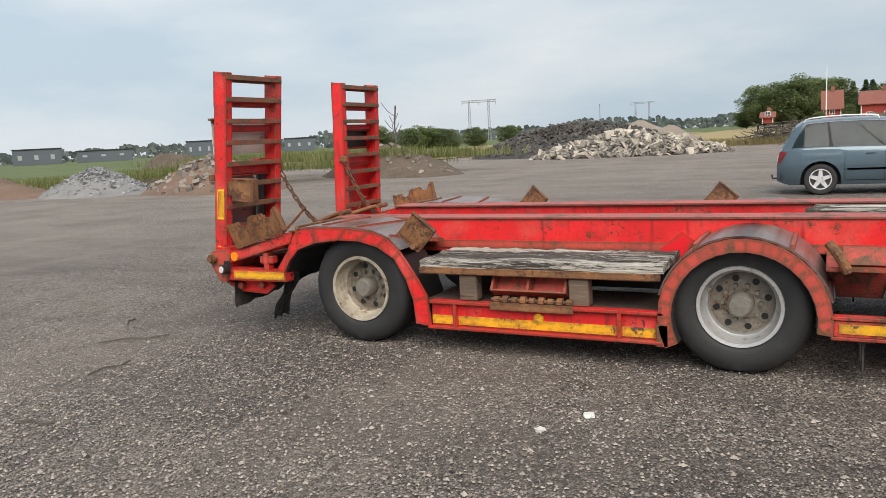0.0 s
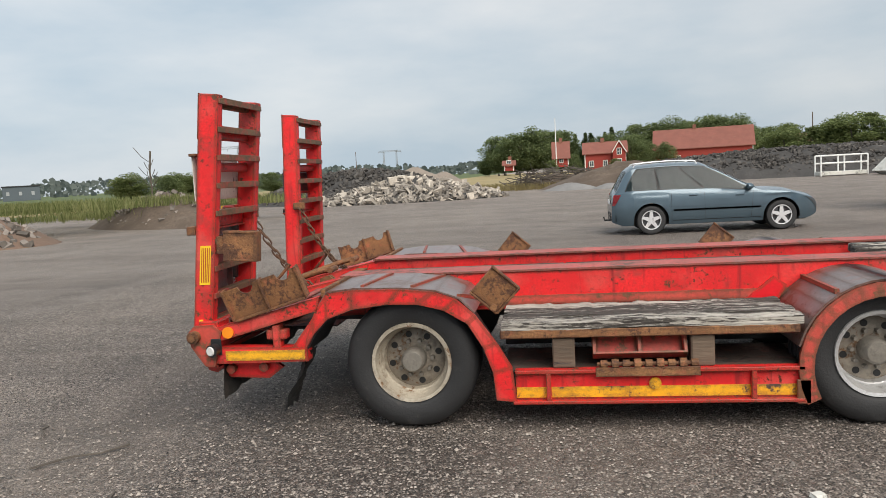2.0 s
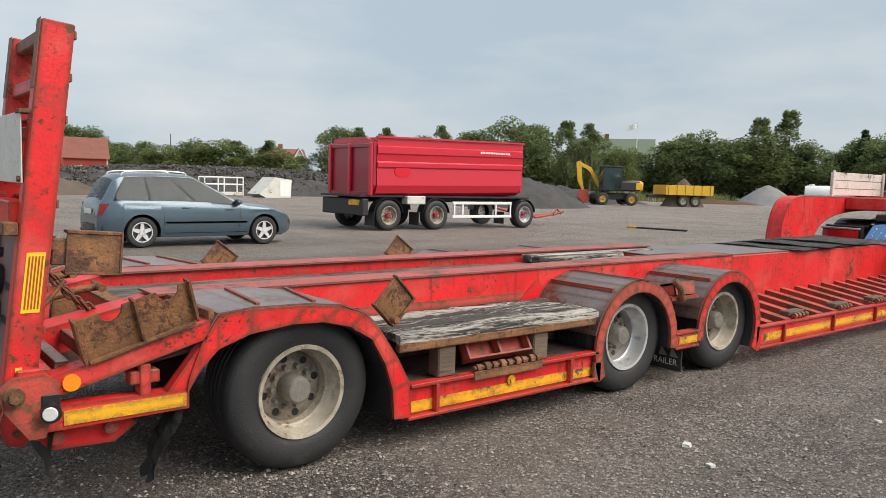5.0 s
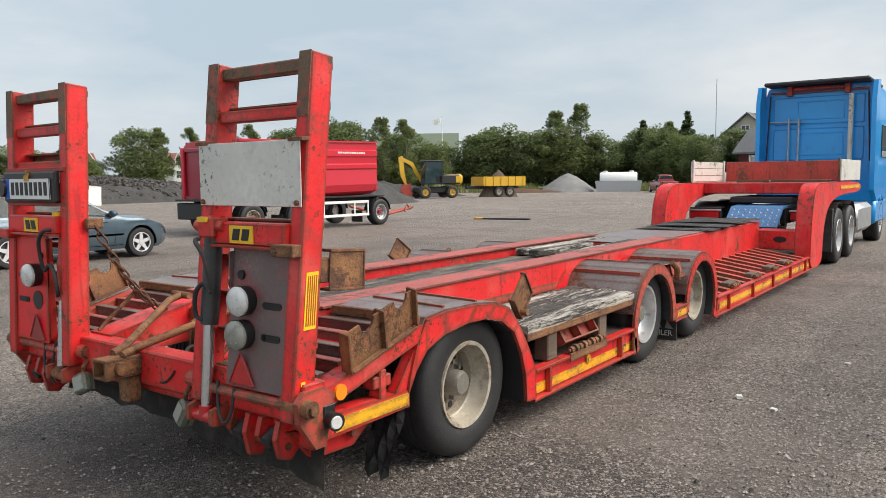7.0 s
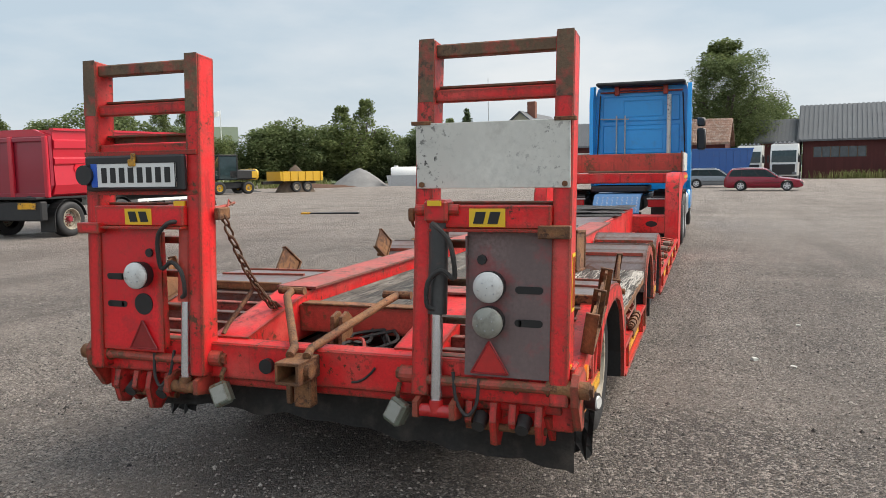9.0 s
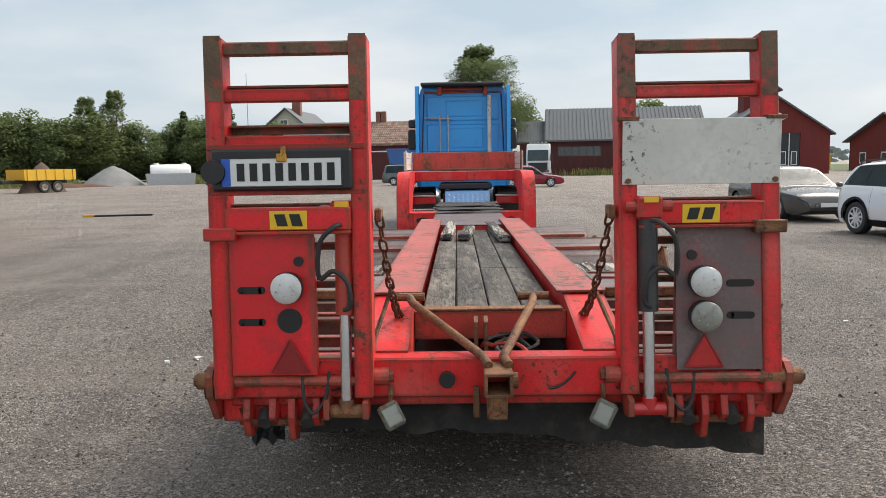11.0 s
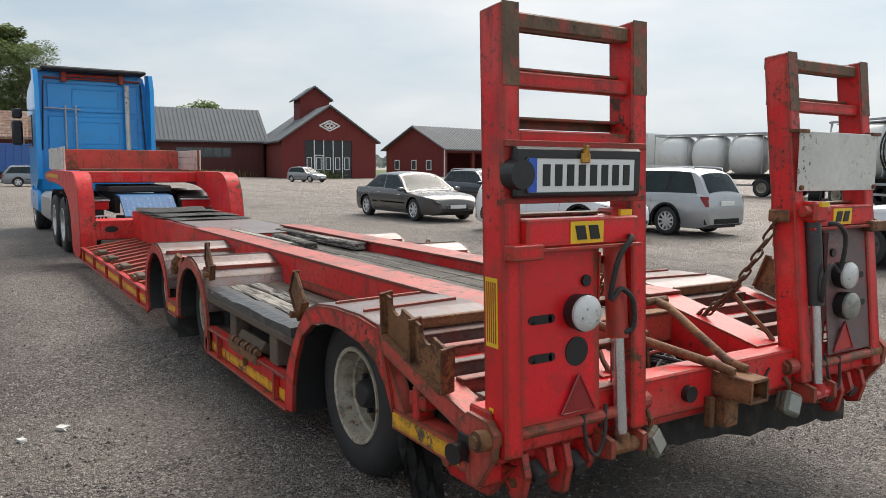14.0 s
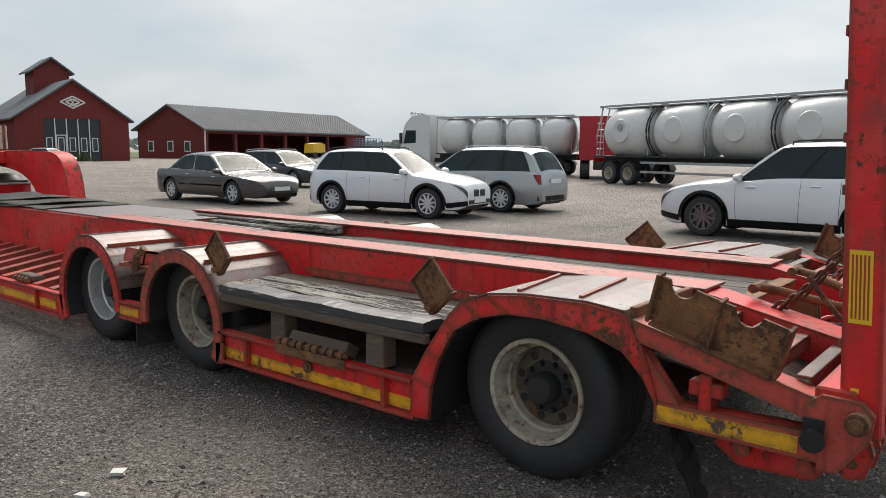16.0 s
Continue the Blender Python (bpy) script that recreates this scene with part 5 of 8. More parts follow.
def car(name, label, m, body, L=4.5, W=1.8, H=1.5, wb=2.7, fo=.9, R=.315, belt=.92, hood=.86, hood_end=.70, ws=(.82, 1.55), rr_=(.0, .15), kind="estate",
        rim=None, spokes=5, rails=False, cladding=False, group="parked cars", tow=False, kidney=False, chrome=False):
    """A parked car. Local x runs forward from the rear axle. ws: windscreen base and top, measured back from just ahead of the front axle; rr_: rear glass base and run."""
    c = thing(name, label, "car" if kind != "pickup" else "pickup truck", m, group)
    x0, x1 = -(L - wb - fo), wb + fo
    w = W / 2
    xf0, xf1 = wb + .25 - ws[0], wb + .25 - ws[1]
    xr0, xr1 = x0 + max(0, rr_[0]) + .10, x0 + max(0, rr_[0]) + rr_[1] + .10
    ar = R + .055
    xm = (xr1 + xf1) / 2
    tail = [(x0, belt - .30), (x0 + .02, belt - .14), (x0 + .05, belt - .02)]
    if xr0 > x0 + .3:
        tail += [(x0 + .14, belt + .015), (xr0, belt + .03)]
    else:
        tail += [(xr0, belt + .06)]
    top = curve(tail + [(xr1 - .04, H - .10), (xr1 + .10, H - .035), (xm, H), (xf1 - .10, H - .02), (xf1 + .06, H - .075), (xf0 + .05, hood + .05), (xf0 + .16, hood + .02), (wb + .12, hood - .02), (x1 - .36, hood_end + .05), (x1 - .12, hood_end - .02), (x1 - .03, hood_end - .10), (x1, hood_end - .20)])
    shoulder = curve([(x0, belt - .34), (x0 + .03, belt - .17), (x0 + .10, belt - .06), (x0 + .45, belt - .015), (wb * .5, belt - .04), (xf0, min(belt - .055, hood - .05)), (wb + .12, hood - .11), (x1 - .36, hood_end - .045), (x1 - .12, hood_end - .12), (x1 - .03, hood_end - .19), (x1, hood_end - .26)])

    def plan(x):
        e = 0.0
        if x < x0 + .55:
            e = w * .27 * ((x0 + .55 - x) / .55) ** 2.6
        if x > x1 - .85:
            e = w * .42 * ((x - x1 + .85) / .85) ** 2.3
        return w - e

    def half(x, z):
        """Half width of the lower body."""
        t = .075 * max(0, (.46 - z) / .26) ** 1.6 + .055 * max(0, (z - .58) / .36) ** 1.7 - .010 * max(0, 1 - abs(z - belt + .17) / .05)
        return plan(x) - t

    def edge(x):
        """Half width and height of the roof or bonnet edge."""
        zs, zt = shoulder(x), top(x)
        ze = zs + max(.015, (zt - zs) - .075)
        k = max(0, min(1, (zt - zs - .1) / .3))
        return half(x, zs) - .02 - (.06 * k + .34 * (ze - zs)), ze

    def flank(x, z):
        """Half width at any height up to the roof edge."""
        zs = shoulder(x)
        if z <= zs:
            return half(x, z)
        ye, ze = edge(x)
        a = half(x, zs) - .02
        return a + (ye - a) * min(1, (z - zs) / (ze - zs))

    def over(x, q):
        """Point of the roof, bonnet or glass at length x; q from -1 to 1 across."""
        ye, ze = edge(x)
        return Vector((x, ye * q, ze + (top(x) - ze) * (1 - abs(q) ** 2.6)))
    xs = {x0, x0 + .008, x0 + .02, x0 + .035, x0 + .05, x0 + .075, x0 + .10, x0 + .15, x0 + .2, x1, x1 - .008, x1 - .02, x1 - .04, x1 - .07, x1 - .12, x1 - .18, x1 - .26}
    for cx in (0, wb):
        for k in range(17):
            xs.add(round(cx - ar * math.cos(math.pi * k / 16), 4))
        xs |= {cx - ar - .004, cx + ar + .004}
    k = x0 + .26
    while k < x1 - .3:
        if all(abs(k - q) > .025 for q in xs):
            xs.add(k)
        k += .055
    b = nb()
    rings = []
    for x in sorted(xs):
        low = .21 + .10 * max(0, (x - x1 + .3) / .3) ** 2 + .08 * max(0, (x0 + .3 - x) / .3) ** 2
        for cx in (0, wb):
            if abs(x - cx) <= ar + .001:
                low = R + math.sqrt(max(0, ar * ar - (x - cx) ** 2)) - .0
        zs = shoulder(x)
        low = min(low, zs - .03)
        ye, ze = edge(x)
        sec = [(half(x, low + (zs - low) * q), low + (zs - low) * q) for q in (0, .12, .28, .45, .6, .72, .82, .92, 1)]
        sec += [(flank(x, zs + (ze - zs) * q), zs + (ze - zs) * q) for q in (.06, .35, .7, 1)]
        sec += [(p.y, p.z) for p in (over(x, q) for q in (.97, .9, .78, .55, .28, 0))]
        rings.append([b.verts.new((x, -y, z)) for y, z in sec] + [b.verts.new((x, y, z)) for y, z in sec[-2::-1]])
    for r0, r1 in zip(rings, rings[1:]):
        for j in range(len(r0) - 1):
            b.faces.new((r0[j], r1[j], r1[j + 1], r0[j + 1]))
    b.faces.new(rings[0])
    b.faces.new(rings[-1][::-1])
    part("body", b, body, c, "", True)
    part("underbody", box(nb(), x0 + .2, x1 - .25, -w + .26, w - .26, .19, .60), M_INK, c)

    def lerp(a, d, t):
        return a + (d - a) * t
    nw = 3 if kind in ("estate", "suv") else 2
    lo0, lo1 = (xr0 + .15 if kind != "sedan" else xr0 + .28), xf0 - .10
    hi0, hi1 = (xr1 + .17 if kind != "sedan" else xr1 + .10), xf1 - .06
    if xr0 - x0 < .3:
        lo0 = xr0 + .20
    cuts = {3: (0, .27, .63, 1), 2: (0, .47, 1)}[nw]

    def light(sgn, fa, fb, grow, off):
        """Side glass between two fractions of its length."""
        def f(u, v):
            fr = lerp(fa, fb, u)
            xl, xh = lerp(lo0, lo1, fr), lerp(hi0, hi1, fr)
            bow = (.10 * (fr > .999) * v * (1 - v)) - (.10 * (fr < .001) * v * (1 - v))
            x = lerp(xl, xh, v) + bow + (grow if u > .5 else -grow) * abs(2 * u - 1)
            z = lerp(shoulder(xl) + .035 - grow, edge(xh)[1] - .03 + grow, v)
            return Vector((x, sgn * (flank(x, z) + off), z))
        return f
    for sgn in (-1, 1):
        patch("window_surround", M_CHROME if chrome else M_PLASTIC, c, light(sgn, 0, 1, .022, .003), 24, 6, .004)
        for i in range(nw):
            patch("side_window", M_GLASS, c, light(sgn, cuts[i] + (.012 if i else 0), cuts[i + 1] - (.012 if i < nw - 1 else 0), 0, .007), 10, 6, .004)
        # shut lines of the doors, handles, mirror, sill
        for i in range(1, nw + 1):
            x = lerp(lo0, lo1, cuts[i]) + (.03 if i == nw else 0)
            if i == 1 and nw == 3:
                x = max(x, ar + .06)
            patch("door_gap", M_INK, c, lambda u, v, x=x: Vector((x + .007 * (u - .5) + (-.05 if i == nw else 0) * (1 - v), sgn * (flank(x, lerp(.30, shoulder(x), v)) + .002), lerp(.30, shoulder(x), v))), 1, 10, .003)
            if i > (1 if nw == 3 else 0):
                xh = x - .36 if i == nw else x - .32
                hz = shoulder(xh) - .105
                bb = box(nb(), xh, xh + .17, sgn * (half(xh, hz) - .004), sgn * (half(xh, hz) + .026), hz - .012, hz + .014, .008)
                part("door_handle", bb, M_CHROME if chrome else body, c)
        patch("sill_gap", M_INK, c, lambda u, v: Vector((lerp(ar + .09, wb - ar - .05, u), sgn * (half(1, lerp(.285, .297, v)) + .002), lerp(.285, .297, v))), 2, 1, .003)
        mx = lerp(xf0, xf1, .10) - .06
        mz = shoulder(mx) + .085
        bb = nb()
        lathe(bb, [(.001, -.08), (.055, -.07), (.085, -.02), (.088, .03), (.07, .05), (.001, .055)], Matrix.Translation((mx, sgn * (flank(mx, mz) + .13), mz)) @ Matrix.Rotation(radians(90), 4, "Z") @ Matrix.Diagonal((1.35, 1, .8, 1)), 16)
        rod(bb, (mx, sgn * (flank(mx, mz) - .01), mz - .05), (mx, sgn * (flank(mx, mz) + .10), mz - .02), .022, seg=8)
        part("door_mirror", bb, body, c, "", True)
        if cladding:
            patch("sill", M_PLASTIC, c, lambda u, v: Vector((lerp(ar + .02, wb - ar - .02, u), sgn * (half(1, lerp(.20, .34, v)) + .010), lerp(.20, .34, v))), 4, 4, .02)
        else:
            patch("rubbing_strip", body if chrome else M_PLASTIC, c, lambda u, v: Vector((lerp(ar + .10, wb - ar - .06, u), sgn * (half(1, lerp(.495, .53, v)) + .008), lerp(.495, .53, v))), 6, 1, .012)
        for cx in (0, wb):
            bb = sheet(nb(), arc(cx, R, ar - .003, -8, 188, 14), "y", sgn * (w - .34), sgn * (w - .06), .01)
            part("arch_liner", bb, M_INK, c)
            if cladding:
                def flare(u, v, cx=cx):
                    a, rr = math.pi * (1.06 * u - .03), ar - .004 + .055 * v
                    x, z = cx + rr * math.cos(a), max(.20, R + rr * math.sin(a))
                    return Vector((x, sgn * (half(x, z) + .012), z))
                patch("arch_cladding", M_PLASTIC, c, flare, 18, 2, .02)
            car_wheel(c, cx, sgn * (w - .035), R, sgn, rim or M_ALLOY, spokes)
        # lamps wrap round the corners
        patch("headlamp", M_HEAD, c, lambda u, v: (lambda x, z: Vector((x + .004, sgn * (half(x, z) + .006), z)))(lerp(x1 - .36 + .12 * (1 - v), x1 - .006, u), lerp(shoulder(lerp(x1 - .36, x1 - .006, u)) - .05 - .10 * u, shoulder(lerp(x1 - .36, x1 - .006, u)) - .005, v)), 12, 4, .008)
        if kind == "sedan":
            za, zb, run = belt - .26, belt - .12, .22
        else:
            za, zb, run = belt - .30, belt - .02, .20
        patch("tail_lamp", M_TAIL, c, lambda u, v: (lambda x, z: Vector((x - .004, sgn * (flank(x, z) + .006), z)))(lerp(x0 + .012 + .04 * v, x0 + run * (.35 + .65 * v), u), lerp(za, min(zb, shoulder(x0 + .09)), v)), 6, 6, .010)
        if rails:
            rx0, rx1 = xr1 + .10, xf1 - .16
            pts = [Vector((x, sgn * (edge(x)[0] - .05), top(x) - .03 + h)) for x, h in ((rx0, -.01), (rx0 + .09, .055), (lerp(rx0, rx1, .5), .06), (rx1 - .09, .055), (rx1, -.01))]
            part("roof_rail", tube(nb(), eased(pts, 3), .015, 6), M_PLASTIC if kind != "estate" else M_ALLOY, c, "", True)
    patch("windscreen", M_GLASSLT, c, lambda u, v: over(lerp(xf0 + .02, xf1 + .085, v), (2 * u - 1) * .90) + Vector((.004, 0, .005)), 12, 8, .004)
    if xr0 > x0 + .3:
        patch("rear_window", M_GLASS, c, lambda u, v: over(lerp(xr0 + .04, xr1 - .06, v), (2 * u - 1) * .88) + Vector((-.003, 0, .005)), 10, 6, .004)
    else:
        patch("rear_window", M_GLASS, c, lambda u, v: over(lerp(xr0 - .005, xr1 - .07, v), (2 * u - 1) * .86) + Vector((-.006, 0, .003)), 10, 6, .004)
    # nose and tail
    nz = hood_end - .26
    ny = half(x1, nz)
    if kidney:
        for sgn in (-1, 1):
            part("grille", box(nb(), x1 - .08, x1 + .014, sgn * .015, sgn * .27, nz - .10, nz + .085, .03), M_PLASTIC, c)
    else:
        part("grille", box(nb(), x1 - .06, x1 + .012, -ny * .72, ny * .72, nz - .075, nz + .035, .02), M_PLASTIC, c)
        if chrome:
            for k in range(5):
                part("grille_bar", box(nb(), x1 + .004, x1 + .016, -ny * .68, ny * .68, nz - .065 + .022 * k, nz - .057 + .022 * k), M_CHROME, c)
    part("lower_intake", box(nb(), x1 - .06, x1 + .008, -ny * .95, ny * .95, .32, .43 if cladding else .39, .015), M_PLASTIC, c)
    if cladding:
        for sgn in (-1, 1):
            patch("front_bumper_trim", M_PLASTIC, c, lambda u, v: (lambda x, z: Vector((x + .003, sgn * (half(x, z) + .008), z)))(lerp(wb + ar + .03, x1 - .004, u), lerp(.25 + .05 * u, .36 + .05 * u, v)), 8, 3, .012)
    for xx, zz in ((x1 + .018, nz - .225 if nz > .55 else .39), (x0 - .012, belt - .28 if kind != "sedan" else .50)):
        part("number_plate", box(nb(), xx - .006, xx + .006, -.26, .26, zz, zz + .105, .002), M_PLATEW, c)
    patch("rear_bumper_trim", M_PLASTIC if cladding else body, c, lambda u, v: (lambda q: Vector((x0 - .02 + .10 * abs(q) ** 4, q * (half(x0 + .1, .5) - .01), lerp(.30, .42 if cladding else .47, v))))(2 * u - 1), 14, 2, .03)
    if tow:
        part("tow_hook", tube(nb(), [(x0 + .1, 0, .30), (x0 - .12, 0, .30), (x0 - .14, 0, .38)], .022, 6), M_PLASTIC, c)
    return c


car("estate_car", "blue-grey estate car with silver five-spoke rims", pose(-.17, 17.94, 0), paint("blue_grey_paint", (.085, .125, .155), .22, .35), 4.30, 1.76, 1.54, 2.68, .80, .315, .95, .90, .74, (.75, 1.75), (-.02, .30), "estate", M_ALLOY, 5, True, tow=True)
car("saloon_car", "dark grey saloon car with bright grille", pose(15.42, -3.33, 0, 0, 0, 180), paint("dark_grey_paint", (.105, .098, .092), .25, .4), 5.0, 1.9, 1.43, 3.0, .98, .325, .92, .86, .72, (.70, 1.50), (.62, .62), "sedan", M_ALLOY, 7, chrome=True)
car("estate_car", "dark blue-grey estate parked behind other cars", pose(21.4, -10.5, 0, 0, 0, 180), paint("slate_paint", (.05, .06, .072), .25, .3), 4.8, 1.85, 1.48, 2.9, .85, .33, .93, .88, .74, (.75, 1.6), (0, .4), "estate", M_ALLOY, 7, True)
car("suv_car", "white compact SUV with black lower trim", pose(8.56, -3.24, 0, 0, 0, 188), paint("white_car_paint", (.74, .75, .76), .22, 0, .05), 4.38, 1.8, 1.55, 2.68, .84, .345, 1.02, .98, .84, (.72, 1.50), (.0, .34), "suv", M_ALLOY, 10, True, True, kidney=True)
car("estate_car", "silver estate car with red tail lamps", pose(5.72, -6.28, 0, 0, 0, 3), paint("silver_paint", (.36, .37, .38), .28, .5), 4.77, 1.82, 1.60, 2.74, .98, .34, 1.0, .95, .80, (.72, 1.55), (.0, .34), "estate", M_ALLOY, 10, True, True)
car("suv_car", "white SUV with black wheel arch trim", pose(-2.72, -4.45, 0, 0, 0, 0), paint("white_suv_paint", (.72, .73, .75), .22, 0, .05), 4.6, 1.85, 1.69, 2.69, .93, .36, 1.08, 1.02, .86, (.72, 1.45), (.0, .34), "suv", M_ALLOYDK, 10, True, True)
car("estate_car", "dark red estate car with silver rims", pose(46.1, 2.2, 0, 0, 0, -97), paint("dark_red_paint", (.25, .012, .03), .25, .1), 4.71, 1.8, 1.47, 2.75, .92, .32, .92, .86, .72, (.72, 1.5), (0, .30), "estate", M_ALLOY, 5, True, group="far parked cars")
car("estate_car", "silver-grey estate parked beyond the red one", pose(54.4, 5.1, 0, 0, 0, -95), paint("grey_car_paint", (.22, .24, .26), .25, .4), 4.7, 1.8, 1.47, 2.8, .88, .32, .92, .86, .72, (.72, 1.5), (0, .4), "estate", M_ALLOY, 5, True, group="far parked cars")
car("people_carrier", "dark grey people carrier by the garage", pose(56.0, 11.3, 0, 0, 0, -92), paint("graphite_paint", (.10, .105, .105), .25, .4), 4.85, 1.9, 1.72, 2.92, .95, .33, 1.0, .96, .80, (.50, 1.5), (0, .2), "suv", M_ALLOY, 5, True, group="far parked cars")
car("estate_car", "silver hatchback parked before the long barn", pose(64, -19.5, 0, 0, 0, -160), paint("pale_silver_paint", (.30, .31, .32), .25, .4), 4.3, 1.76, 1.5, 2.6, .85, .31, .95, .9, .75, (.72, 1.5), (0, .3), "estate", M_ALLOY, 5, group="far parked cars")

# pickup
pk = car("pickup_truck", "dark red pickup with black cargo cover", pose(67.5, 29.2, 0, 0, 0, 35), paint("pickup_red", (.22, .018, .02), .3), 5.25, 1.95, 1.82, 3.1, .9, .37, 1.12, 1.08, .9, (.75, 1.5), (1.3, .2), "pickup", M_ALLOY, 5, group="far parked cars")


# ---- blue tractor unit ----
def blue_truck():
    t = thing("tractor_truck", "blue three-axle tractor truck coupled to the trailer", "truck", pose(0, 5.9, 0))
    M_BLUE = paint("truck_blue", (.004, .30, .74), .3, .05, .2)
    b = nb()
    prism(b, [(-1.24, .95), (1.24, .95), (1.24, 3.30), (1.12, 3.72), (.95, 3.80), (-.95, 3.80), (-1.12, 3.72), (-1.24, 3.30)], "x", 13.25, 15.35)
    bmesh.ops.bevel(b, geom=[e for e in b.edges], offset=.05, segments=2, affect="EDGES")
    cab = part("cab", b, M_BLUE, t, "", True)
    # pressed panels on the rear wall
    for z0, z1 in ((1.95, 2.70), (2.80, 3.45)):
        b = nb()
        box(b, 13.225, 13.25, -.98, .98, z0, z1, .02)
        wall = part("rear_panel", b, M_BLUE, cab, "", True)
        b = nb()
        for y0, y1, za, zb in ((-.55, .45, z0 + .12, z1 - .12),):
            ring = [(y0, za), (y1, za), (y1, zb), (y0, zb), (y0, za)]
            for p, q in zip(ring, ring[1:]):
                rod(b, (13.225, *p), (13.225, *q), .014, seg=6)
        part("panel_bead", b, M_BLUE, wall)
    # side fairings and roof edge
    for s in (-1, 1):
        b = nb()
        prism(b, [(12.75, 1.25), (13.28, 1.0), (13.28, 3.75), (12.85, 3.70), (12.70, 3.3)], "y", s * 1.18, s * 1.275)
        part("side_fairing", b, M_BLUE, t, "blue side wind deflector", True)
        b = nb()
        tube(b, sag((13.15, s * 1.05, 3.5), (13.15, s * 1.12, 1.9), -.0, 10), .018, 6)
        part("air_line", b, M_RUBBER, t)
        # mirrors
        b = nb()
        box(b, 14.95, 15.10, s * 1.38, s * 1.62, 2.05, 2.65, .04)
        box(b, 14.95, 15.10, s * 1.38, s * 1.60, 2.70, 2.95, .04)
        tube(b, [(15.0, s * 1.2, 2.9), (15.05, s * 1.45, 2.95)], .02, 6)
        part("mirror", b, M_PLASTIC, t, "", True)
        # side skirt, steps, tank
        b = nb()
        box(b, 13.3, 15.3, s * 1.05, s * 1.26, .45, 1.0, .06)
        part("cab_skirt", b, M_BLUE, t, "", True)
        b = nb()
        box(b, 10.75, 12.9, s * .62, s * 1.24, .36, .98, .10)
        part("fuel_tank", b, M_STEEL, t, "aluminium fuel tank", True)
        for x in (8.55, 9.92):
            heavy_wheel(t, x, s * 1.235, .50, .505, .56, s, M_RIMSILVER, .29, .12, seg=28)
        heavy_wheel(t, 14.3, s * 1.235, .50, .505, .31, s, M_RIMSILVER, .29, .02, seg=28)
        b = sheet(nb(), arc(8.55, .5, .60, 178, 62, 10), "y", s * .68, s * 1.25, .012)
        part("mudguard", b, M_PLASTIC, t, "", True)
        b = sheet(nb(), arc(9.92, .5, .60, 118, 5, 10), "y", s * .68, s * 1.25, .012)
        part("mudguard", b, M_PLASTIC, t, "", True)
        b = sheet(nb(), arc(14.3, .5, .60, 178, 5, 10), "y", s * .90, s * 1.26, .014)
        part("mudguard", b, M_BLUE, t, "", True)
        b = nb()
        box(b, 7.62, 7.70, s * .62, s * 1.16, .80, .95, .012)
        lam = part("rear_lamp", b, M_TAIL, t, "red rear lamp cluster")
        b = box(nb(), 7.60, 7.72, s * .60, s * 1.18, .95, .975, .003)
        part("lamp_shelf", b, M_STEEL, lam)
    b = nb()
    box(b, 12.75, 15.0, -1.12, 1.12, 3.70, 3.79, .03)
    part("roof_edge", b, M_BLACK, t)
    b = nb()
    for y in (-.62, .62):
        box(b, 13.10, 13.24, y - .06, y + .06, 3.48, 3.72, .01)
    rod(b, (13.15, -1.05, 3.56), (13.15, 1.05, 3.56), .022, seg=8)
    rod(b, (13.15, -.55, 3.64), (13.15, .55, 3.64), .04, seg=8)
    part("roof_bracket", b, M_REDRUST, t)
    b = nb()
    rod(b, (13.12, .40, 1.9), (13.12, .40, 2.95), .022, seg=8)
    rod(b, (13.12, .62, 1.9), (13.12, .62, 2.95), .022, seg=8)
    rod(b, (13.12, .30, 2.85), (13.12, 1.05, 2.87), .018, seg=8)
    part("grab_rail", b, M_STEEL, t, "", True)
    b = rod(nb(), (13.05, -.72, 1.5), (13.05, -.72, 3.45), .055, seg=12)
    part("exhaust_pipe", b, M_WHITEPLATE, t, "pale heat-stained pipe", True)
    # chassis, mudguard top plate, plate
    b = nb()
    for y in (-.43, .43):
        box(b, 7.9, 15.2, y - .04, y + .04, .72, .98, .004)
    box(b, 7.6, 7.7, -.5, .5, .60, .70, .01)
    part("chassis", b, M_BLACK, t)
    b = box(nb(), 8.1, 9.6, -.55, .55, 1.08, 1.20, .02)
    part("fifth_wheel", b, M_BLACK, t)
    b = nb()
    prism(b, [(7.25, .70), (7.72, 1.03), (8.3, 1.06), (8.3, 1.02), (7.74, .99), (7.28, .67)], "y", -.48, .42)
    ch = part("tread_plate", b, surf("blue_chequer_plate", (.06, .18, .38), .6, .0, 30, .25, 120, .4, dirt=.15), t, "blue chequered tread plate")
    for i in range(9):
        for j in range(6):
            x = 7.30 + .07 * j
            part("tread_stud", box(nb(), -.022, .022, -.008, .008, 0, .006, 0, pose(x, -.42 + .095 * i, .735 + (x - 7.30) * .70, 0, -35, 45 if (i + j) % 2 else -45)), M_STEEL, ch)
    b = box(nb(), 7.54, 7.56, .62, 1.14, .60, .71, .002)
    pl = part("number_plate", b, M_PLATEW, t, "white plate with dark bars")
    part("plate_bar", bars(nb(), 7.536, .66, 1.10, .62, .07, 8, d=.003), M_INK, pl)
    for s in (-1, 1):
        b = nb()
        box(b, 7.9, 8.0, s * .66, s * 1.24, .25, 1.0, .006)
        part("spray_flap", b, M_RUBBER, t)
    # windscreen and grille so that the front is closed
    b = box(nb(), 15.35, 15.38, -1.1, 1.1, 2.0, 2.9, .02)
    part("windscreen", b, M_GLASS, t)
    b = box(nb(), 15.35, 15.42, -1.1, 1.1, .55, 1.8, .03)
    part("grille", b, M_PLASTIC, t)
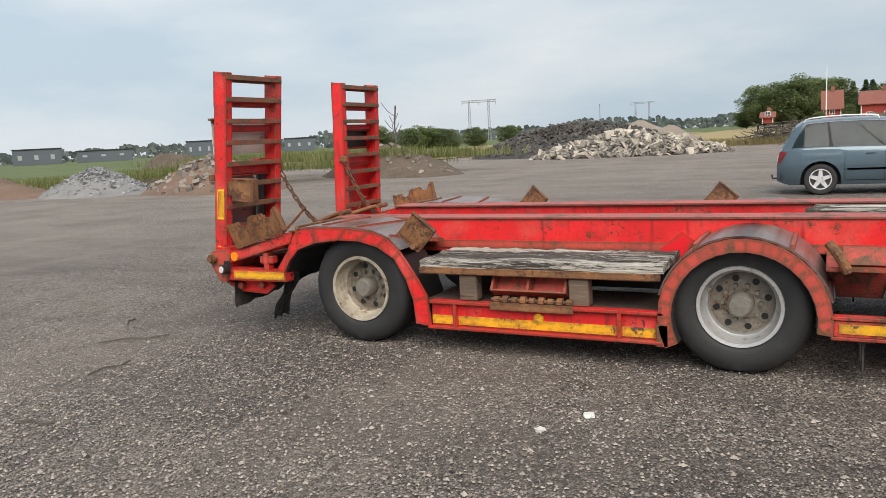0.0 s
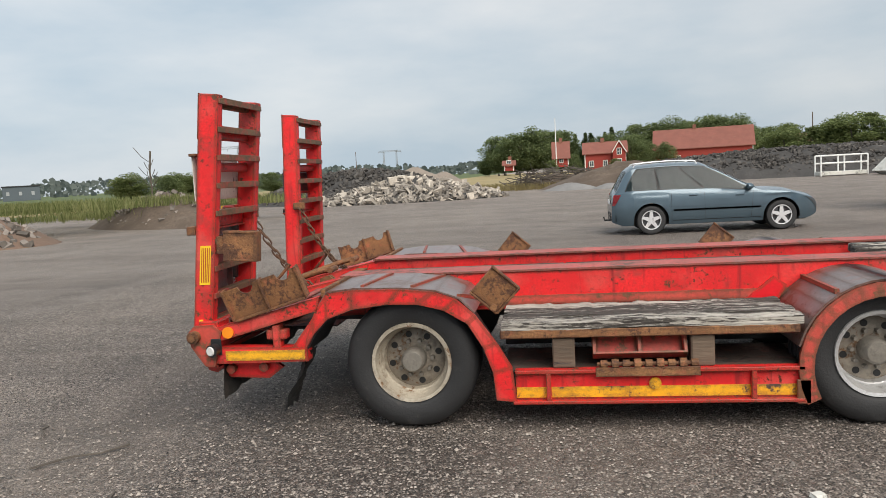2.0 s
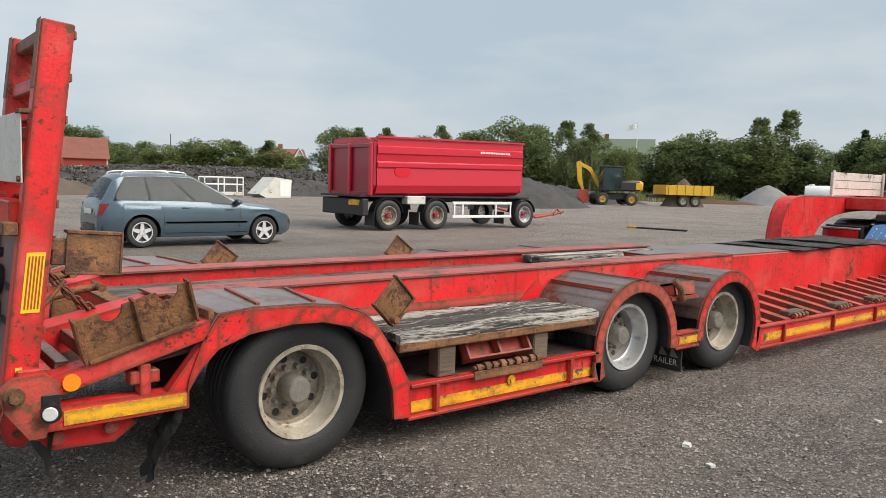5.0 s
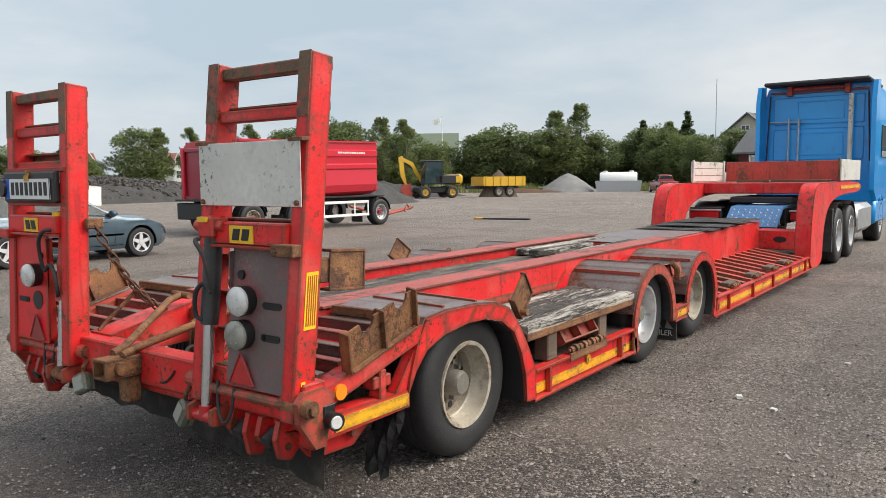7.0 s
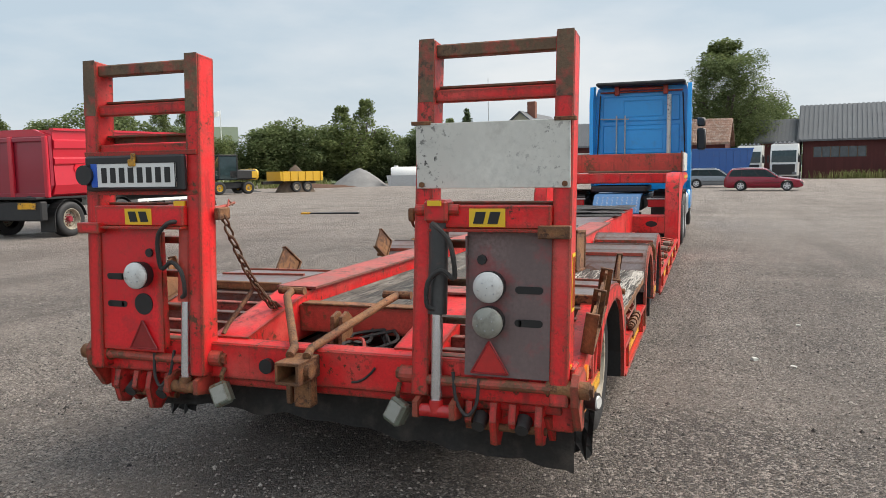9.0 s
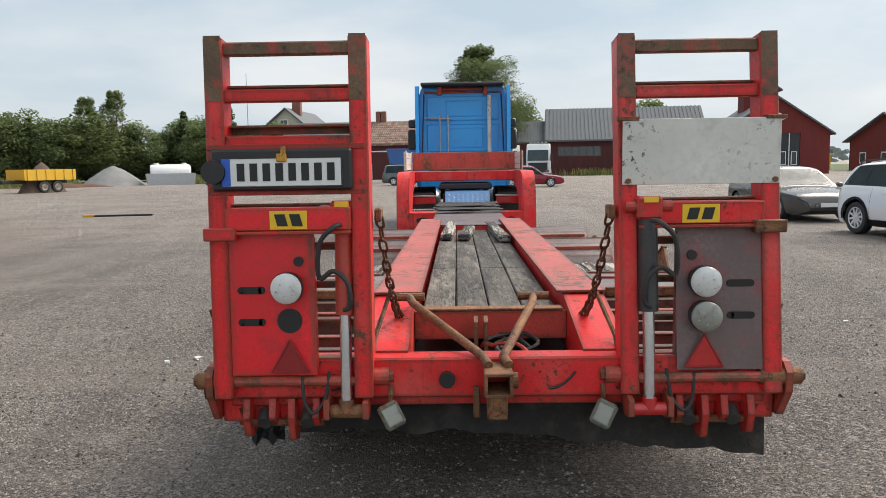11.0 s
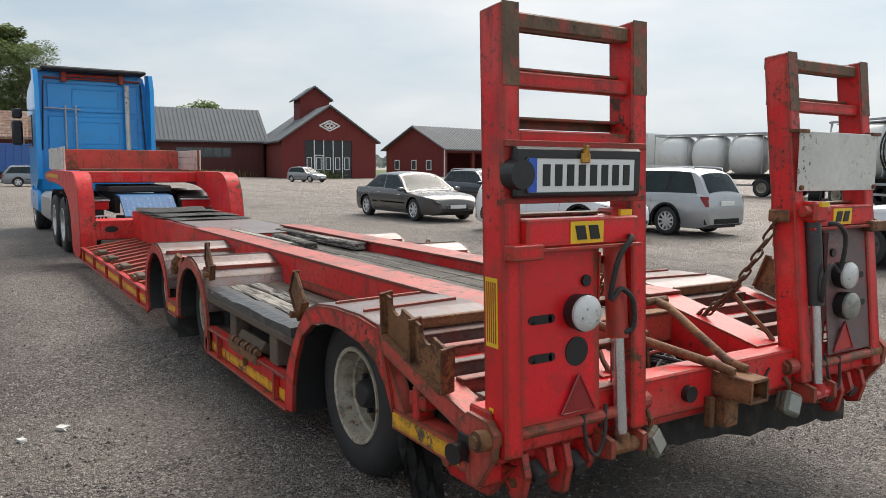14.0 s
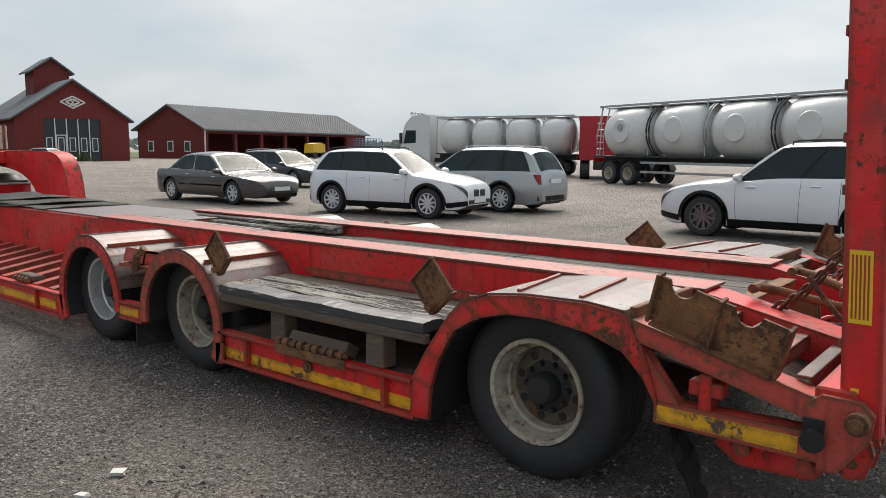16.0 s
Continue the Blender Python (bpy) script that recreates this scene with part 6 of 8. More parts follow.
    for s in (-1, 1):
        b = box(nb(), 14.0, 15.1, s * 1.235, s * 1.262, 2.0, 2.75, .02)
        part("side_window", b, M_GLASS, t)
    return t


blue_truck()


# ---- red tipper trailer ----
def tipper():
    t = thing("tipper_trailer", "bright red ribbed tipper trailer on black chassis", "trailer", pose(0, 20.9, 0))
    MR = paint("tipper_red", (.52, .012, .03), .32, 0, .15)
    MRD = paint("tipper_dark_red", (.28, .012, .03), .4, 0, .2)
    y0, y1 = -.95, 1.5
    b = nb()
    prof = [(y0 + .25, 1.10), (y0 + .05, 1.22), (y0 - .03, 1.45), (y0, 1.95), (y0 - .05, 2.0), (y0 - .05, 2.12), (y0, 2.16), (y0 - .02, 2.36), (y0 - .06, 2.40), (y0 - .06, 2.58), (y0 - .01, 2.62), (y0 - .01, 2.86)]
    full = prof + [(-p[0] + y0 + y1, p[1]) for p in prof[::-1]]
    a = [b.verts.new((7.42, p[0], p[1] - .10)) for p in full]
    c = [b.verts.new((13.35, p[0], p[1])) for p in full]
    for i in range(len(full) - 1):
        b.faces.new((a[i], a[i + 1], c[i + 1], c[i]))
    b.faces.new((a[0], c[0], c[-1], a[-1]))
    b.faces.new(a)
    b.faces.new(c[::-1])
    part("tub", b, MR, t, "glossy red tipper tub", False)
    b = prism(nb(), [(y0 + .2, 1.02), (y1 - .2, 1.02), (y1, 1.35), (y1, 2.60), (y0, 2.60), (y0, 1.35)], "x", 7.30, 7.40)
    tg = part("tailgate", b, MRD, t, "dull dark red tailgate")
    for y in (y0 + .07, .28, y1 - .07):
        part("tailgate_post", box(nb(), 7.20, 7.30, y - .07, y + .07, 1.04, 2.60, .02), MR, tg)
    for z in (1.10, 2.52):
        part("tailgate_rail", box(nb(), 7.23, 7.30, y0 + .14, y1 - .14, z - .06, z + .06, .02), MRD, tg)
    b = nb()
    prism(b, [(y0, 2.60), (y0 + .5, 2.78), (y1 - .5, 2.78), (y1, 2.60)], "x", 7.32, 7.42)
    part("tailgate_top", b, MR, tg)
    b = box(nb(), 13.30, 13.42, y0, y1, 1.2, 2.85, .02)
    part("front_wall", b, MR, t)
    for z in (2.85,):
        b = nb()
        prism(b, [(7.4, z - .11), (13.4, z), (13.4, z + .05), (7.4, z - .05)], "y", y0 - .07, y0 + .05)
        part("top_rail", b, MR, t)
    b = nb()
    rod(b, (8.35, y0 - .01, 1.78), (8.35, y0 - .028, 1.78), .30, seg=28)
    for v in b.verts:
        v.co.z = 1.78 + (v.co.z - 1.78) * .62
    part("oval_mark", b, paint("oval_red", (.62, .005, .02)), t)
    b = nb()
    bars(b, y0 - .064, 11.4, 12.75, 2.46, .06, 12, "y")
    part("lettering_bar", b, M_WHITE, t)
    b = bars(nb(), y0 - .012, 8.0, 8.35, 2.25, .05, 4, "y")
    part("lettering_bar", b, M_WHITE, t)
    b = nb()
    box(b, 7.2, 13.9, -.35, -.2, .85, 1.08, .01)
    box(b, 7.2, 13.9, .75, .9, .85, 1.08, .01)
    box(b, 6.9, 13.9, y0 + .1, y1 - .1, 1.0, 1.06, .01)
    part("chassis", b, M_BLACK, t)
    for x in (7.9, 9.72, 13.6):
        for yy, s in ((y0 + .02, -1), (y1 - .02, 1)):
            heavy_wheel(t, x, yy, .46, .46, .30, s, M_RIMDIRT if x < 13 else M_RIMSILVER, .27, .13, hubmat=MRD, seg=28)
            b = sheet(nb(), arc(x, .46, .54, 172, 8, 12), "y", yy, yy - s * .32, .014)
            part("mudguard", b, M_PLASTIC, t, "", True)
    b = nb()
    for z in (.36, .80):
        box(b, 10.35, 12.95, y0 - .02, y0 + .02, z, z + .09, .01)
    for x in (10.4, 10.75, 12.2, 12.87):
        box(b, x, x + .06, y0 - .015, y0 + .015, .40, .85, .004)
    part("side_guard", b, M_WHITE, t, "white side guard rail")
    b = box(nb(), 8.55, 9.25, y0 - .02, y0 + .3, .80, 1.05, .02)
    part("tool_locker", b, M_WHITEPLATE, t, "cream locker box")
    for x in (7.35, 9.0, 12.6):
        b = box(nb(), x, x + .02, y0, y0 + .5, .15, .55, .004)
        part("spray_flap", b, M_RUBBER, t)
    b = box(nb(), 6.95, 6.98, y0 + .2, y0 + .8, .75, .92, .004)
    part("rear_marker", b, M_YEL, t, "yellow rear marker plate")
    b = nb()
    box(b, 6.98, 7.2, y0 + .05, y1 - .05, .45, .95, .03)
    part("rear_bumper", b, M_BLACK, t)
    b = nb()
    for y in (-.3, .85):
        tube(b, [(13.9, y, .62), (15.2, .28 + (y - .28) * .35, .30), (16.5, .28, .42), (16.9, .28, .50)], .05, 8)
    tube(b, [(16.2, .1, .35), (16.5, .25, .62), (16.8, .3, .40)], .03, 6)
    part("drawbar", b, M_REDRUST, t, "rusty A-frame drawbar")
    return t


tipper()


# ---- wheeled excavator and yellow wagon ----
def excavator():
    t = thing("excavator", "yellow and black wheeled excavator with folded boom", "excavator", pose(44.2, 40.6, 0, 0, 0, 148))
    MY = paint("plant_yellow", (.62, .36, .02), .4)
    b = box(nb(), -1.5, 1.6, -.75, .75, .45, .95, .06)
    part("undercarriage", b, M_BLACK, t)
    for x in (-1.15, 1.25):
        for s in (-1, 1):
            heavy_wheel(t, x, s * 1.15, .5, .5, .42, s, MY, .26, .06, seg=24)
    b = box(nb(), -1.9, .5, -1.2, 1.2, 1.15, 1.95, .12)
    part("engine_housing", b, M_BLACK, t, "", True)
    b = box(nb(), -2.1, -1.25, -1.22, 1.22, 1.1, 2.0, .2)
    part("counterweight", b, MY, t, "yellow rounded counterweight", True)
    b = box(nb(), -.25, 1.3, .15, 1.2, 1.15, 3.05, .08)
    part("cab", b, M_GLASS, t, "dark glazed cab")
    b = nb()
    for x in (-.22, 1.25):
        for y in (.17, 1.18):
            box(b, x - .05, x + .05, y - .04, y + .04, 1.2, 3.1, .01)
    box(b, -.3, 1.35, .1, 1.25, 3.0, 3.12, .03)
    part("cab_frame", b, M_PLASTIC, t)
    b = nb()
    prism(b, [(.6, 1.3), (.9, 1.3), (1.9, 3.0), (2.9, 3.45), (2.9, 3.15), (2.1, 2.75), (1.1, 1.2)], "y", -.35, -.10)
    part("boom", b, MY, t, "yellow boom")
    b = nb()
    prism(b, [(2.75, 3.5), (3.1, 3.4), (2.95, 1.9), (2.55, 1.1), (2.4, 1.15), (2.6, 2.0)], "y", -.32, -.12)
    part("dipper_arm", b, MY, t)
    b = prism(nb(), [(2.2, 1.2), (2.75, 1.15), (2.9, .55), (2.5, .12), (2.0, .35)], "y", -.55, .15)
    part("bucket", b, M_REDRUST, t, "muddy steel bucket")
    b = rod(nb(), (1.1, -.22, 1.8), (2.5, -.22, 2.95), .07, seg=10)
    part("boom_cylinder", b, M_BLACK, t)
    w = thing("tipping_wagon", "yellow tipping wagon heaped with soil", "wagon", pose(49.4, 37.6, 0, 0, 0, 153))
    b = nb()
    prism(b, [(-2.0, .95), (2.0, .95), (2.1, 1.0), (2.1, 1.75), (-2.1, 1.75), (-2.1, 1.0)], "y", -1.1, 1.1)
    part("wagon_bed", b, MY, w)
    b = nb()
    for i in range(6):
        for s in (-1, 1):
            box(b, -1.9 + .74 * i, -1.82 + .74 * i, s * 1.1, s * 1.15, .95, 1.75, .005)
    part("bed_rib", b, MY, w)
    for x in (-.6, .5):
        for s in (-1, 1):
            heavy_wheel(w, x, s * 1.0, .45, .45, .35, s, M_RIM, .24, .05, seg=20)
    b = nb()
    box(b, -2, 3.2, -.15, .15, .70, .95, .02)
    part("wagon_frame", b, M_BLACK, w)


excavator()


# ---- white tank trucks ----
def tank_trailer(m, L, n, label, cab=False):
    t = thing("tank_trailer", label, "tank trailer", m, "tank trailers")
    MT = surf("tank_white", (.66, .66, .64), .32, 0, 1.2, .07, 30, .03, dirt=.22, dirtcol=(.45, .43, .40), coat=.2)
    step = L / n
    r = 1.17
    for k in range(n):
        x0 = k * step + .08
        b = nb()
        mm = Matrix.Translation((0, 0, 2.35)) @ Matrix.Rotation(radians(-90), 4, "Z")
        lathe(b, [(.02, x0 - .0), (r * .55, x0 + .05), (r * .85, x0 + .20), (r, x0 + .50), (r * 1.03, x0 + step * .5), (r, x0 + step - .66), (r * .85, x0 + step - .36), (r * .55, x0 + step - .21), (.02, x0 + step - .16)], mm, 36)
        pod = part("tank_pod", b, MT, t, "bulging white tank shell", True)
        b = nb()
        rod(b, (x0 + step * .5 - .08, -r * 1.0, 2.4), (x0 + step * .5 - .08, -r * 1.045, 2.4), .55, .50, 28)
        part("round_panel", b, MT, pod, "", True)
        b = nb()
        for xx in (x0 - .03, x0 + .12) if k else ():
            tube(b, [(xx, r * math.cos(radians(a)) * -1.03, 2.35 + r * math.sin(radians(a)) * 1.03) for a in range(-60, 91, 12)], .035, 6)
        if k:
            part("hose", b, M_RUBBER if k % 2 else M_STEEL, t, "", True)
    b = nb()
    for y in (-.95, .95):
        box(b, -.1, L, y - .04, y + .04, 3.50, 3.60, .01)
        for k in range(n + 1):
            rod(b, (min(L - .05, k * step + .02), y, 3.5), (min(L - .05, k * step + .02), y * 1.08, 1.3), .03, seg=6)
    box(b, -.1, L, -.6, .6, 3.46, 3.50, .0)
    part("catwalk", b, M_STEEL, t, "galvanised top walkway")
    b = nb()
    box(b, -.3, L, -.5, -.38, .95, 1.25, .01)
    box(b, -.3, L, .38, .5, .95, 1.25, .01)
    box(b, -.3, L, -1.1, 1.1, 1.22, 1.30, .01)
    part("chassis", b, M_BLACK, t)
    b = nb()
    for z in (.55, .95):
        box(b, 2.9, L - 3.2, -1.2, -1.14, z, z + .10, .01)
    part("side_guard", b, M_STEEL, t)
    for x in (.9, 2.15) if not cab else (.9, 2.15, L - 1.2):
        for s in (-1, 1):
            heavy_wheel(t, x, s * 1.22, .5, .5, .36, s, M_RIM, .28, .10, seg=24)
            b = sheet(nb(), arc(x, .5, .58, 165, 15, 10), "y", s * 1.22, s * .85, .014)
            part("mudguard", b, M_PLASTIC, t, "", True)
    b = nb()
    tube(b, [(-.2, -1.0, 1.2), (-.25, -1.0, 2.2), (.1, -.95, 3.5)], .03, 6)
    tube(b, [(-.2, -.6, 1.2), (-.25, -.6, 2.2), (.1, -.55, 3.5)], .03, 6)
    for i in range(6):
        rod(b, (-.23, -1.0, 1.3 + .3 * i), (-.23, -.6, 1.3 + .3 * i), .018, seg=6)
    part("ladder", b, M_STEEL, t)
    b = rod(nb(), (step * .5, -r * 1.06, 2.55), (step * .5, -r * 1.075, 2.55), .17, seg=20)
    part("round_mark", b, M_STEEL, t, "grey painted round mark")
    b = box(nb(), -.32, -.28, -1.1, 1.1, 1.0, 1.15, .004)
    part("rear_marker", b, M_REFL, t)
    return t


tank_trailer(pose(11.6, -23.6, 0, 0, 0, 158), 12.6, 4, "white four-pod bulk tank trailer with top walkway")
tank_trailer(pose(17.6, -30.6, 0, 0, 0, 12), 9.0, 4, "white bulk tank with four pods on a truck", True)


def truck_cab(m, label, col, name="truck_cab", blk=False):
    t = thing(name, label, "truck", m, "white trucks")
    MC = paint("cab_" + name + str(len(label)), col, .28)
    b = prism(nb(), [(-1.1, .6), (1.05, .6), (1.1, 1.5), (1.0, 2.3), (.75, 3.15), (.2, 3.7), (-1.1, 3.75)], "y", -1.22, 1.22)
    bmesh.ops.bevel(b, geom=b.edges[:], offset=.06, segments=2, affect="EDGES")
    cab = part("cab", b, MC, t, "", True)
    b = prism(nb(), [(1.02, 1.95), (.93, 2.50), (.72, 3.05), (.78, 3.07), (1.0, 2.52), (1.09, 1.95)], "y", -1.08, 1.08)
    part("windscreen", b, M_GLASS, cab)
    b = box(nb(), 1.06, 1.14, -1.0, 1.0, .75, 1.75, .02)
    part("grille", b, M_PLASTIC, cab)
    for s in (-1, 1):
        b = prism(nb(), [(-.1, 1.95), (.8, 1.90), (.62, 2.75), (-.1, 2.75)], "y", s * 1.205, s * 1.235)
        part("side_window", b, M_GLASS, cab)
        b = box(nb(), .85, 1.0, s * 1.3, s * 1.5, 1.9, 2.6, .04)
        part("mirror", b, M_PLASTIC, cab)
        b = box(nb(), 1.05, 1.15, s * .75, s * 1.15, .75, 1.0, .02)
        part("headlamp", b, M_HEAD, cab)
        heavy_wheel(t, .2, s * 1.2, .5, .5, .3, s, M_RIMSILVER, .29, .04, seg=24)
        heavy_wheel(t, -3.2, s * 1.2, .5, .5, .5, s, M_RIMSILVER, .29, .10, seg=24)
    b = box(nb(), -4.4, -.9, -.45, .45, .7, 1.0, .02)
    part("chassis", b, M_BLACK, t)
    b = nb()
    rod(b, (.35, -1.0, 3.78), (.35, 1.0, 3.78), .03, seg=8)
    for i in range(5):
        rod(b, (.38, -.8 + .4 * i, 3.86), (.48, -.8 + .4 * i, 3.86), .09, seg=12)
    part("light_bar", b, M_STEEL, cab)
    return t


truck_cab(pose(28.0, -28.6, 0, 0, 0, 12), "white truck cab ahead of the tank", (.66, .66, .64))
truck_cab(pose(73.0, -2.6, 0, 0, 0, 170), "white tractor truck with roof lights", (.68, .68, .66))
truck_cab(pose(77.5, .3, 0, 0, 0, 170), "white truck parked by the barn", (.66, .66, .62))


def container(m, L, H, col, label, name="skip_container"):
    t = thing(name, label, "container", m, "")
    mt = paint("container_" + str(int(L * 10)), col, .45, 0, .3)
    b = prism(nb(), [(-L / 2, H), (L / 2, H), (L / 2 - .5, .0), (-L / 2 + .5, .0)], "y", -1.2, 1.2)
    part("tub", b, mt, t)
    b = nb()
    for i in range(int(L / .6)):
        for s in (-1, 1):
            x = -L / 2 + .6 + .6 * i
            box(b, x - .05, x + .05, s * 1.2, s * 1.27, .1, H - .1, .005)
    part("rib", b, mt, t)
    b = nb()
    for s in (-1, 1):
        box(b, -L / 2, L / 2, s * 1.2, s * 1.29, H - .14, H, .01)
    part("top_rail", b, mt, t)
    return t


container(pose(68.5, 6.8, .9, 0, 0, -83), 12.5, 2.4, (.02, .10, .34), "long blue tipper body by the garage")
b = nb()
box(b, -5, 5, -.5, .5, .5, .9, .02)
for x in (-4, -2.7, 3.6):
    for s in (-1, 1):
        rod(b, (x, s * .7, .5), (x, s * 1.2, .5), .5, seg=20)
tagged(part("trailer_chassis", b, M_BLACK, None), "black wheeled chassis under the blue body", "chassis").matrix_world = pose(68.5, 6.8, 0, 0, 0, -83)
container(pose(15.2, -29.2, 1.0, 0, 0, -62), 6.5, 2.3, (.42, .02, .035), "red tipper body between the tank trucks")
b = nb()
box(b, -3, 3, -.5, .5, .5, 1.0, .02)
for x in (-2.2, -.9, 2.2):
    for s in (-1, 1):
        rod(b, (x, s * .7, .5), (x, s * 1.2, .5), .5, seg=20)
tagged(part("trailer_chassis", b, M_BLACK, None), "black wheeled chassis under the red body", "chassis").matrix_world = pose(15.2, -29.2, 0, 0, 0, -62)


# ---- buildings ----
M_BARN = surf("falu_red_boards", (.15, .022, .018), .85, 0, .6, .2, 9, .4, dirt=.2, dirtcol=(.08, .02, .018), stretch=(5, 5, .4))
M_BARNDK = surf("dark_red_boards", (.085, .022, .02), .85, 0, .6, .25, 9, .4, dirt=.25, dirtcol=(.045, .018, .016), stretch=(5, 5, .4))
M_ROOFGREY = surf("grey_sheet_roof", (.12, .127, .135), .75, .0, .4, .15, 6, .1, dirt=.2, dirtcol=(.11, .11, .11))
M_ROOFTILE = surf("old_clay_tiles", (.24, .135, .095), .85, 0, .9, .45, 7, .5, dirt=.5, dirtcol=(.36, .31, .26))
M_ROOFRED = surf("red_roof_tiles", (.21, .075, .055), .8, 0, .6, .2, 5, .3, dirt=.25, dirtcol=(.2, .1, .07))
M_CREAM = surf("cream_render", (.50, .46, .37), .85, 0, .8, .1, 12, .2, dirt=.2, dirtcol=(.35, .32, .26))
M_WHITEWALL = surf("white_boards", (.70, .70, .67), .7, 0, .8, .06, 12, .1, dirt=.15, dirtcol=(.5, .49, .45))
M_DARKDOOR = surf("black_barn_doors", (.025, .028, .032), .6, 0, 2, .2, 12, .2)
M_BRICK = surf("chimney_brick", (.22, .09, .06), .85, 0, 2, .3, 14, .4)
M_PANE = glass_mat("window_glass", (.06, .075, .085))


def wall(x0, x1, z0, z1, y0, t, opens=()):
    """A wall along x with real openings (xa, xb, za, zb)."""
    b = nb()
    xs = sorted({x0, x1, *[o[0] for o in opens], *[o[1] for o in opens]})
    for a, c in zip(xs, xs[1:]):
        cut = sorted((o[2], o[3]) for o in opens if o[0] < (a + c) / 2 < o[1])
        z = z0
        for za, zb in cut:
            if za > z:
                box(b, a, c, y0, y0 + t, z, za)
            z = zb
        if z < z1:
            box(b, a, c, y0, y0 + t, z, z1)
    return b


def window(parent, x, z, w, h, y, mat_=None, side="y", cross=True):
    """Framed window standing 4 cm proud of a wall that faces -y (or -x for side 'x')."""
    m = pose(x, y, z) if side == "y" else pose(y, x, z, 0, 0, -90)
    b = nb()
    for a in (0, w):
        box(b, a - .06, a + .06, -.05, .02, -.06, h + .06, 0, m)
    for a in (0, h):
        box(b, -.06, w + .06, -.05, .02, a - .06, a + .06, 0, m)
    if cross:
        box(b, w / 2 - .03, w / 2 + .03, -.04, .02, 0, h, 0, m)
        box(b, 0, w, -.04, .02, h * .5 - .03, h * .5 + .03, 0, m)
    fr = part("window", b, mat_ or M_WHITEWALL, parent)
    b = box(nb(), 0, w, -.02, .01, 0, h, 0, m)
    part("pane", b, M_PANE, fr)


def roof_ridge_x(t, L, D, eave, ridge, mat_, over=.5, ribs=0, name="roof"):
    """Roof with its ridge along x."""
    b = nb()
    k = (ridge - eave) / (D / 2)
    pts = [(-over, eave - over * k), (D / 2, ridge), (D + over, eave - over * k), (D + over, eave - over * k + .18), (D / 2, ridge + .2), (-over, eave - over * k + .18)]
    prism(b, pts, "x", -over, L + over)
    r = part(name, b, mat_, t)
    if ribs:
        b = nb()
        step = (L + 2 * over) / ribs
        for i in range(ribs):
            x = -over + step * (i + .5)
            prism(b, [(-over - .02, eave - over * k + .18), (-over - .02, eave - over * k + .25), (D / 2, ridge + .27), (D / 2, ridge + .2)], "x", x - step * .28, x + step * .28)
        part("roof_ribs", b, mat_, r, "", kind="stuff")
    return r


def roof_ridge_y(t, W, D, eave, ridge, mat_, over=.5):
    """Roof with its ridge along y, gable to the front."""
    b = nb()
    k = (ridge - eave) / (W / 2)
    prism(b, [(-over, eave - over * k), (W / 2, ridge), (W + over, eave - over * k), (W + over, eave - over * k + .2), (W / 2, ridge + .22), (-over, eave - over * k + .2)], "y", -over, D + over)
    return part("roof", b, mat_, t)


def gable_walls(t, L, D, eave, ridge, mat_, ends=(0, 1)):
    for e in ends:
        x = 0 if e == 0 else L - .2
        b = prism(nb(), [(0, 0), (D, 0), (D, eave), (D / 2, ridge), (0, eave)], "x", x, x + .2)
        part("gable_wall", b, mat_, t)


# garage house with corrugated and tiled roof
g = thing("garage_building", "dark red farm garage, half sheet roof, half tiles", "building", pose(86.4, 27.6, 0, 0, 0, -94.6))
part("front_wall", wall(0, 25, 0, 4.4, 0, .25, ((1.5, 6.4, 0, 3.9),)), M_BARNDK, g)
part("back_wall", box(nb(), 0, 25, 9.75, 10, 0, 4.4), M_BARNDK, g)
gable_walls(g, 25, 10, 4.4, 7.1, M_BARNDK)
b = nb()
prism(b, [(-.5, 4.12), (5, 7.1), (10.5, 4.12), (10.5, 4.3), (5, 7.3), (-.5, 4.3)], "x", -.5, 10.6)
r = part("sheet_roof", b, M_ROOFGREY, g, "grey corrugated roof half")
b = nb()
for i in range(40):
    prism(b, [(-.52, 4.3), (-.52, 4.37), (5, 7.37), (5, 7.3)], "x", -.4 + .275 * i, -.28 + .275 * i)
part("roof_ribs", b, M_ROOFGREY, r, kind="stuff")
b = nb()
prism(b, [(-.5, 4.12), (5, 7.1), (10.5, 4.12), (10.5, 4.32), (5, 7.32), (-.5, 4.32)], "x", 10.6, 25.5)
r = part("tile_roof", b, M_ROOFTILE, g, "weathered clay tile roof half")
b = nb()
for i in range(56):
    x = 10.62 + .266 * i
    for j in range(10):
        y0, z0 = -.52 + .55 * j, 4.32 + .2985 * j
        prism(b, [(y0, z0), (y0, z0 + .10), (y0 + .56, z0 + .36), (y0 + .56, z0 + .30)], "x", x, x + .15)
part("roof_tiles", b, M_ROOFTILE, r, kind="stuff")
b = nb()
for x in (1.35, 6.4):
    box(b, x, x + .18, -.06, .05, 0, 4.0)
box(b, 1.35, 6.58, -.06, .05, 3.75, 3.95)
part("door_frame", b, M_WHITEWALL, g, "white garage door frame")
b = box(nb(), 1.55, 6.35, .1, .2, 2.95, 3.9)
part("rolled_door", b, M_STEEL, g)
b = box(nb(), 7.1, 11.2, -.12, -.02, .1, 2.0)
part("white_panel", b, M_WHITEWALL, g)
b = box(nb(), 7.0, 17, -.06, 0, 3.35, 3.5)
part("white_strip", b, M_WHITEWALL, g)
b = nb()
for x in (10.9, 11.6):
    box(b, x, x + .6, 4.7, 5.3, 7.0, 8.6, .02)
part("chimney", b, M_BRICK, g)

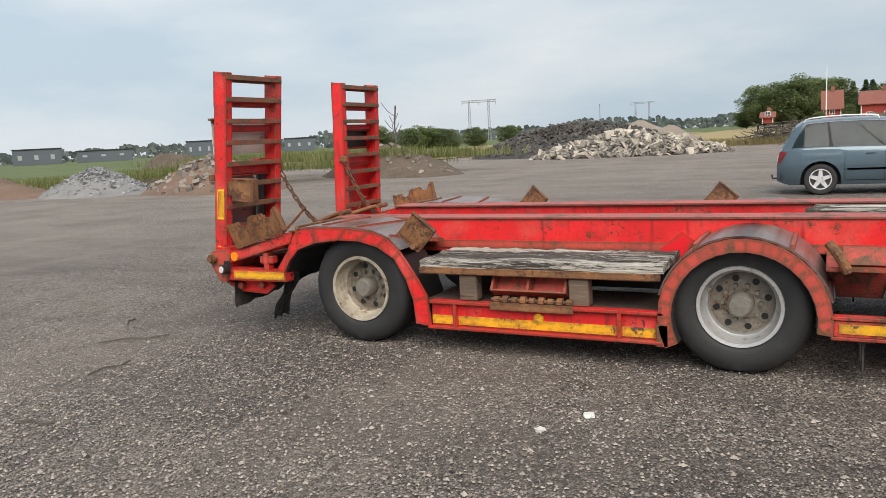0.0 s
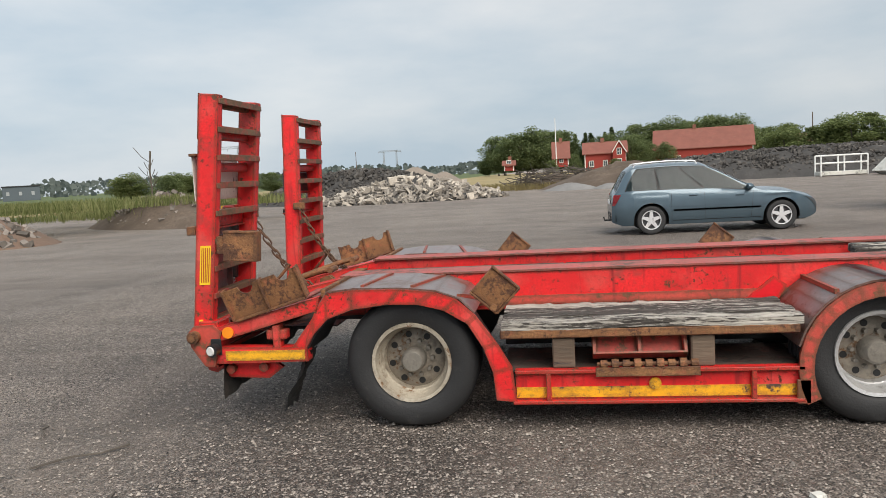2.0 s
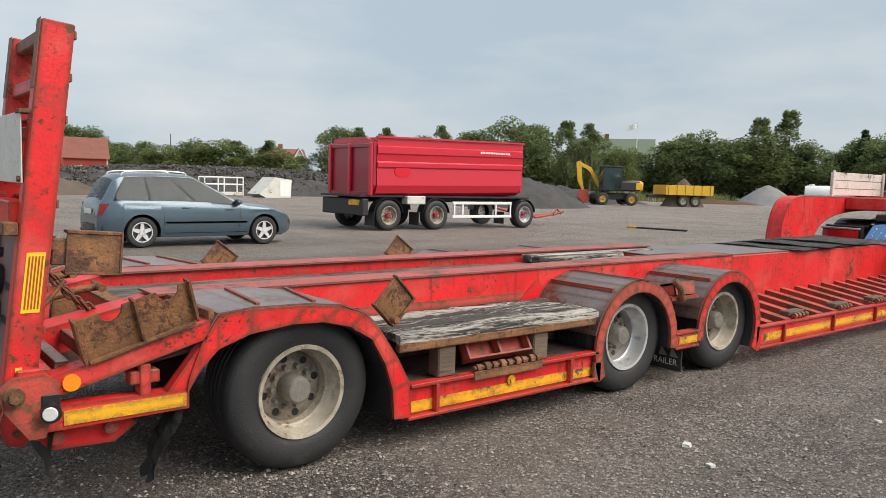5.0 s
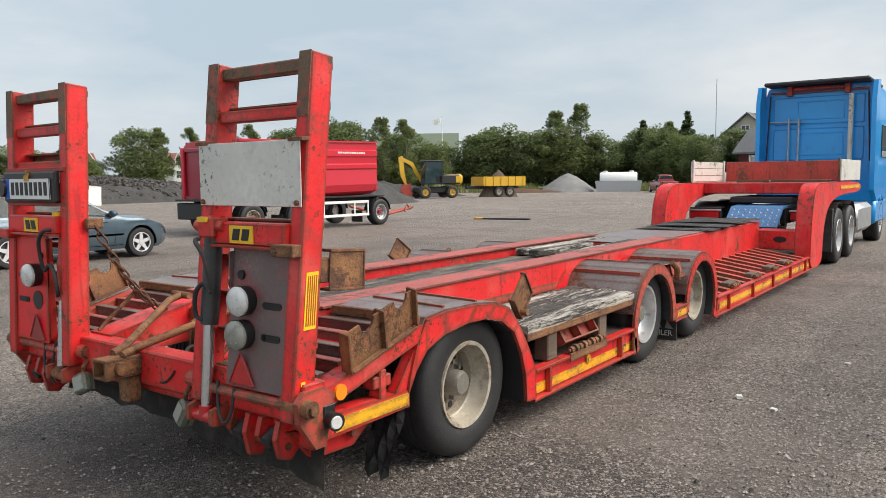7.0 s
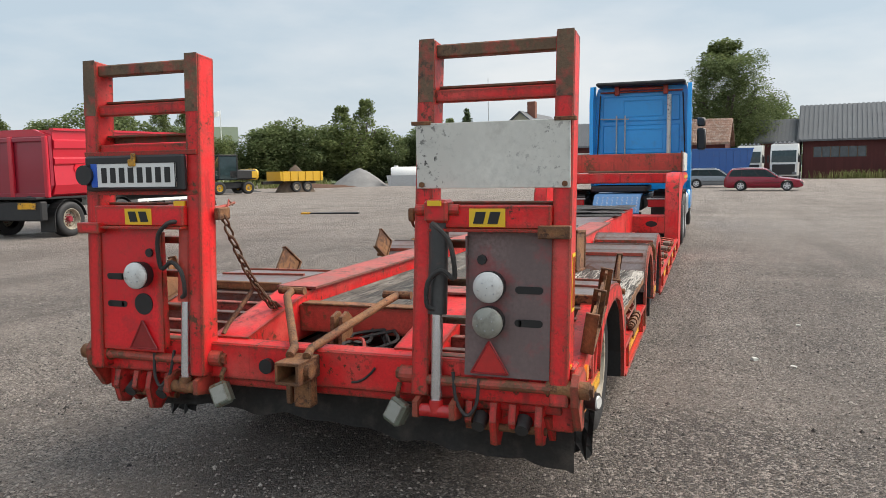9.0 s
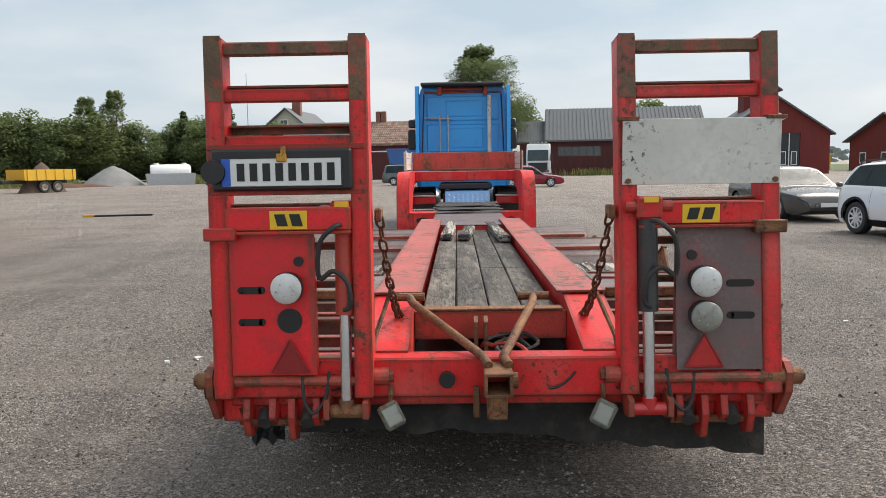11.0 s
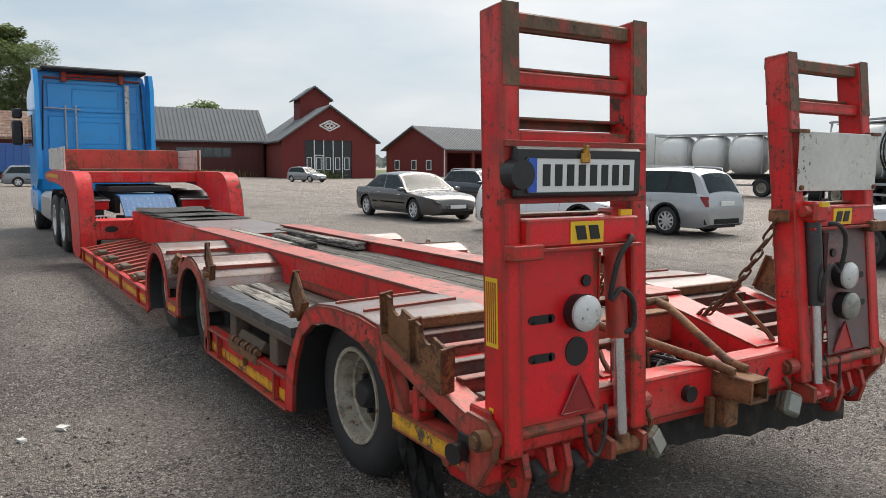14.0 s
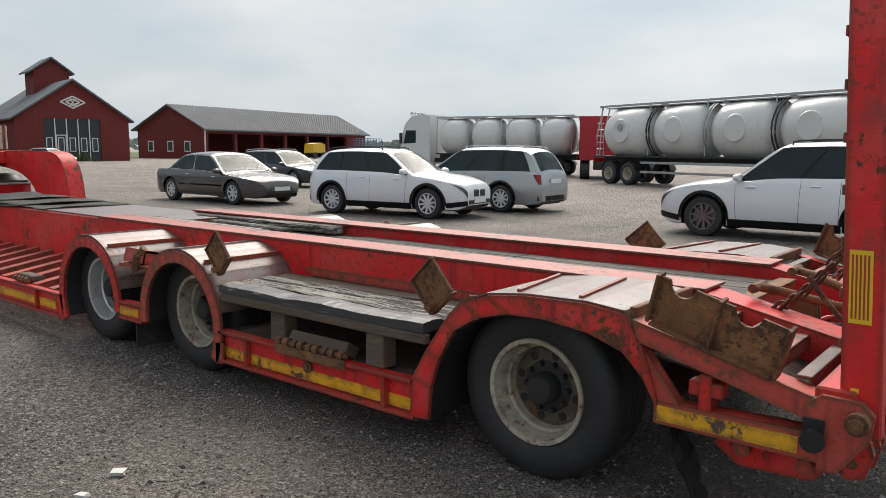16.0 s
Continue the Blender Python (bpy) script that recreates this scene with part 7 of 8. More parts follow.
# cream farmhouse behind it
h = thing("farmhouse", "cream rendered farmhouse with a brick chimney", "house", pose(101.3, 35.0, 0, 0, 0, -96))
b = prism(nb(), [(0, 0), (9.5, 0), (9.5, 6.0), (4.75, 9.9), (0, 6.0)], "y", 0, .3)
part("gable_wall", b, M_CREAM, h)
b = nb()
box(b, 0, .3, .3, 14, 0, 6)
box(b, 9.2, 9.5, .3, 14, 0, 6)
box(b, .3, 9.2, 13.7, 14, 0, 6)
part("side_wall", b, M_CREAM, h)
roof_ridge_y(h, 9.5, 14, 6.0, 9.9, M_ROOFGREY)
b = box(nb(), 4.9, 6.1, 2.5, 3.4, 9.2, 11.6, .03)
part("chimney", b, M_BRICK, h)
for x, z in ((3.9, 7.0), (1.2, 3.6), (6.4, 3.6)):
    window(h, x, z, 1.1, 1.4, 0)

# red barn with a cupola
bn = thing("gable_barn", "dark red barn with black doors and roof cupola", "barn", pose(83.4, -25.2, 0, 0, 0, -100))
W_, D_ = 12.1, 20
b = wall(0, W_, 0, 4.8, 0, .25, ((2.85, 8.9, 0, 4.75),))
part("front_wall", b, M_BARN, bn)
b = prism(nb(), [(0, 4.8), (W_, 4.8), (W_ / 2, 9.0)], "y", 0, .25)
part("gable_wall", b, M_BARN, bn)
for x in (0, W_ - .25):
    part("side_wall", box(nb(), x, x + .25, .25, D_, 0, 4.8), M_BARN, bn)
part("back_wall", prism(nb(), [(0, 0), (W_, 0), (W_, 4.8), (W_ / 2, 9.0), (0, 4.8)], "y", D_ - .25, D_), M_BARN, bn)
roof_ridge_y(bn, W_, D_, 4.8, 9.0, M_ROOFGREY)
for i in range(5):
    x = 2.85 + 1.21 * i
    b = box(nb(), x + .03, x + 1.18, .08, .16, .05, 4.75)
    d = part("door_leaf", b, M_DARKDOOR, bn, "black plank door leaf")
    b = nb()
    for a in (x + .28, x + .86):
        box(b, a - .04, a + .04, .02, .1, 1.1, 2.6)
    for z in (1.1, 2.6):
        box(b, x + .24, x + .9, .02, .1, z - .04, z + .04)
    part("door_window_frame", b, M_WHITEWALL, d)
    b = box(nb(), x + .3, x + .84, .05, .1, 1.14, 2.56)
    part("pane", b, M_PANE, d)
b = nb()
for i in (0, 1, 2, 3, 4):
    x = 2.85 + 1.21 * (i + 1)
    if i < 4:
        box(b, x - .05, x + .05, 0, .1, 0, 4.75)
for x in (4.15, 5.15):
    box(b, x - .04, x + .04, -.02, .1, 0, 2.9)
box(b, 4.1, 5.2, -.02, .1, 2.85, 2.95)
part("door_strip", b, M_WHITEWALL, bn)
b = nb()
for k in (1, .55):
    pts = [(W_ / 2 - 1.3 * k, 6.6), (W_ / 2, 6.6 + .65 * k), (W_ / 2 + 1.3 * k, 6.6), (W_ / 2, 6.6 - .65 * k)]
    for p, q in zip(pts, pts[1:] + pts[:1]):
        rod(b, (p[0], -.03, p[1]), (q[0], -.03, q[1]), .09, seg=6)
for s in (-1, 1):
    rod(b, (W_ / 2 + s * .35, -.03, 6.1), (W_ / 2 - s * .35, -.03, 7.1), .06, seg=6)
part("diamond_ornament", b, M_WHITEWALL, bn, "white lattice diamond ornament")
b = box(nb(), W_ / 2 - 2.0, W_ / 2 + 2.0, 8.2, 12.2, 7.6, 10.6)
cu = part("cupola", b, M_BARN, bn, "square red roof cupola")
b = prism(nb(), [(W_ / 2 - 2.5, 10.3), (W_ / 2, 12.1), (W_ / 2 + 2.5, 10.3), (W_ / 2 + 2.5, 10.5), (W_ / 2, 12.32), (W_ / 2 - 2.5, 10.5)], "y", 7.7, 12.7)
part("cupola_roof", b, M_ROOFGREY, cu)
b = prism(nb(), [(W_ / 2 - 2, 10.6), (W_ / 2 + 2, 10.6), (W_ / 2, 12.05)], "y", 8.2, 12.2)
part("cupola_gable", b, M_BARN, cu)

# long barn beside it, with a low wing
lb = thing("long_barn", "long dark red barn with ribbon windows", "barn", pose(97.0, -6.6, 0, 0, 0, -97.3))
part("front_wall", wall(0, 20.4, 0, 5, 0, .25, ((1.2, 7, 2.6, 3.9), (9, 16, 2.6, 3.9))), M_BARNDK, lb)
for x0, x1 in ((1.2, 7), (9, 16)):
    b = box(nb(), x0, x1, .1, .14, 2.6, 3.9)
    part("window_band", b, M_PANE, lb)
    for i in range(7):
        x = x0 + (x1 - x0) * i / 6
        part("window_mullion", box(nb(), x - .05, x + .05, .0, .2, 2.6, 3.9), M_WOODBR, lb)
part("back_wall", box(nb(), 0, 20.4, 11.75, 12, 0, 5), M_BARNDK, lb)
gable_walls(lb, 20.4, 12, 5, 9.2, M_BARNDK)
roof_ridge_x(lb, 20.4, 12, 5, 9.2, M_ROOFGREY, .6, 40)
lw = thing("barn_wing", "low dark red barn wing with sheet roof", "barn", pose(98.6, -1.2, 0, 0, 0, -97.3))
part("front_wall", box(nb(), 0, 5.2, 0, .25, 0, 4.6), M_BARNDK, lw)
gable_walls(lw, 5.2, 9, 4.6, 7.5, M_BARNDK)
roof_ridge_x(lw, 5.0, 9, 4.6, 7.5, M_ROOFGREY, .2, 12)

# open-fronted shed
sh = thing("open_shed", "long red shed with open bays", "shed", pose(91.9, -54.6, 0, 0, 0, -78.5))
part("back_wall", box(nb(), 0, 42, 13.75, 14, 0, 4.4), M_BARN, sh)
gable_walls(sh, 42, 14, 4.4, 7.8, M_BARN)
b = box(nb(), 0, 42, 0, .25, 3.7, 4.4)
part("front_beam", b, M_BARN, sh)
for i in range(8):
    x = .2 + 5.9 * i
    part("bay_post", box(nb(), x, x + (.5 if i else .3), 0, .5, 0, 3.7), M_BARN, sh)
part("front_wall", box(nb(), 35.5, 42, 0, .25, 0, 3.7), M_BARN, sh)
roof_ridge_x(sh, 42, 14, 4.4, 7.8, M_ROOFGREY, .7, 70)
for k, yy in enumerate((3.0, 6.5, 10.6)):
    b = nb()
    box(b, -.08, .02, yy, yy + 1.2, 1.0, 2.6)
    fr = part("window", b, M_WHITEWALL, sh)
    b = box(nb(), -.10, -.07, yy + .15, yy + 1.05, 1.15, 2.45)
    part("pane", b, M_PANE, fr)
b = box(nb(), -.08, .02, -.02, .18, 0, 4.3)
part("corner_board", b, M_WHITEWALL, sh)
# things in and by the shed
mt = paint("machine_yellow", (.65, .40, .02), .45)
b = nb()
prism(b, [(-1.6, .9), (1.6, .9), (1.5, 2.2), (.6, 2.5), (-1.4, 2.3)], "y", -.9, .9)
ym = thing("yellow_machine", "yellow machine parked before the shed", "machine", pose(88.0, -72, 0, 0, 0, -80))
part("body", b, mt, ym)
for x in (-1.1, 1.1):
    for s in (-1, 1):
        part("wheel", rod(nb(), (x, s * .7, .5), (x, s * 1.05, .5), .5, seg=18), M_TYRE, ym)
yc = container(pose(104.5, -46.5, 0, 0, 0, -80), 3.4, 2.3, (.62, .38, .02), "yellow skip beside the barn")
for k in range(3):
    st = thing("crate_stack", "stacked blue-grey wire crates by the shed", "crates", pose(90 + .3 * k, -84.0 - 2.4 * k, 0, 0, 0, -80), "crate stacks")
    mc = paint("crate_blue", (.12, .20, .30), .5) if k == 0 else mc
    for lv in range(4):
        b = nb()
        z = .05 + .85 * lv
        for x in (-.8, 0, .8):
            for y in (-.6, .6):
                box(b, x - .04, x + .04, y - .04, y + .04, z, z + .8)
        for zz in (z, z + .38, z + .76):
            for y in (-.6, .6):
                box(b, -.84, .84, y - .03, y + .03, zz, zz + .05)
            for x in (-.8, .8):
                box(b, x - .03, x + .03, -.6, .6, zz, zz + .05)
        part("crate", b, mc, st)


# red farm houses to the north
def red_house(m, L, D, eave, ridge, label, wallm, roofm, nwin=4, veranda=False, gable=True):
    t = thing("farmhouse", label, "house", m, "distant houses")
    part("front_wall", box(nb(), 0, L, 0, .25, 0, eave), wallm, t)
    part("back_wall", box(nb(), 0, L, D - .25, D, 0, eave), wallm, t)
    gable_walls(t, L, D, eave, ridge, wallm)
    roof_ridge_x(t, L, D, eave, ridge, roofm, .5)
    for i in range(nwin):
        for z in ((1.2, 3.6) if eave > 4.6 else (1.1,)):
            window(t, L * (i + .5) / nwin - .5, z, 1.0, 1.3, 0)
    for x in (0, L - .2):
        part("corner_board", box(nb(), x, x + .2, -.05, 0, 0, eave), M_WHITEWALL, t)
    if gable:
        b = prism(nb(), [(L * .68, 0), (L * .98, 0), (L * .98, eave), (L * .83, ridge - .2), (L * .68, eave)], "y", -2.2, 0)
        w = part("front_wing", b, wallm, t)
        b = prism(nb(), [(L * .66, eave - .2), (L * .83, ridge), (L, eave - .2), (L, eave), (L * .83, ridge + .2), (L * .66, eave)], "y", -2.6, .5)
        part("wing_roof", b, roofm, w)
        for z in (1.2, 3.6):
            window(t, L * .83 - .5, z, 1.0, 1.4, -2.2)
        b = nb()
        for x, s in ((L * .66, 1), (L, -1)):
            prism(b, [(x, eave - .25), (x, eave + .05), (L * .83, ridge + .25), (L * .83, ridge - .05)], "y", -2.68, -2.6)
        part("barge_board", b, M_WHITEWALL, w)
    if veranda:
        b = nb()
        box(b, -2.5, L * .35, -2.5, 0, 2.7, 2.9)
        for x in (-2.4, 0, L * .33):
            box(b, x, x + .2, -2.5, -2.3, 0, 3.7)
        box(b, -2.5, L * .35, -2.5, -2.4, 3.4, 3.6)
        part("veranda", b, M_WHITEWALL, t)
    b = box(nb(), L * .4, L * .4 + .8, D / 2 - .4, D / 2 + .4, ridge - .5, ridge + 1.1)
    part("chimney", b, M_BRICK, t)
    return t


M_HOUSERED = surf("house_red", (.27, .035, .025), .8, 0, .8, .15, 10, .3)
red_house(pose(5.4, 180, .2, 0, 0, -3), 9.4, 8, 4.2, 6.6, "red timber house with white trim and veranda", M_HOUSERED, M_ROOFRED, 3, False)
red_house(pose(23.6, 198.6, .4, 0, 0, -10), 23.2, 11, 4.4, 9.0, "large red barn with a rusty roof", M_HOUSERED, M_ROOFRED, 2, False, False)
red_house(pose(59.5, 136.7, .6, 0, 0, -20), 7.6, 8, 4.2, 6.2, "white house with orange tiled roof", M_WHITEWALL, M_ROOFRED, 2, False, True)
red_house(pose(73.5, 128.5, 1.0, 0, 0, -35), 6.6, 8, 3.8, 5.8, "white cottage with red roof far off", M_WHITEWALL, M_ROOFRED, 2, False, True)
red_house(pose(44.0, 152, 1.0, 0, 0, -15), 9, 7, 2.6, 4.3, "low house with orange roof", M_CREAM, M_ROOFRED, 2, False, False)
red_house(pose(-1.6, 192, 1.6, 0, 0, 0), 3.6, 6, 2.6, 6.2, "small red house with steep roof", M_HOUSERED, M_ROOFRED, 1, False, False)
red_house(pose(-13.0, 175, 1.4, 0, 0, 0), 2.2, 3, 1.4, 2.2, "tiny red shed in the field", M_HOUSERED, M_ROOFRED, 1, False, False)
red_house(pose(104.5, 99.5, 3.0, 0, 0, -55), 15, 9, 4.6, 7.4, "villa with dull green roof above the trees", M_CREAM, surf("green_sheet_roof", (.12, .15, .10), .6, 0, 1, .1, 8, .1), 4, False, False)

# far warehouses
M_SHEETDARK = surf("warehouse_sheet", (.085, .105, .12), .7, 0, .1, .15, 2, 0)
for x, y, rz, L, H in ((-327, 230, 54, 20, 7.4), (-310, 253, 50, 24, 5.6), (-280, 285, 45, 13, 7.6), (-243, 317, 38, 15, 6.7)):
    wt = thing("warehouse", "long dark grey warehouse on the horizon", "warehouse", pose(x, y, 0, 0, 0, rz), "far warehouses")
    part("hall", box(nb(), -L / 2, L / 2, -6, 6, 0, H, .1), M_SHEETDARK, wt)
    part("roof_edge", box(nb(), -L / 2 - .3, L / 2 + .3, -6.3, 6.3, H - .4, H + .1, .05), M_BLACK, wt)
    for i in range(3):
        part("gate", box(nb(), -L / 2 + L * (i + .3) / 3, -L / 2 + L * (i + .55) / 3, -6.1, -6, 2.5, H * .62), M_STEEL, wt)


def pylon(m, H, Wd):
    t = thing("power_pylon", "grey steel lattice power pylon", "pylon", m, "power pylons")
    for s in (-1, 1):
        b = nb()
        x = s * Wd * .28
        for dx, dy in ((-.6, -.6), (.6, -.6), (.6, .6), (-.6, .6)):
            rod(b, (x + dx * 1.2, dy * 1.2, 0), (x + dx * .6, dy * .6, H), .13, seg=5)
        n = 9
        for i in range(n):
            z0, z1 = H * i / n, H * (i + 1) / n
            for sg in (-1, 1):
                rod(b, (x - .7 * sg, -.6, z0), (x + .7 * sg, -.6, z1), .07, seg=4)
        part("lattice_leg", b, M_STEEL, t)
    b = nb()
    for z in (H, H - 1.0):
        rod(b, (-Wd / 2, 0, z), (Wd / 2, 0, z), .14, seg=5)
    for i in range(8):
        x = -Wd / 2 + Wd * i / 8
        rod(b, (x, 0, H - 1.0), (x + Wd / 8, 0, H), .08, seg=4)
    part("cross_arm", b, M_STEEL, t)
    b = nb()
    for x in (-Wd / 2 + .3, 0, Wd / 2 - .3):
        rod(b, (x, 0, H - 2.6), (x, 0, H - 1), .12, seg=6)
    part("insulator", b, M_STEEL, t)


pylon(pose(-163, 365, 0, 0, 0, 20), 21, 18)
pylon(pose(-127, 586, 0, 0, 0, 20), 22, 18)
for x, y, H, r, lab in ((146.6, 48.2, 20.6, .12, "tall thin steel radio mast"), (106, 85.3, 12.9, .10, "slim white flagpole above trees"), (-1.0, 189, 13.5, .16, "white flagpole by the red house"), (40, 132, 8.2, .14, "brown wooden power pole upright"), (-49, 180, 8.0, .12, "wooden power pole in the field")):
    b = rod(nb(), (0, 0, 0), (0, 0, H), r, r * .5, 8)
    tagged(part("pole", b, M_WHITE if "flag" in lab else M_STEEL if "mast" in lab else M_WOODBR, None), lab, "pole").matrix_world = pose(x, y, 0)
b = nb()
rows = [[b.verts.new((.1 + .35 * i, .12 * math.sin(i * 1.1), 12.7 - .9 * j / 3 - .12 * i)) for j in range(4)] for i in range(6)]
for r0, r1 in zip(rows, rows[1:]):
    for j in range(3):
        b.faces.new((r0[j], r0[j + 1], r1[j + 1], r1[j]))
tagged(part("pennant", b, M_WHITE, None), "pale pennant on the flagpole", "flag").matrix_world = pose(106, 85.3, 0, 0, 0, 140)

# white-grey site tank on the yard
tk = thing("site_tank", "white ribbed tank on a grey trough", "tank", pose(72.3, 36.4, 0, 0, 0, -66))
b = nb()
lathe(b, [(.02, -2.0), (.75, -2.0), (.85, -1.8), (.85, 1.8), (.75, 2.0), (.02, 2.0)], Matrix.Translation((0, 0, 1.3)) @ Matrix.Rotation(radians(90), 4, "Z"), 24)
part("tank", b, M_WHITE, tk, "", True)
b = nb()
prism(b, [(-2.3, .0), (2.3, .0), (2.5, 1.2), (-2.5, 1.2)], "y", -1.0, 1.0)
part("trough", b, M_STEEL, tk)
b = nb()
for x in (-1.4, 1.4):
    rod(b, (x, 0, 2.1), (x, 0, 2.3), .25, seg=12)
part("tank_lid", b, M_WHITE, tk)
# weathered tanks by the garage
for dx, dy in ((0, 0), (.6, -3.1)):
    t2 = thing("old_tank", "dirty white cylindrical tank on the ground", "tank", pose(80.6 + dx, 29.4 + dy, 0, 0, 0, -80), "old tanks")
    b = nb()
    lathe(b, [(.02, -1.45), (.9, -1.45), (1.0, -1.3), (1.0, 1.3), (.9, 1.45), (.02, 1.45)], Matrix.Translation((0, 0, 1.0)) @ Matrix.Rotation(radians(90), 4, "Z"), 24)
    part("tank", b, M_WHITEPLATE, t2, "", True)
    for x in (-.8, .8):
        b = nb()
        lathe(b, [(1.0, x - .05), (1.04, x - .05), (1.04, x + .05), (1.0, x + .05)], Matrix.Translation((0, 0, 1.0)) @ Matrix.Rotation(radians(90), 4, "Z"), 24)
        part("band", b, M_STEEL, t2)
# white rack and skip by the dark heap
rk = thing("metal_rack", "white tubular rack lying by the heap", "rack", pose(16.8, 53.6, 0, 0, 0, 5))
b = nb()
for z in (.25, .85, 1.35):
    for y in (0, .9):
        rod(b, (-1.5, y, z), (1.5, y, z), .05, seg=6)
for x in (-1.5, 0, 1.5):
    for y in (0, .9):
        rod(b, (x, y, 0), (x, y, 1.35), .05, seg=6)
part("frame", b, M_WHITE, rk)
part("base", box(nb(), -1.5, 1.5, -.05, .95, .05, .3, .02), M_WHITEPLATE, rk)
sk = thing("small_skip", "cream and white small waste skip", "skip", pose(19.6, 51.8, 0, 0, 0, 8))
b = prism(nb(), [(-1.0, 0), (1.1, 0), (1.2, 1.3), (-.2, 1.45), (-1.5, .25)], "y", -.8, .8)
part("tub", b, M_WHITEPLATE, sk)
b = box(nb(), .2, 1.12, -.82, -.8, .1, 1.25)
part("white_side", b, M_WHITE, sk)
# flat yellow-black beam lying on the yard
bl = thing("ground_beam", "dark steel beam with a yellow end", "beam", pose(18.1, 18.6, 0, 0, 0, -78))
part("bar", box(nb(), 0, 1.9, -.10, .10, .0, .06, .01), M_BLACK, bl)
part("yellow_end", box(nb(), -.35, 0, -.11, .11, .0, .07, .01), M_YEL, bl)


# ---- heaps, fields, trees ----
def foliage(name, a, c):
    m = island_mat(name, [a, c], .7)
    n, l = m.node_tree.nodes, m.node_tree.links
    b = n["Principled BSDF"]
    b.inputs["Specular IOR Level"].default_value = 0.08
    tr = n.new("ShaderNodeBsdfTranslucent")
    l.new(b.inputs["Base Color"].links[0].from_socket, tr.inputs[0])
    mx = n.new("ShaderNodeMixShader")
    mx.inputs[0].default_value = 0.5
    l.new(b.outputs[0], mx.inputs[1])
    l.new(tr.outputs[0], mx.inputs[2])
    l.new(mx.outputs[0], n["Material Output"].inputs[0])
    return m


M_LEAF = foliage("broad_leaves", (.13, .175, .072), (.31, .37, .17))
M_LEAF2 = foliage("light_leaves", (.14, .185, .07), (.30, .35, .145))
M_NEEDLE = foliage("conifer_needles", (.080, .115, .058), (.19, .245, .115))
M_WEED = foliage("weed_blades", (.14, .18, .055), (.42, .42, .19))
M_STRAW = foliage("straw_blades", (.26, .21, .09), (.42, .35, .18))
M_BARK = surf("bark", (.10, .085, .07), .9, 0, 4, .3, 20, .6)
M_GRASS = surf("grass_field", (.085, .115, .035), .95, 0, .05, .35, 1.5, .2, dirt=.25, dirtcol=(.16, .15, .06))
M_STUBBLE = surf("stubble_field", (.30, .235, .11), .95, 0, .05, .25, 1.2, .2, dirt=.3, dirtcol=(.22, .18, .08))
M_SOIL = surf("brown_soil", (.105, .078, .058), .95, 0, .8, .35, 9, .8, dirt=.3, dirtcol=(.15, .12, .095))
M_ASPHALT = surf("broken_asphalt", (.055, .052, .050), .9, 0, 1.2, .4, 9, .8)
M_TANGRAVEL = surf("tan_gravel", (.24, .20, .165), .9, 0, 1.2, .25, 25, .7)
M_GREYGRAVEL = surf("grey_gravel", (.20, .195, .19), .9, 0, 1.2, .25, 25, .7)


def mesh_of(name, verts, faces, mat_, smooth=False):
    me_ = bpy.data.meshes.new(name)
    me_.from_pydata(verts, [], faces)
    me_.materials.append(mat_)
    if smooth:
        me_.polygons.foreach_set("use_smooth", [True] * len(me_.polygons))
    return me_


def leaf_cloud(rng_, blobs, n, size, droop=0.0):
    """Many small leaf clumps spread over uneven blobs (centre, radii)."""
    vs, fs = [], []
    tot = sum(bl[1][0] * bl[1][2] for bl in blobs)
    for (c, r) in blobs:
        for _ in range(int(n * r[0] * r[2] / tot)):
            d = Vector((rng_.gauss(0, 1), rng_.gauss(0, 1), rng_.gauss(0, 1))).normalized()
            k = rng_.uniform(.2, 1.3) ** .5 if rng_.random() < .85 else rng_.uniform(1.0, 1.2)
            p = Vector((c[0] + d.x * r[0] * k, c[1] + d.y * r[1] * k, c[2] + d.z * r[2] * k))
            s = size * rng_.uniform(.6, 1.4)
            q = Euler((rng_.uniform(-.8, .8), rng_.uniform(-.8, .8), rng_.uniform(0, 6.3))).to_matrix()
            i = len(vs)
            vs += [p + q @ Vector(v) * s for v in ((-.6, -.1, 0), (.05, -.42, .12), (.6, .08, -.05), (-.05, .42, .1))]
            fs.append((i, i + 1, i + 2, i + 3))
    return vs, fs


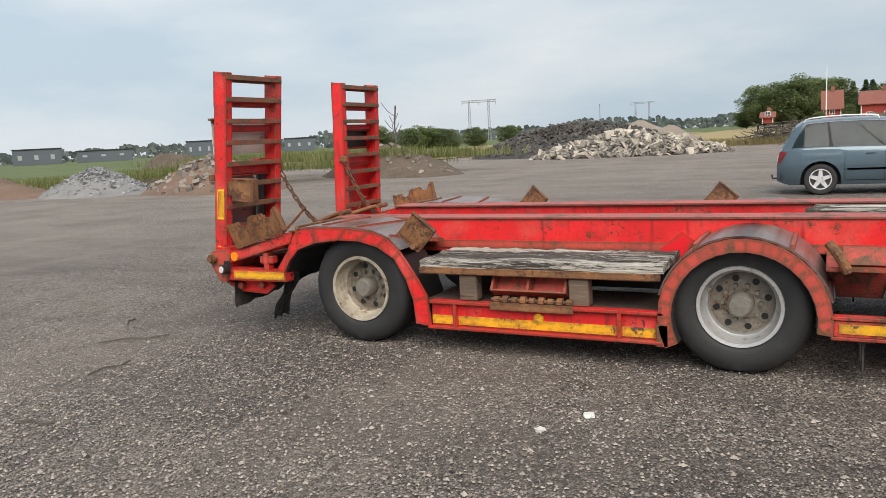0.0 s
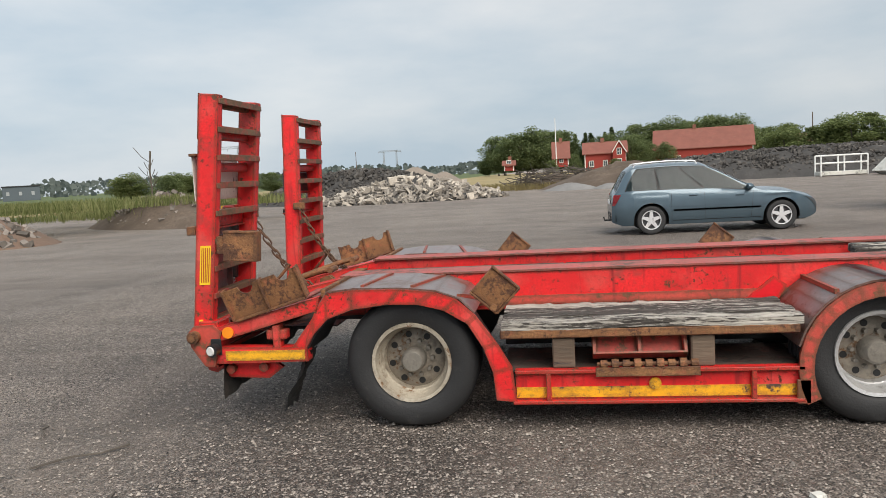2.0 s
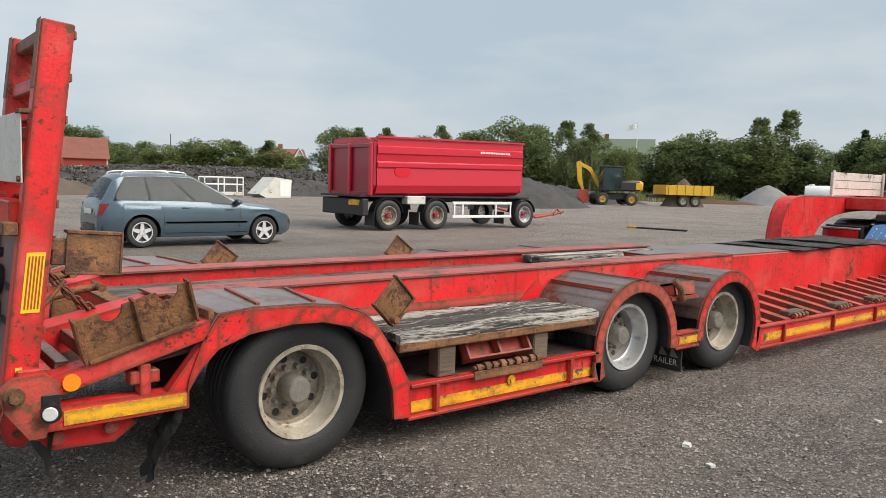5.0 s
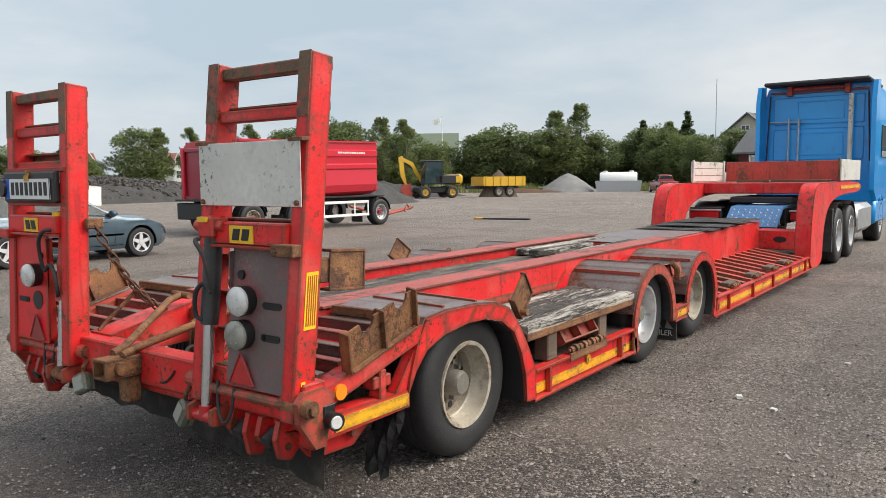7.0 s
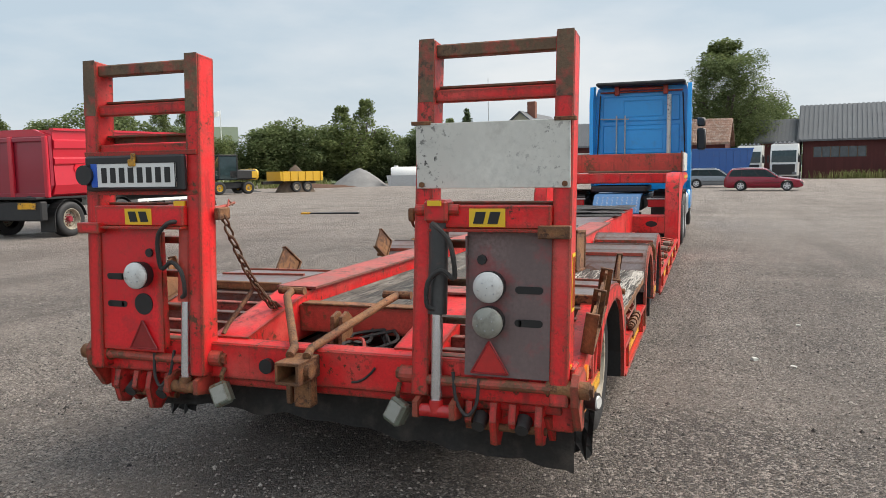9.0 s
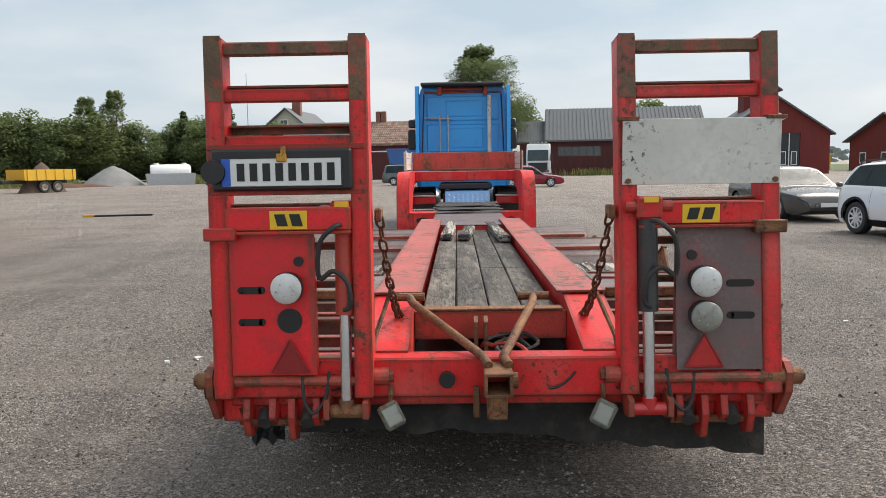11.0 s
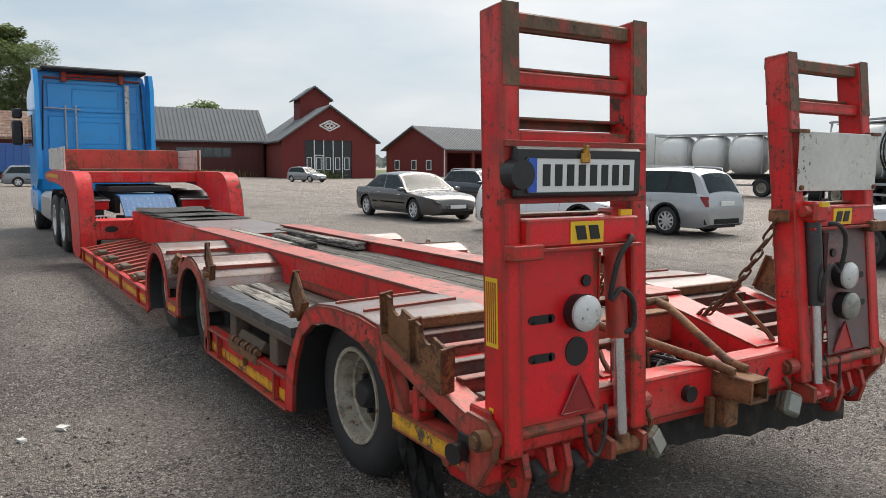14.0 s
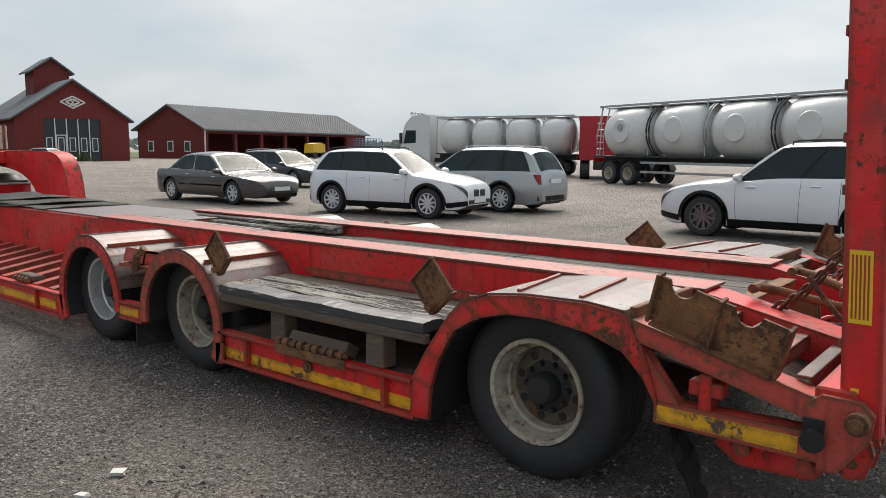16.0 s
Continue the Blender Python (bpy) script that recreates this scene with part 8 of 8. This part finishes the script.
def tree(seed, H, Wd, leafm, n=9800, size=.27, kind="broad", label="full green broadleaf tree"):
    r = random.Random(seed)
    t = thing("tree", label, "tree", pose(0, 0, -500), "yard trees")
    b = nb()
    th_ = H * (.32 if kind != "conifer" else .9)
    tube(b, [(0, 0, 0), (r.uniform(-.1, .1), r.uniform(-.1, .1), th_ * .5), (r.uniform(-.2, .2), r.uniform(-.2, .2), th_)], .022 * H, 7)
    for v in b.verts:
        k = 1 - .6 * v.co.z / th_
        v.co.x *= k
        v.co.y *= k
    if kind != "conifer":
        for i in range(6):
            a = i * 1.05 + r.uniform(-.3, .3)
            tube(b, [(0, 0, th_ * .8), (math.cos(a) * Wd * .14, math.sin(a) * Wd * .14, th_ + H * .12), (math.cos(a) * Wd * .30, math.sin(a) * Wd * .30, th_ + H * r.uniform(.2, .4))], .008 * H, 5)
    part("trunk", b, M_BARK, t)
    blobs = []
    if kind == "broad":
        for i in range(60 if H < 12 else 150):
            a, h = r.uniform(0, 6.3), r.uniform(.16, .90)
            k = Wd / 2 * (1 - (abs(h - .5) / .62) ** 2) * r.uniform(.1, .95)
            s = Wd * r.uniform(.07, .16) * (1 if H < 12 else .75)
            blobs.append(((math.cos(a) * k, math.sin(a) * k, H * h), (s, s, s * r.uniform(.6, .9))))
    elif kind == "thin":
        for i in range(64):
            a, h = r.uniform(0, 6.3), r.uniform(.22, .98)
            k = Wd / 2 * r.uniform(.0, .95) * (1.12 - h * .75)
            s = Wd * r.uniform(.03, .085)
            blobs.append(((math.cos(a) * k, math.sin(a) * k, H * h), (s, s, s * 1.2)))
    else:
        for i in range(16):
            h = .08 + .9 * i / 16
            k = Wd / 2 * (1.02 - h)
            for j in range(3):
                a = r.uniform(0, 6.3)
                blobs.append(((math.cos(a) * k * .55, math.sin(a) * k * .55, H * h), (k * .62 + .1, k * .62 + .1, H * .045)))
    if kind == "broad":
        blobs += [((0, 0, H * .52), (Wd * .40, Wd * .40, H * .36)), ((0, 0, H * .40), (Wd * .44, Wd * .44, H * .24))]
    vs, fs = leaf_cloud(r, blobs, n, size)
    cr_ = new("crown", mesh_of("crown", vs, fs, leafm))
    cr_.parent = t
    return t


KINDS = {
    "a": tree(1, 9, 8, M_LEAF), "b": tree(2, 9, 7, M_LEAF2), "c": tree(3, 9, 9, M_LEAF), "d": tree(5, 10, 6, M_LEAF2, 7500, .17, "thin", "airy light-leaved birch tree"),
    "e": tree(6, 10, 4.8, M_NEEDLE, 9000, .26, "conifer", "dark green bushy spruce tree"), "f": tree(7, 10, 5.4, M_NEEDLE, 9000, .27, "conifer", "dark green bushy spruce tree"), "g": tree(9, 16, 10.5, foliage("pale_leaves", (.11, .15, .06), (.28, .34, .155)), 60000, .155, "broad", "tall dense broadleaf tree by the barn")}
used = set()


def plant(k, x, y, H, z=0, wide=1.0, rz=None):
    src = KINDS[k]
    base_h = {"d": 10, "e": 10, "f": 10, "g": 16}.get(k, 9)
    s = H / base_h
    a = (x * 7.3 + y * 3.1) % 6.28 if rz is None else rz
    m = Matrix.Translation((x, y, z)) @ Matrix.Rotation(a, 4, "Z")
    if k in used:
        ob = copy_thing(src, m)
    else:
        used.add(k)
        ob = src
        ob.matrix_basis = m
    ob.scale = (s * wide, s * wide, s)
    return ob


rt = random.Random(12)
# hedge wood along the east side of the yard
for i in range(46):
    f = i / 45
    x, y = 76 + 26 * f ** .8 + rt.uniform(-1, 9), 76 - 43 * f + rt.uniform(-2, 2)
    H = (6.2, 6.8, 8.6, 9.6, 8.8, 9.2, 8.6, 9.6, 8.0, 7.6)[int(f * 9.99)] * rt.uniform(.78, 1.08)
    plant("eafebcefae"[i % 10] if 4 < i else "ab"[i % 2], x, y, H, 0, rt.uniform(.9, 1.25))
plant("d", 93.7, 52, 12.2)
plant("d", 91.5, 54, 11.2)
plant("e", 99.5, 38, 11)
plant("d", 101.5, 41, 9.5)
# around the garage and barns
plant("g", 100.4, 2.3, 17.4, 0, 1.2)
plant("d", 102, 2.6, 18.6, 0, 1.25)
for k, x, y, H in (("a", 96, 30, 8), ("e", 92, 26, 7.4), ("e", 90, 29.5, 6.4), ("a", 101, 45, 9), ("c", 118, -4, 12), ("a", 122, -26, 12.6), ("c", 124, -1, 11), ("a", 89, 32.5, 7), ("b", 93, 36, 7.5), ("c", 97, 40, 8.6)):
    plant(k, x, y, H)
# trees behind the tipper and beyond
for k, x, y, H in (("d", 64.9, 111, 10.2), ("a", 67.8, 97, 8.8), ("d", 70, 95, 10.2), ("a", 58, 74, 8.3), ("c", 62.5, 70.5, 9.6), ("a", 66, 71, 9.4), ("d", 58.6, 58.6, 8.6), ("d", 61, 57.4, 8.4), ("c", 70, 66, 8), ("b", 72, 62, 6.6), ("a", 56.9, 104, 9.8), ("d", 59.5, 103, 9), ("d", 62.8, 100, 9.6), ("a", 52, 108, 5), ("a", 45, 110, 4.2), ("c", 74, 88, 7), ("b", 66, 62, 5)):
    plant(k, x, y, H)
# bushes near the skip
for i in range(9):
    plant("bd"[i % 2], 19 + 1.25 * i + rt.uniform(-.4, .4), 72.5 - .4 * i, rt.uniform(3.9, 5.2), 0, 1.3)
# woods behind the red houses
for i in range(34):
    f = i / 33
    x, y = -24 + 86 * f + rt.uniform(-2, 2), 226 + rt.uniform(-6, 10)
    H = (6 if f < .06 else 11.5 if f < .3 else 12.5 if f < .62 else 13.8 if f < .8 else 10) * rt.uniform(.8, 1.08)
    plant("acab"[i % 4] if f < .32 or f > .6 else "efae"[i % 4], x, y, H, 0, 1.15)
for k, x, y, H in (("a", -12, 222, 12.4), ("c", -7.5, 220, 13.2), ("a", -3.5, 222, 13), ("c", -16, 224, 9), ("c", 3, 208, 5), ("a", 12, 176, 3), ("b", -2, 178, 3.6), ("a", 20, 190, 7), ("c", 25, 190, 6.2), ("a", 18, 192, 9), ("c", 17, 186, 8), ("a", 42, 216, 14), ("c", 47, 214, 13), ("a", 36, 218, 12.5), ("a", 41, 148, 7.6), ("c", 50, 150, 8.4)):
    plant(k, x, y, H, 0, 1.1)
# hedge bushes to the north-west
for k, x, y, H in (("b", -47.5, 77, 3.7), ("a", -44, 78, 3.2), ("b", -45, 84, 3.6), ("a", -42, 84, 3.0), ("a", -49.7, 109, 3.4), ("a", -45, 112, 3.4)):
    plant(k, x, y, H, 0, 1.5)
bare = thing("bare_tree", "leafless dead tree standing by the bushes", "tree", pose(-43.5, 74, 0))
rb = random.Random(31)
part("trunk", tube(nb(), [(0, 0, 0), (.1, .05, 1.6), (.0, .1, 3.4), (.25, .1, 5.6)], .09, 6), M_BARK, bare)
for k in range(11):
    a, h = rb.uniform(0, 6.3), rb.uniform(1.4, 4.6)
    ln = rb.uniform(.7, 1.5)
    part("branch", tube(nb(), [(0.05, .07, h), (math.cos(a) * ln * .5, math.sin(a) * ln * .5, h + .45 * ln), (math.cos(a) * ln, math.sin(a) * ln, h + 1.15 * ln)], .035, 5), M_BARK, bare)
for k, (src) in KINDS.items():
    if k not in used:
        plant(k, 130, 30, 9)

# far woods along the horizon
r = random.Random(5)
vs, fs = [], []
for i in range(15000):
    a = r.uniform(0, 2 * math.pi)
    d = r.uniform(560, 760)
    hh = 9 + 5 * noise.noise((math.cos(a) * 9, math.sin(a) * 9, 1)) + 3 * noise.noise((math.cos(a) * 40, math.sin(a) * 40, 4))
    p = Vector((d * math.cos(a), d * math.sin(a), r.uniform(0, 1) ** .7 * hh))
    s = r.uniform(1.8, 4.2)
    q = Euler((r.uniform(-1, 1) + 1.57, r.uniform(-.5, .5), a + 1.57 + r.uniform(-.8, .8))).to_matrix()
    k = len(vs)
    vs += [p + q @ Vector(v) * s for v in ((-.6, -.4, 0), (.3, -.55, .1), (.6, .2, 0), (0, .6, .1), (-.5, .3, 0))]
    fs.append((k, k + 1, k + 2, k + 3, k + 4))
# distance haze mixed into the leaf colours
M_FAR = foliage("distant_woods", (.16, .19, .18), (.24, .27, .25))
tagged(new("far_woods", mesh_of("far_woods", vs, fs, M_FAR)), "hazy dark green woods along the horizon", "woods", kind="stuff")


# fields
def field(name, pts, mat_, label, z=.03):
    b = nb()
    b.faces.new([b.verts.new((x, y, z)) for x, y in pts])
    tagged(part(name, b, mat_, None), label, "field", kind="structure")


field("grass_field", [(-2000, 24), (-38, 24), (-34, 50), (-26, 60), (-26, 2000), (-2000, 2000)], M_GRASS, "flat green grass field")
field("grass_verge", [(108, -130), (2000, -130), (2000, 2000), (70, 2000), (70, 84), (80, 74), (101, 43), (106, 20)], M_GRASS, "green verge under the trees")
field("stubble_field", [(-26, 60), (70, 66), (70, 300), (-26, 300)], M_STUBBLE, "pale straw-coloured stubble field")
field("grass_strip", [(-60, 52), (-27, 52), (-27, 200), (-60, 240)], M_STUBBLE, "pale straw-coloured field strip", .06)


def heap(name, label, x, y, rx, ry, H, mat_, rz=0, rough_=.3, n=34, seed=0, freq=1.2, category="heap", flat=1.0):
    """Uneven heap of loose material."""
    b = nb()
    rows = []
    for i in range(n + 1):
        u = -1 + 2 * i / n
        row = []
        for j in range(n + 1):
            v = -1 + 2 * j / n
            d = math.hypot(u, v)
            k = max(0, 1 - d ** (1.3 * flat))
            px, py = u * rx, v * ry
            nz = noise.noise((px * freq + seed, py * freq, 2)) * .6 + noise.noise((px * freq * 2.7, py * freq * 2.7 + seed, 7)) * .4
            z = H * k * (1 + rough_ * nz) + (rough_ * .25 * nz * min(1, k * 4)) - (.05 if k <= 0 else 0)
            row.append(b.verts.new((px, py, z)))
        rows.append(row)
    for r0, r1 in zip(rows, rows[1:]):
        for j in range(n):
            b.faces.new((r0[j], r0[j + 1], r1[j + 1], r1[j]))
    bmesh.ops.delete(b, geom=[f for f in b.faces if all(v.co.z < -.04 for v in f.verts)], context="FACES")
    ob = part(name, b, mat_, None, "", True)
    ob.matrix_world = pose(x, y, 0, 0, 0, rz)
    return tagged(ob, label, category)


def chunk_mesh(r, s, flatness=.35):
    pts = [Vector((r.uniform(.6, 1) * sx, r.uniform(.6, 1) * sy * .8, sz * flatness * r.uniform(.7, 1))) * s for sx in (-.5, .5) for sy in (-.5, .5) for sz in (-.5, .5)]
    return pts, [(0, 1, 3, 2), (4, 6, 7, 5), (0, 4, 5, 1), (2, 3, 7, 6), (0, 2, 6, 4), (1, 5, 7, 3)]


def chunks(name, label, parent_heap, n, x, y, rx, ry, H, size, mat_, rz=0, seed=1, flatness=.35, single=False, flat=1.0):
    """Broken slabs over a heap: single parts, or one joined mesh of kind stuff."""
    r = random.Random(seed)
    vs, fs = [], []
    shared = [mesh_of("slab", *chunk_mesh(r, 1.0, flatness), mat_) for _ in range(12)] if single else None
    for i in range(n):
        a, d = r.uniform(0, 6.28), r.uniform(0, 1) ** .6
        px, py = math.cos(a) * d * rx, math.sin(a) * d * ry
        pz = H * max(0, 1 - d ** (1.3 * flat)) * r.uniform(.9, 1.1) + .04
        s = size * r.uniform(.5, 1.5)
        rot = Euler((r.gauss(0, .7), r.gauss(0, .7), r.uniform(0, 6.28)))
        if single:
            ob = new("slab", shared[i % 12])
            ob.parent = parent_heap
            ob.matrix_local = Matrix.LocRotScale((px, py, pz), rot, (s, s, s))
        else:
            p, f = chunk_mesh(r, s, flatness)
            k = len(vs)
            q = rot.to_matrix()
            vs += [q @ v + Vector((px, py, pz)) for v in p]
            fs += [tuple(k + j for j in ff) for ff in f]
    if not single:
        ob = new(name, mesh_of(name, vs, fs, mat_))
        ob.parent = parent_heap
        tagged(ob, label, kind="stuff")


M_SLAB = surf("broken_concrete", (.40, .355, .30), .9, 0, 1.5, .25, 14, .5, dirt=.3, dirtcol=(.22, .20, .18), rand=.35)
M_TARCH = island_mat("asphalt_chunks", [(.034, .031, .029), (.135, .122, .11)])
M_STONEISL = island_mat("rubble_stones", [(.10, .085, .07), (.36, .31, .27)])
h1 = heap("asphalt_heap", "long dark heap of broken asphalt", -15.4, 51.3, 8.5, 4.2, 1.9, M_ASPHALT, -8, .3, 40, 3, flat=1.5)
chunks("asphalt_chunks", "", h1, 3200, 0, 0, 8.4, 4.0, 1.95, .27, M_TARCH, seed=3, flatness=.6, flat=1.5)
h2 = heap("concrete_heap", "heap of broken pale concrete slabs", -10.9, 46.2, 5.9, 2.8, 1.35, M_ASPHALT, 8, .5, 30, 5)
chunks("", "", h2, 300, 0, 0, 5.9, 2.8, 1.35, .60, M_SLAB, seed=7, flatness=.20, single=True)
chunks("concrete_rubble", "", h2, 1500, 0, 0, 6.0, 2.9, 1.3, .30, island_mat("concrete_bits", [(.14, .125, .11), (.42, .375, .32)]), seed=9, flatness=.3)
heap("sand_heap", "pale brown gravel heap", -12.6, 56.5, 4.4, 2.6, 2.2, M_TANGRAVEL, 0, .1, 20, 3)
heap("sand_heap", "pale brown gravel heap", -10.4, 56.8, 3.0, 2.4, 1.75, M_TANGRAVEL, 0, .1, 20, 8)
h3 = heap("asphalt_heap", "very long dark heap of road rubble", 19, 60.5, 22, 5.5, 1.85, M_ASPHALT, -4, .5, 60, 11, .9, flat=2.0)
chunks("asphalt_chunks", "", h3, 9000, 0, 0, 21.5, 5.2, 1.9, .25, M_TARCH, seed=13, flatness=.6, flat=2.0)
heap("soil_heap", "brown soil heap on the yard", 3.2, 56.0, 6.5, 3.6, 1.75, M_SOIL, -5, .3, 30, 21)
heap("gravel_mound", "low grey gravel heap", -1.0, 52.8, 2.0, 1.1, .5, M_GREYGRAVEL, 0, .2, 18, 2)
heap("gravel_mound", "low grey gravel heap", 1.6, 52.2, 1.3, .9, .35, M_GREYGRAVEL, 0, .2, 18, 4)
br = heap("brush_heap", "dark heap of cut branches", -1.6, 60.8, 3.9, 1.8, 1.1, M_SOIL, 3, .4, 22, 6)
b = nb()
r = random.Random(3)
for i in range(260):
    p = Vector((r.uniform(-4.2, 4.2), r.uniform(-1.6, 1.6), 0))
    p.z = 1.5 * max(.15, 1 - (p.x / 4.6) ** 2) * r.uniform(.2, 1.1)
    d = Vector((r.gauss(0, 1), r.gauss(0, .5), r.gauss(0, .3))).normalized() * r.uniform(.5, 1.2)
    rod(b, p - d, p + d, .035, .015, 4)
pb = part("branches", b, M_BARK, br, kind="stuff")
g1 = heap("gravel_mound", "heap of grey crushed stone", -28.0, 22.3, 3.6, 2.3, 1.02, M_GREYGRAVEL, -20, .12, 30, 1)
chunks("crushed_stones", "", g1, 900, 0, 0, 3.4, 2.1, 1.0, .13, island_mat("crushed_stone", [(.12, .12, .125), (.38, .38, .39)]), seed=21, flatness=.8)
g2 = heap("rubble_heap", "reddish brown soil and rubble heap", -22.0, 22.9, 3.8, 2.4, 1.25, surf("reddish_soil", (.16, .105, .075), .95, 0, .8, .3, 9, .8), -15, .35, 30, 9)
chunks("rubble_stones", "", g2, 360, 0, 0, 3.6, 2.2, 1.2, .3, M_STONEISL, seed=22, flatness=.5)
g3 = heap("soil_heap", "overgrown brown soil heap", -19.0, 31.5, 5.4, 2.6, 1.45, M_SOIL, -32, .35, 30, 14)
chunks("rubble_stones", "", g3, 200, 0, 0, 5.0, 2.3, 1.4, .25, M_STONEISL, seed=24, flatness=.5)
heap("soil_heap", "low reddish soil bank", -33.5, 20.5, 4.2, 2.2, 1.0, bpy.data.materials["reddish_soil"], 10, .4, 26, 33)
heap("soil_heap", "dark soil bank behind the stone heap", -31.0, 29.5, 6.0, 2.2, 1.6, M_SOIL, -25, .4, 26, 36)
heap("asphalt_heap", "dark gravel heap behind the tipper", 31.0, 37.5, 5.5, 3.5, 1.9, M_ASPHALT, 0, .3, 26, 40)
heap("asphalt_heap", "dark soil bank beyond the tipper", 44, 47, 9, 2.6, 1.4, M_ASPHALT, -30, .4, 30, 44)
heap("gravel_mound", "conical grey gravel heap", 71.8, 42.3, 3.6, 3.2, 2.1, M_GREYGRAVEL, 0, .05, 28, 46)
heap("soil_load", "brown soil heaped in the wagon", 49.4, 37.6, 1.9, 1.0, 2.35, M_SOIL, 153, .1, 20, 50)
heap("bark_heap", "low rust-brown bark heap", 65.5, 44.6, 5.0, 1.4, .45, surf("bark_mulch", (.10, .05, .03), .95, 0, 1, .3, 9, .7), -50, .3, 22, 52)


# weeds and dry grass
def weeds(label, spots, n, h, mat_, seed, name="weeds"):
    r = random.Random(seed)
    vs, fs = [], []
    for i in range(n):
        cx, cy, rx, ry, z = spots[i % len(spots)]
        x, y = cx + r.gauss(0, .5) * rx, cy + r.gauss(0, .5) * ry
        hh, a = h * r.uniform(.4, 1.25), r.uniform(0, 6.28)
        w = hh * r.uniform(.02, .05)
        lx, ly = r.gauss(0, .22) * hh, r.gauss(0, .22) * hh
        k = len(vs)
        c, s = math.cos(a) * w, math.sin(a) * w
        vs += [(x - c, y - s, z), (x + c, y + s, z), (x + lx * .5 + c * .8, y + ly * .5 + s * .8, z + hh * .6), (x + lx, y + ly, z + hh), (x + lx * .5 - c * .8, y + ly * .5 - s * .8, z + hh * .6)]
        fs.append((k, k + 1, k + 2, k + 3, k + 4))
    tagged(new(name, mesh_of(name, vs, fs, mat_)), label, "weeds", kind="stuff")


weeds("tall green and yellow weeds on the soil banks", [(-27.5, 26.5, 4, 2, .5), (-24.0, 27.0, 3, 2, .9), (-21.5, 28.0, 3, 2, .9), (-19.0, 30.5, 3, 1.2, .9), (-23, 33, 5, 3, .4), (-29, 31, 5, 2, .9), (-17, 33.5, 3, 1.5, .7), (-33, 24, 4, 3, .3), (-38, 27, 5, 3, .1), (-25.5, 24.6, 2.4, 1.0, .5), (-35, 21.5, 2, 1, .4)], 26000, .42, M_WEED, 2)
weeds("dry pale grass along the field edge", [(-20, 57, 7, 2, 0), (-3, 60, 6, 3, 0), (-34, 55, 6, 4, 0), (9, 70, 10, 3, 0), (-12, 62, 8, 3, 0)], 16000, .5, M_STRAW, 3, "dry_grass")
weeds("green weeds along the hedge and barns", [(62, 53, 3, 3, 0), (66, 49.5, 3, 2, 0), (69, 47, 3, 2, 0), (56, 58, 4, 3, 0), (75, 33, 2, 3, 0), (82, -30, .6, 3, 0), (93, -12, .8, 4, 0), (81, 26, 1, 3, 0), (92, -19, .8, 4, 0), (79, 37, 3, 3, 0)], 5200, .95, M_WEED, 4)

# litter, twigs and bits on the yard
lt = random.Random(8)
for x, y, s in ((-1.12, 3.77, .045), (-1.30, 3.50, .035), (-.45, 2.3, .03), (-1.75, 8.48, .04), (-1.65, 8.26, .05), (.4, 3.3, .03)):
    p, f = chunk_mesh(lt, s * 1.6, .3)
    ob = tagged(new("stone", mesh_of("stone", [v + Vector((0, 0, s * .2)) for v in p], f, M_WHITEPLATE)), "pale flat stone on the gravel", "stone", "pale stones")
    ob.matrix_world = pose(x, y, .0, 0, 0, lt.uniform(0, 360))
for x, y, L, rz in ((-5.3, 4.05, .55, 40), (-4.6, 3.4, .35, 80), (-5.6, 4.6, .3, 120), (-4.2, 2.6, .25, 10)):
    b = tube(nb(), [(0, 0, .012), (L * .4, .03, .02), (L * .7, .0, .012), (L, .05, .012)], .007, 5)
    tagged(part("twig", b, M_BARK, None), "thin brown twig lying on gravel", "twig", "twigs").matrix_world = pose(x, y, 0, 0, 0, rz)
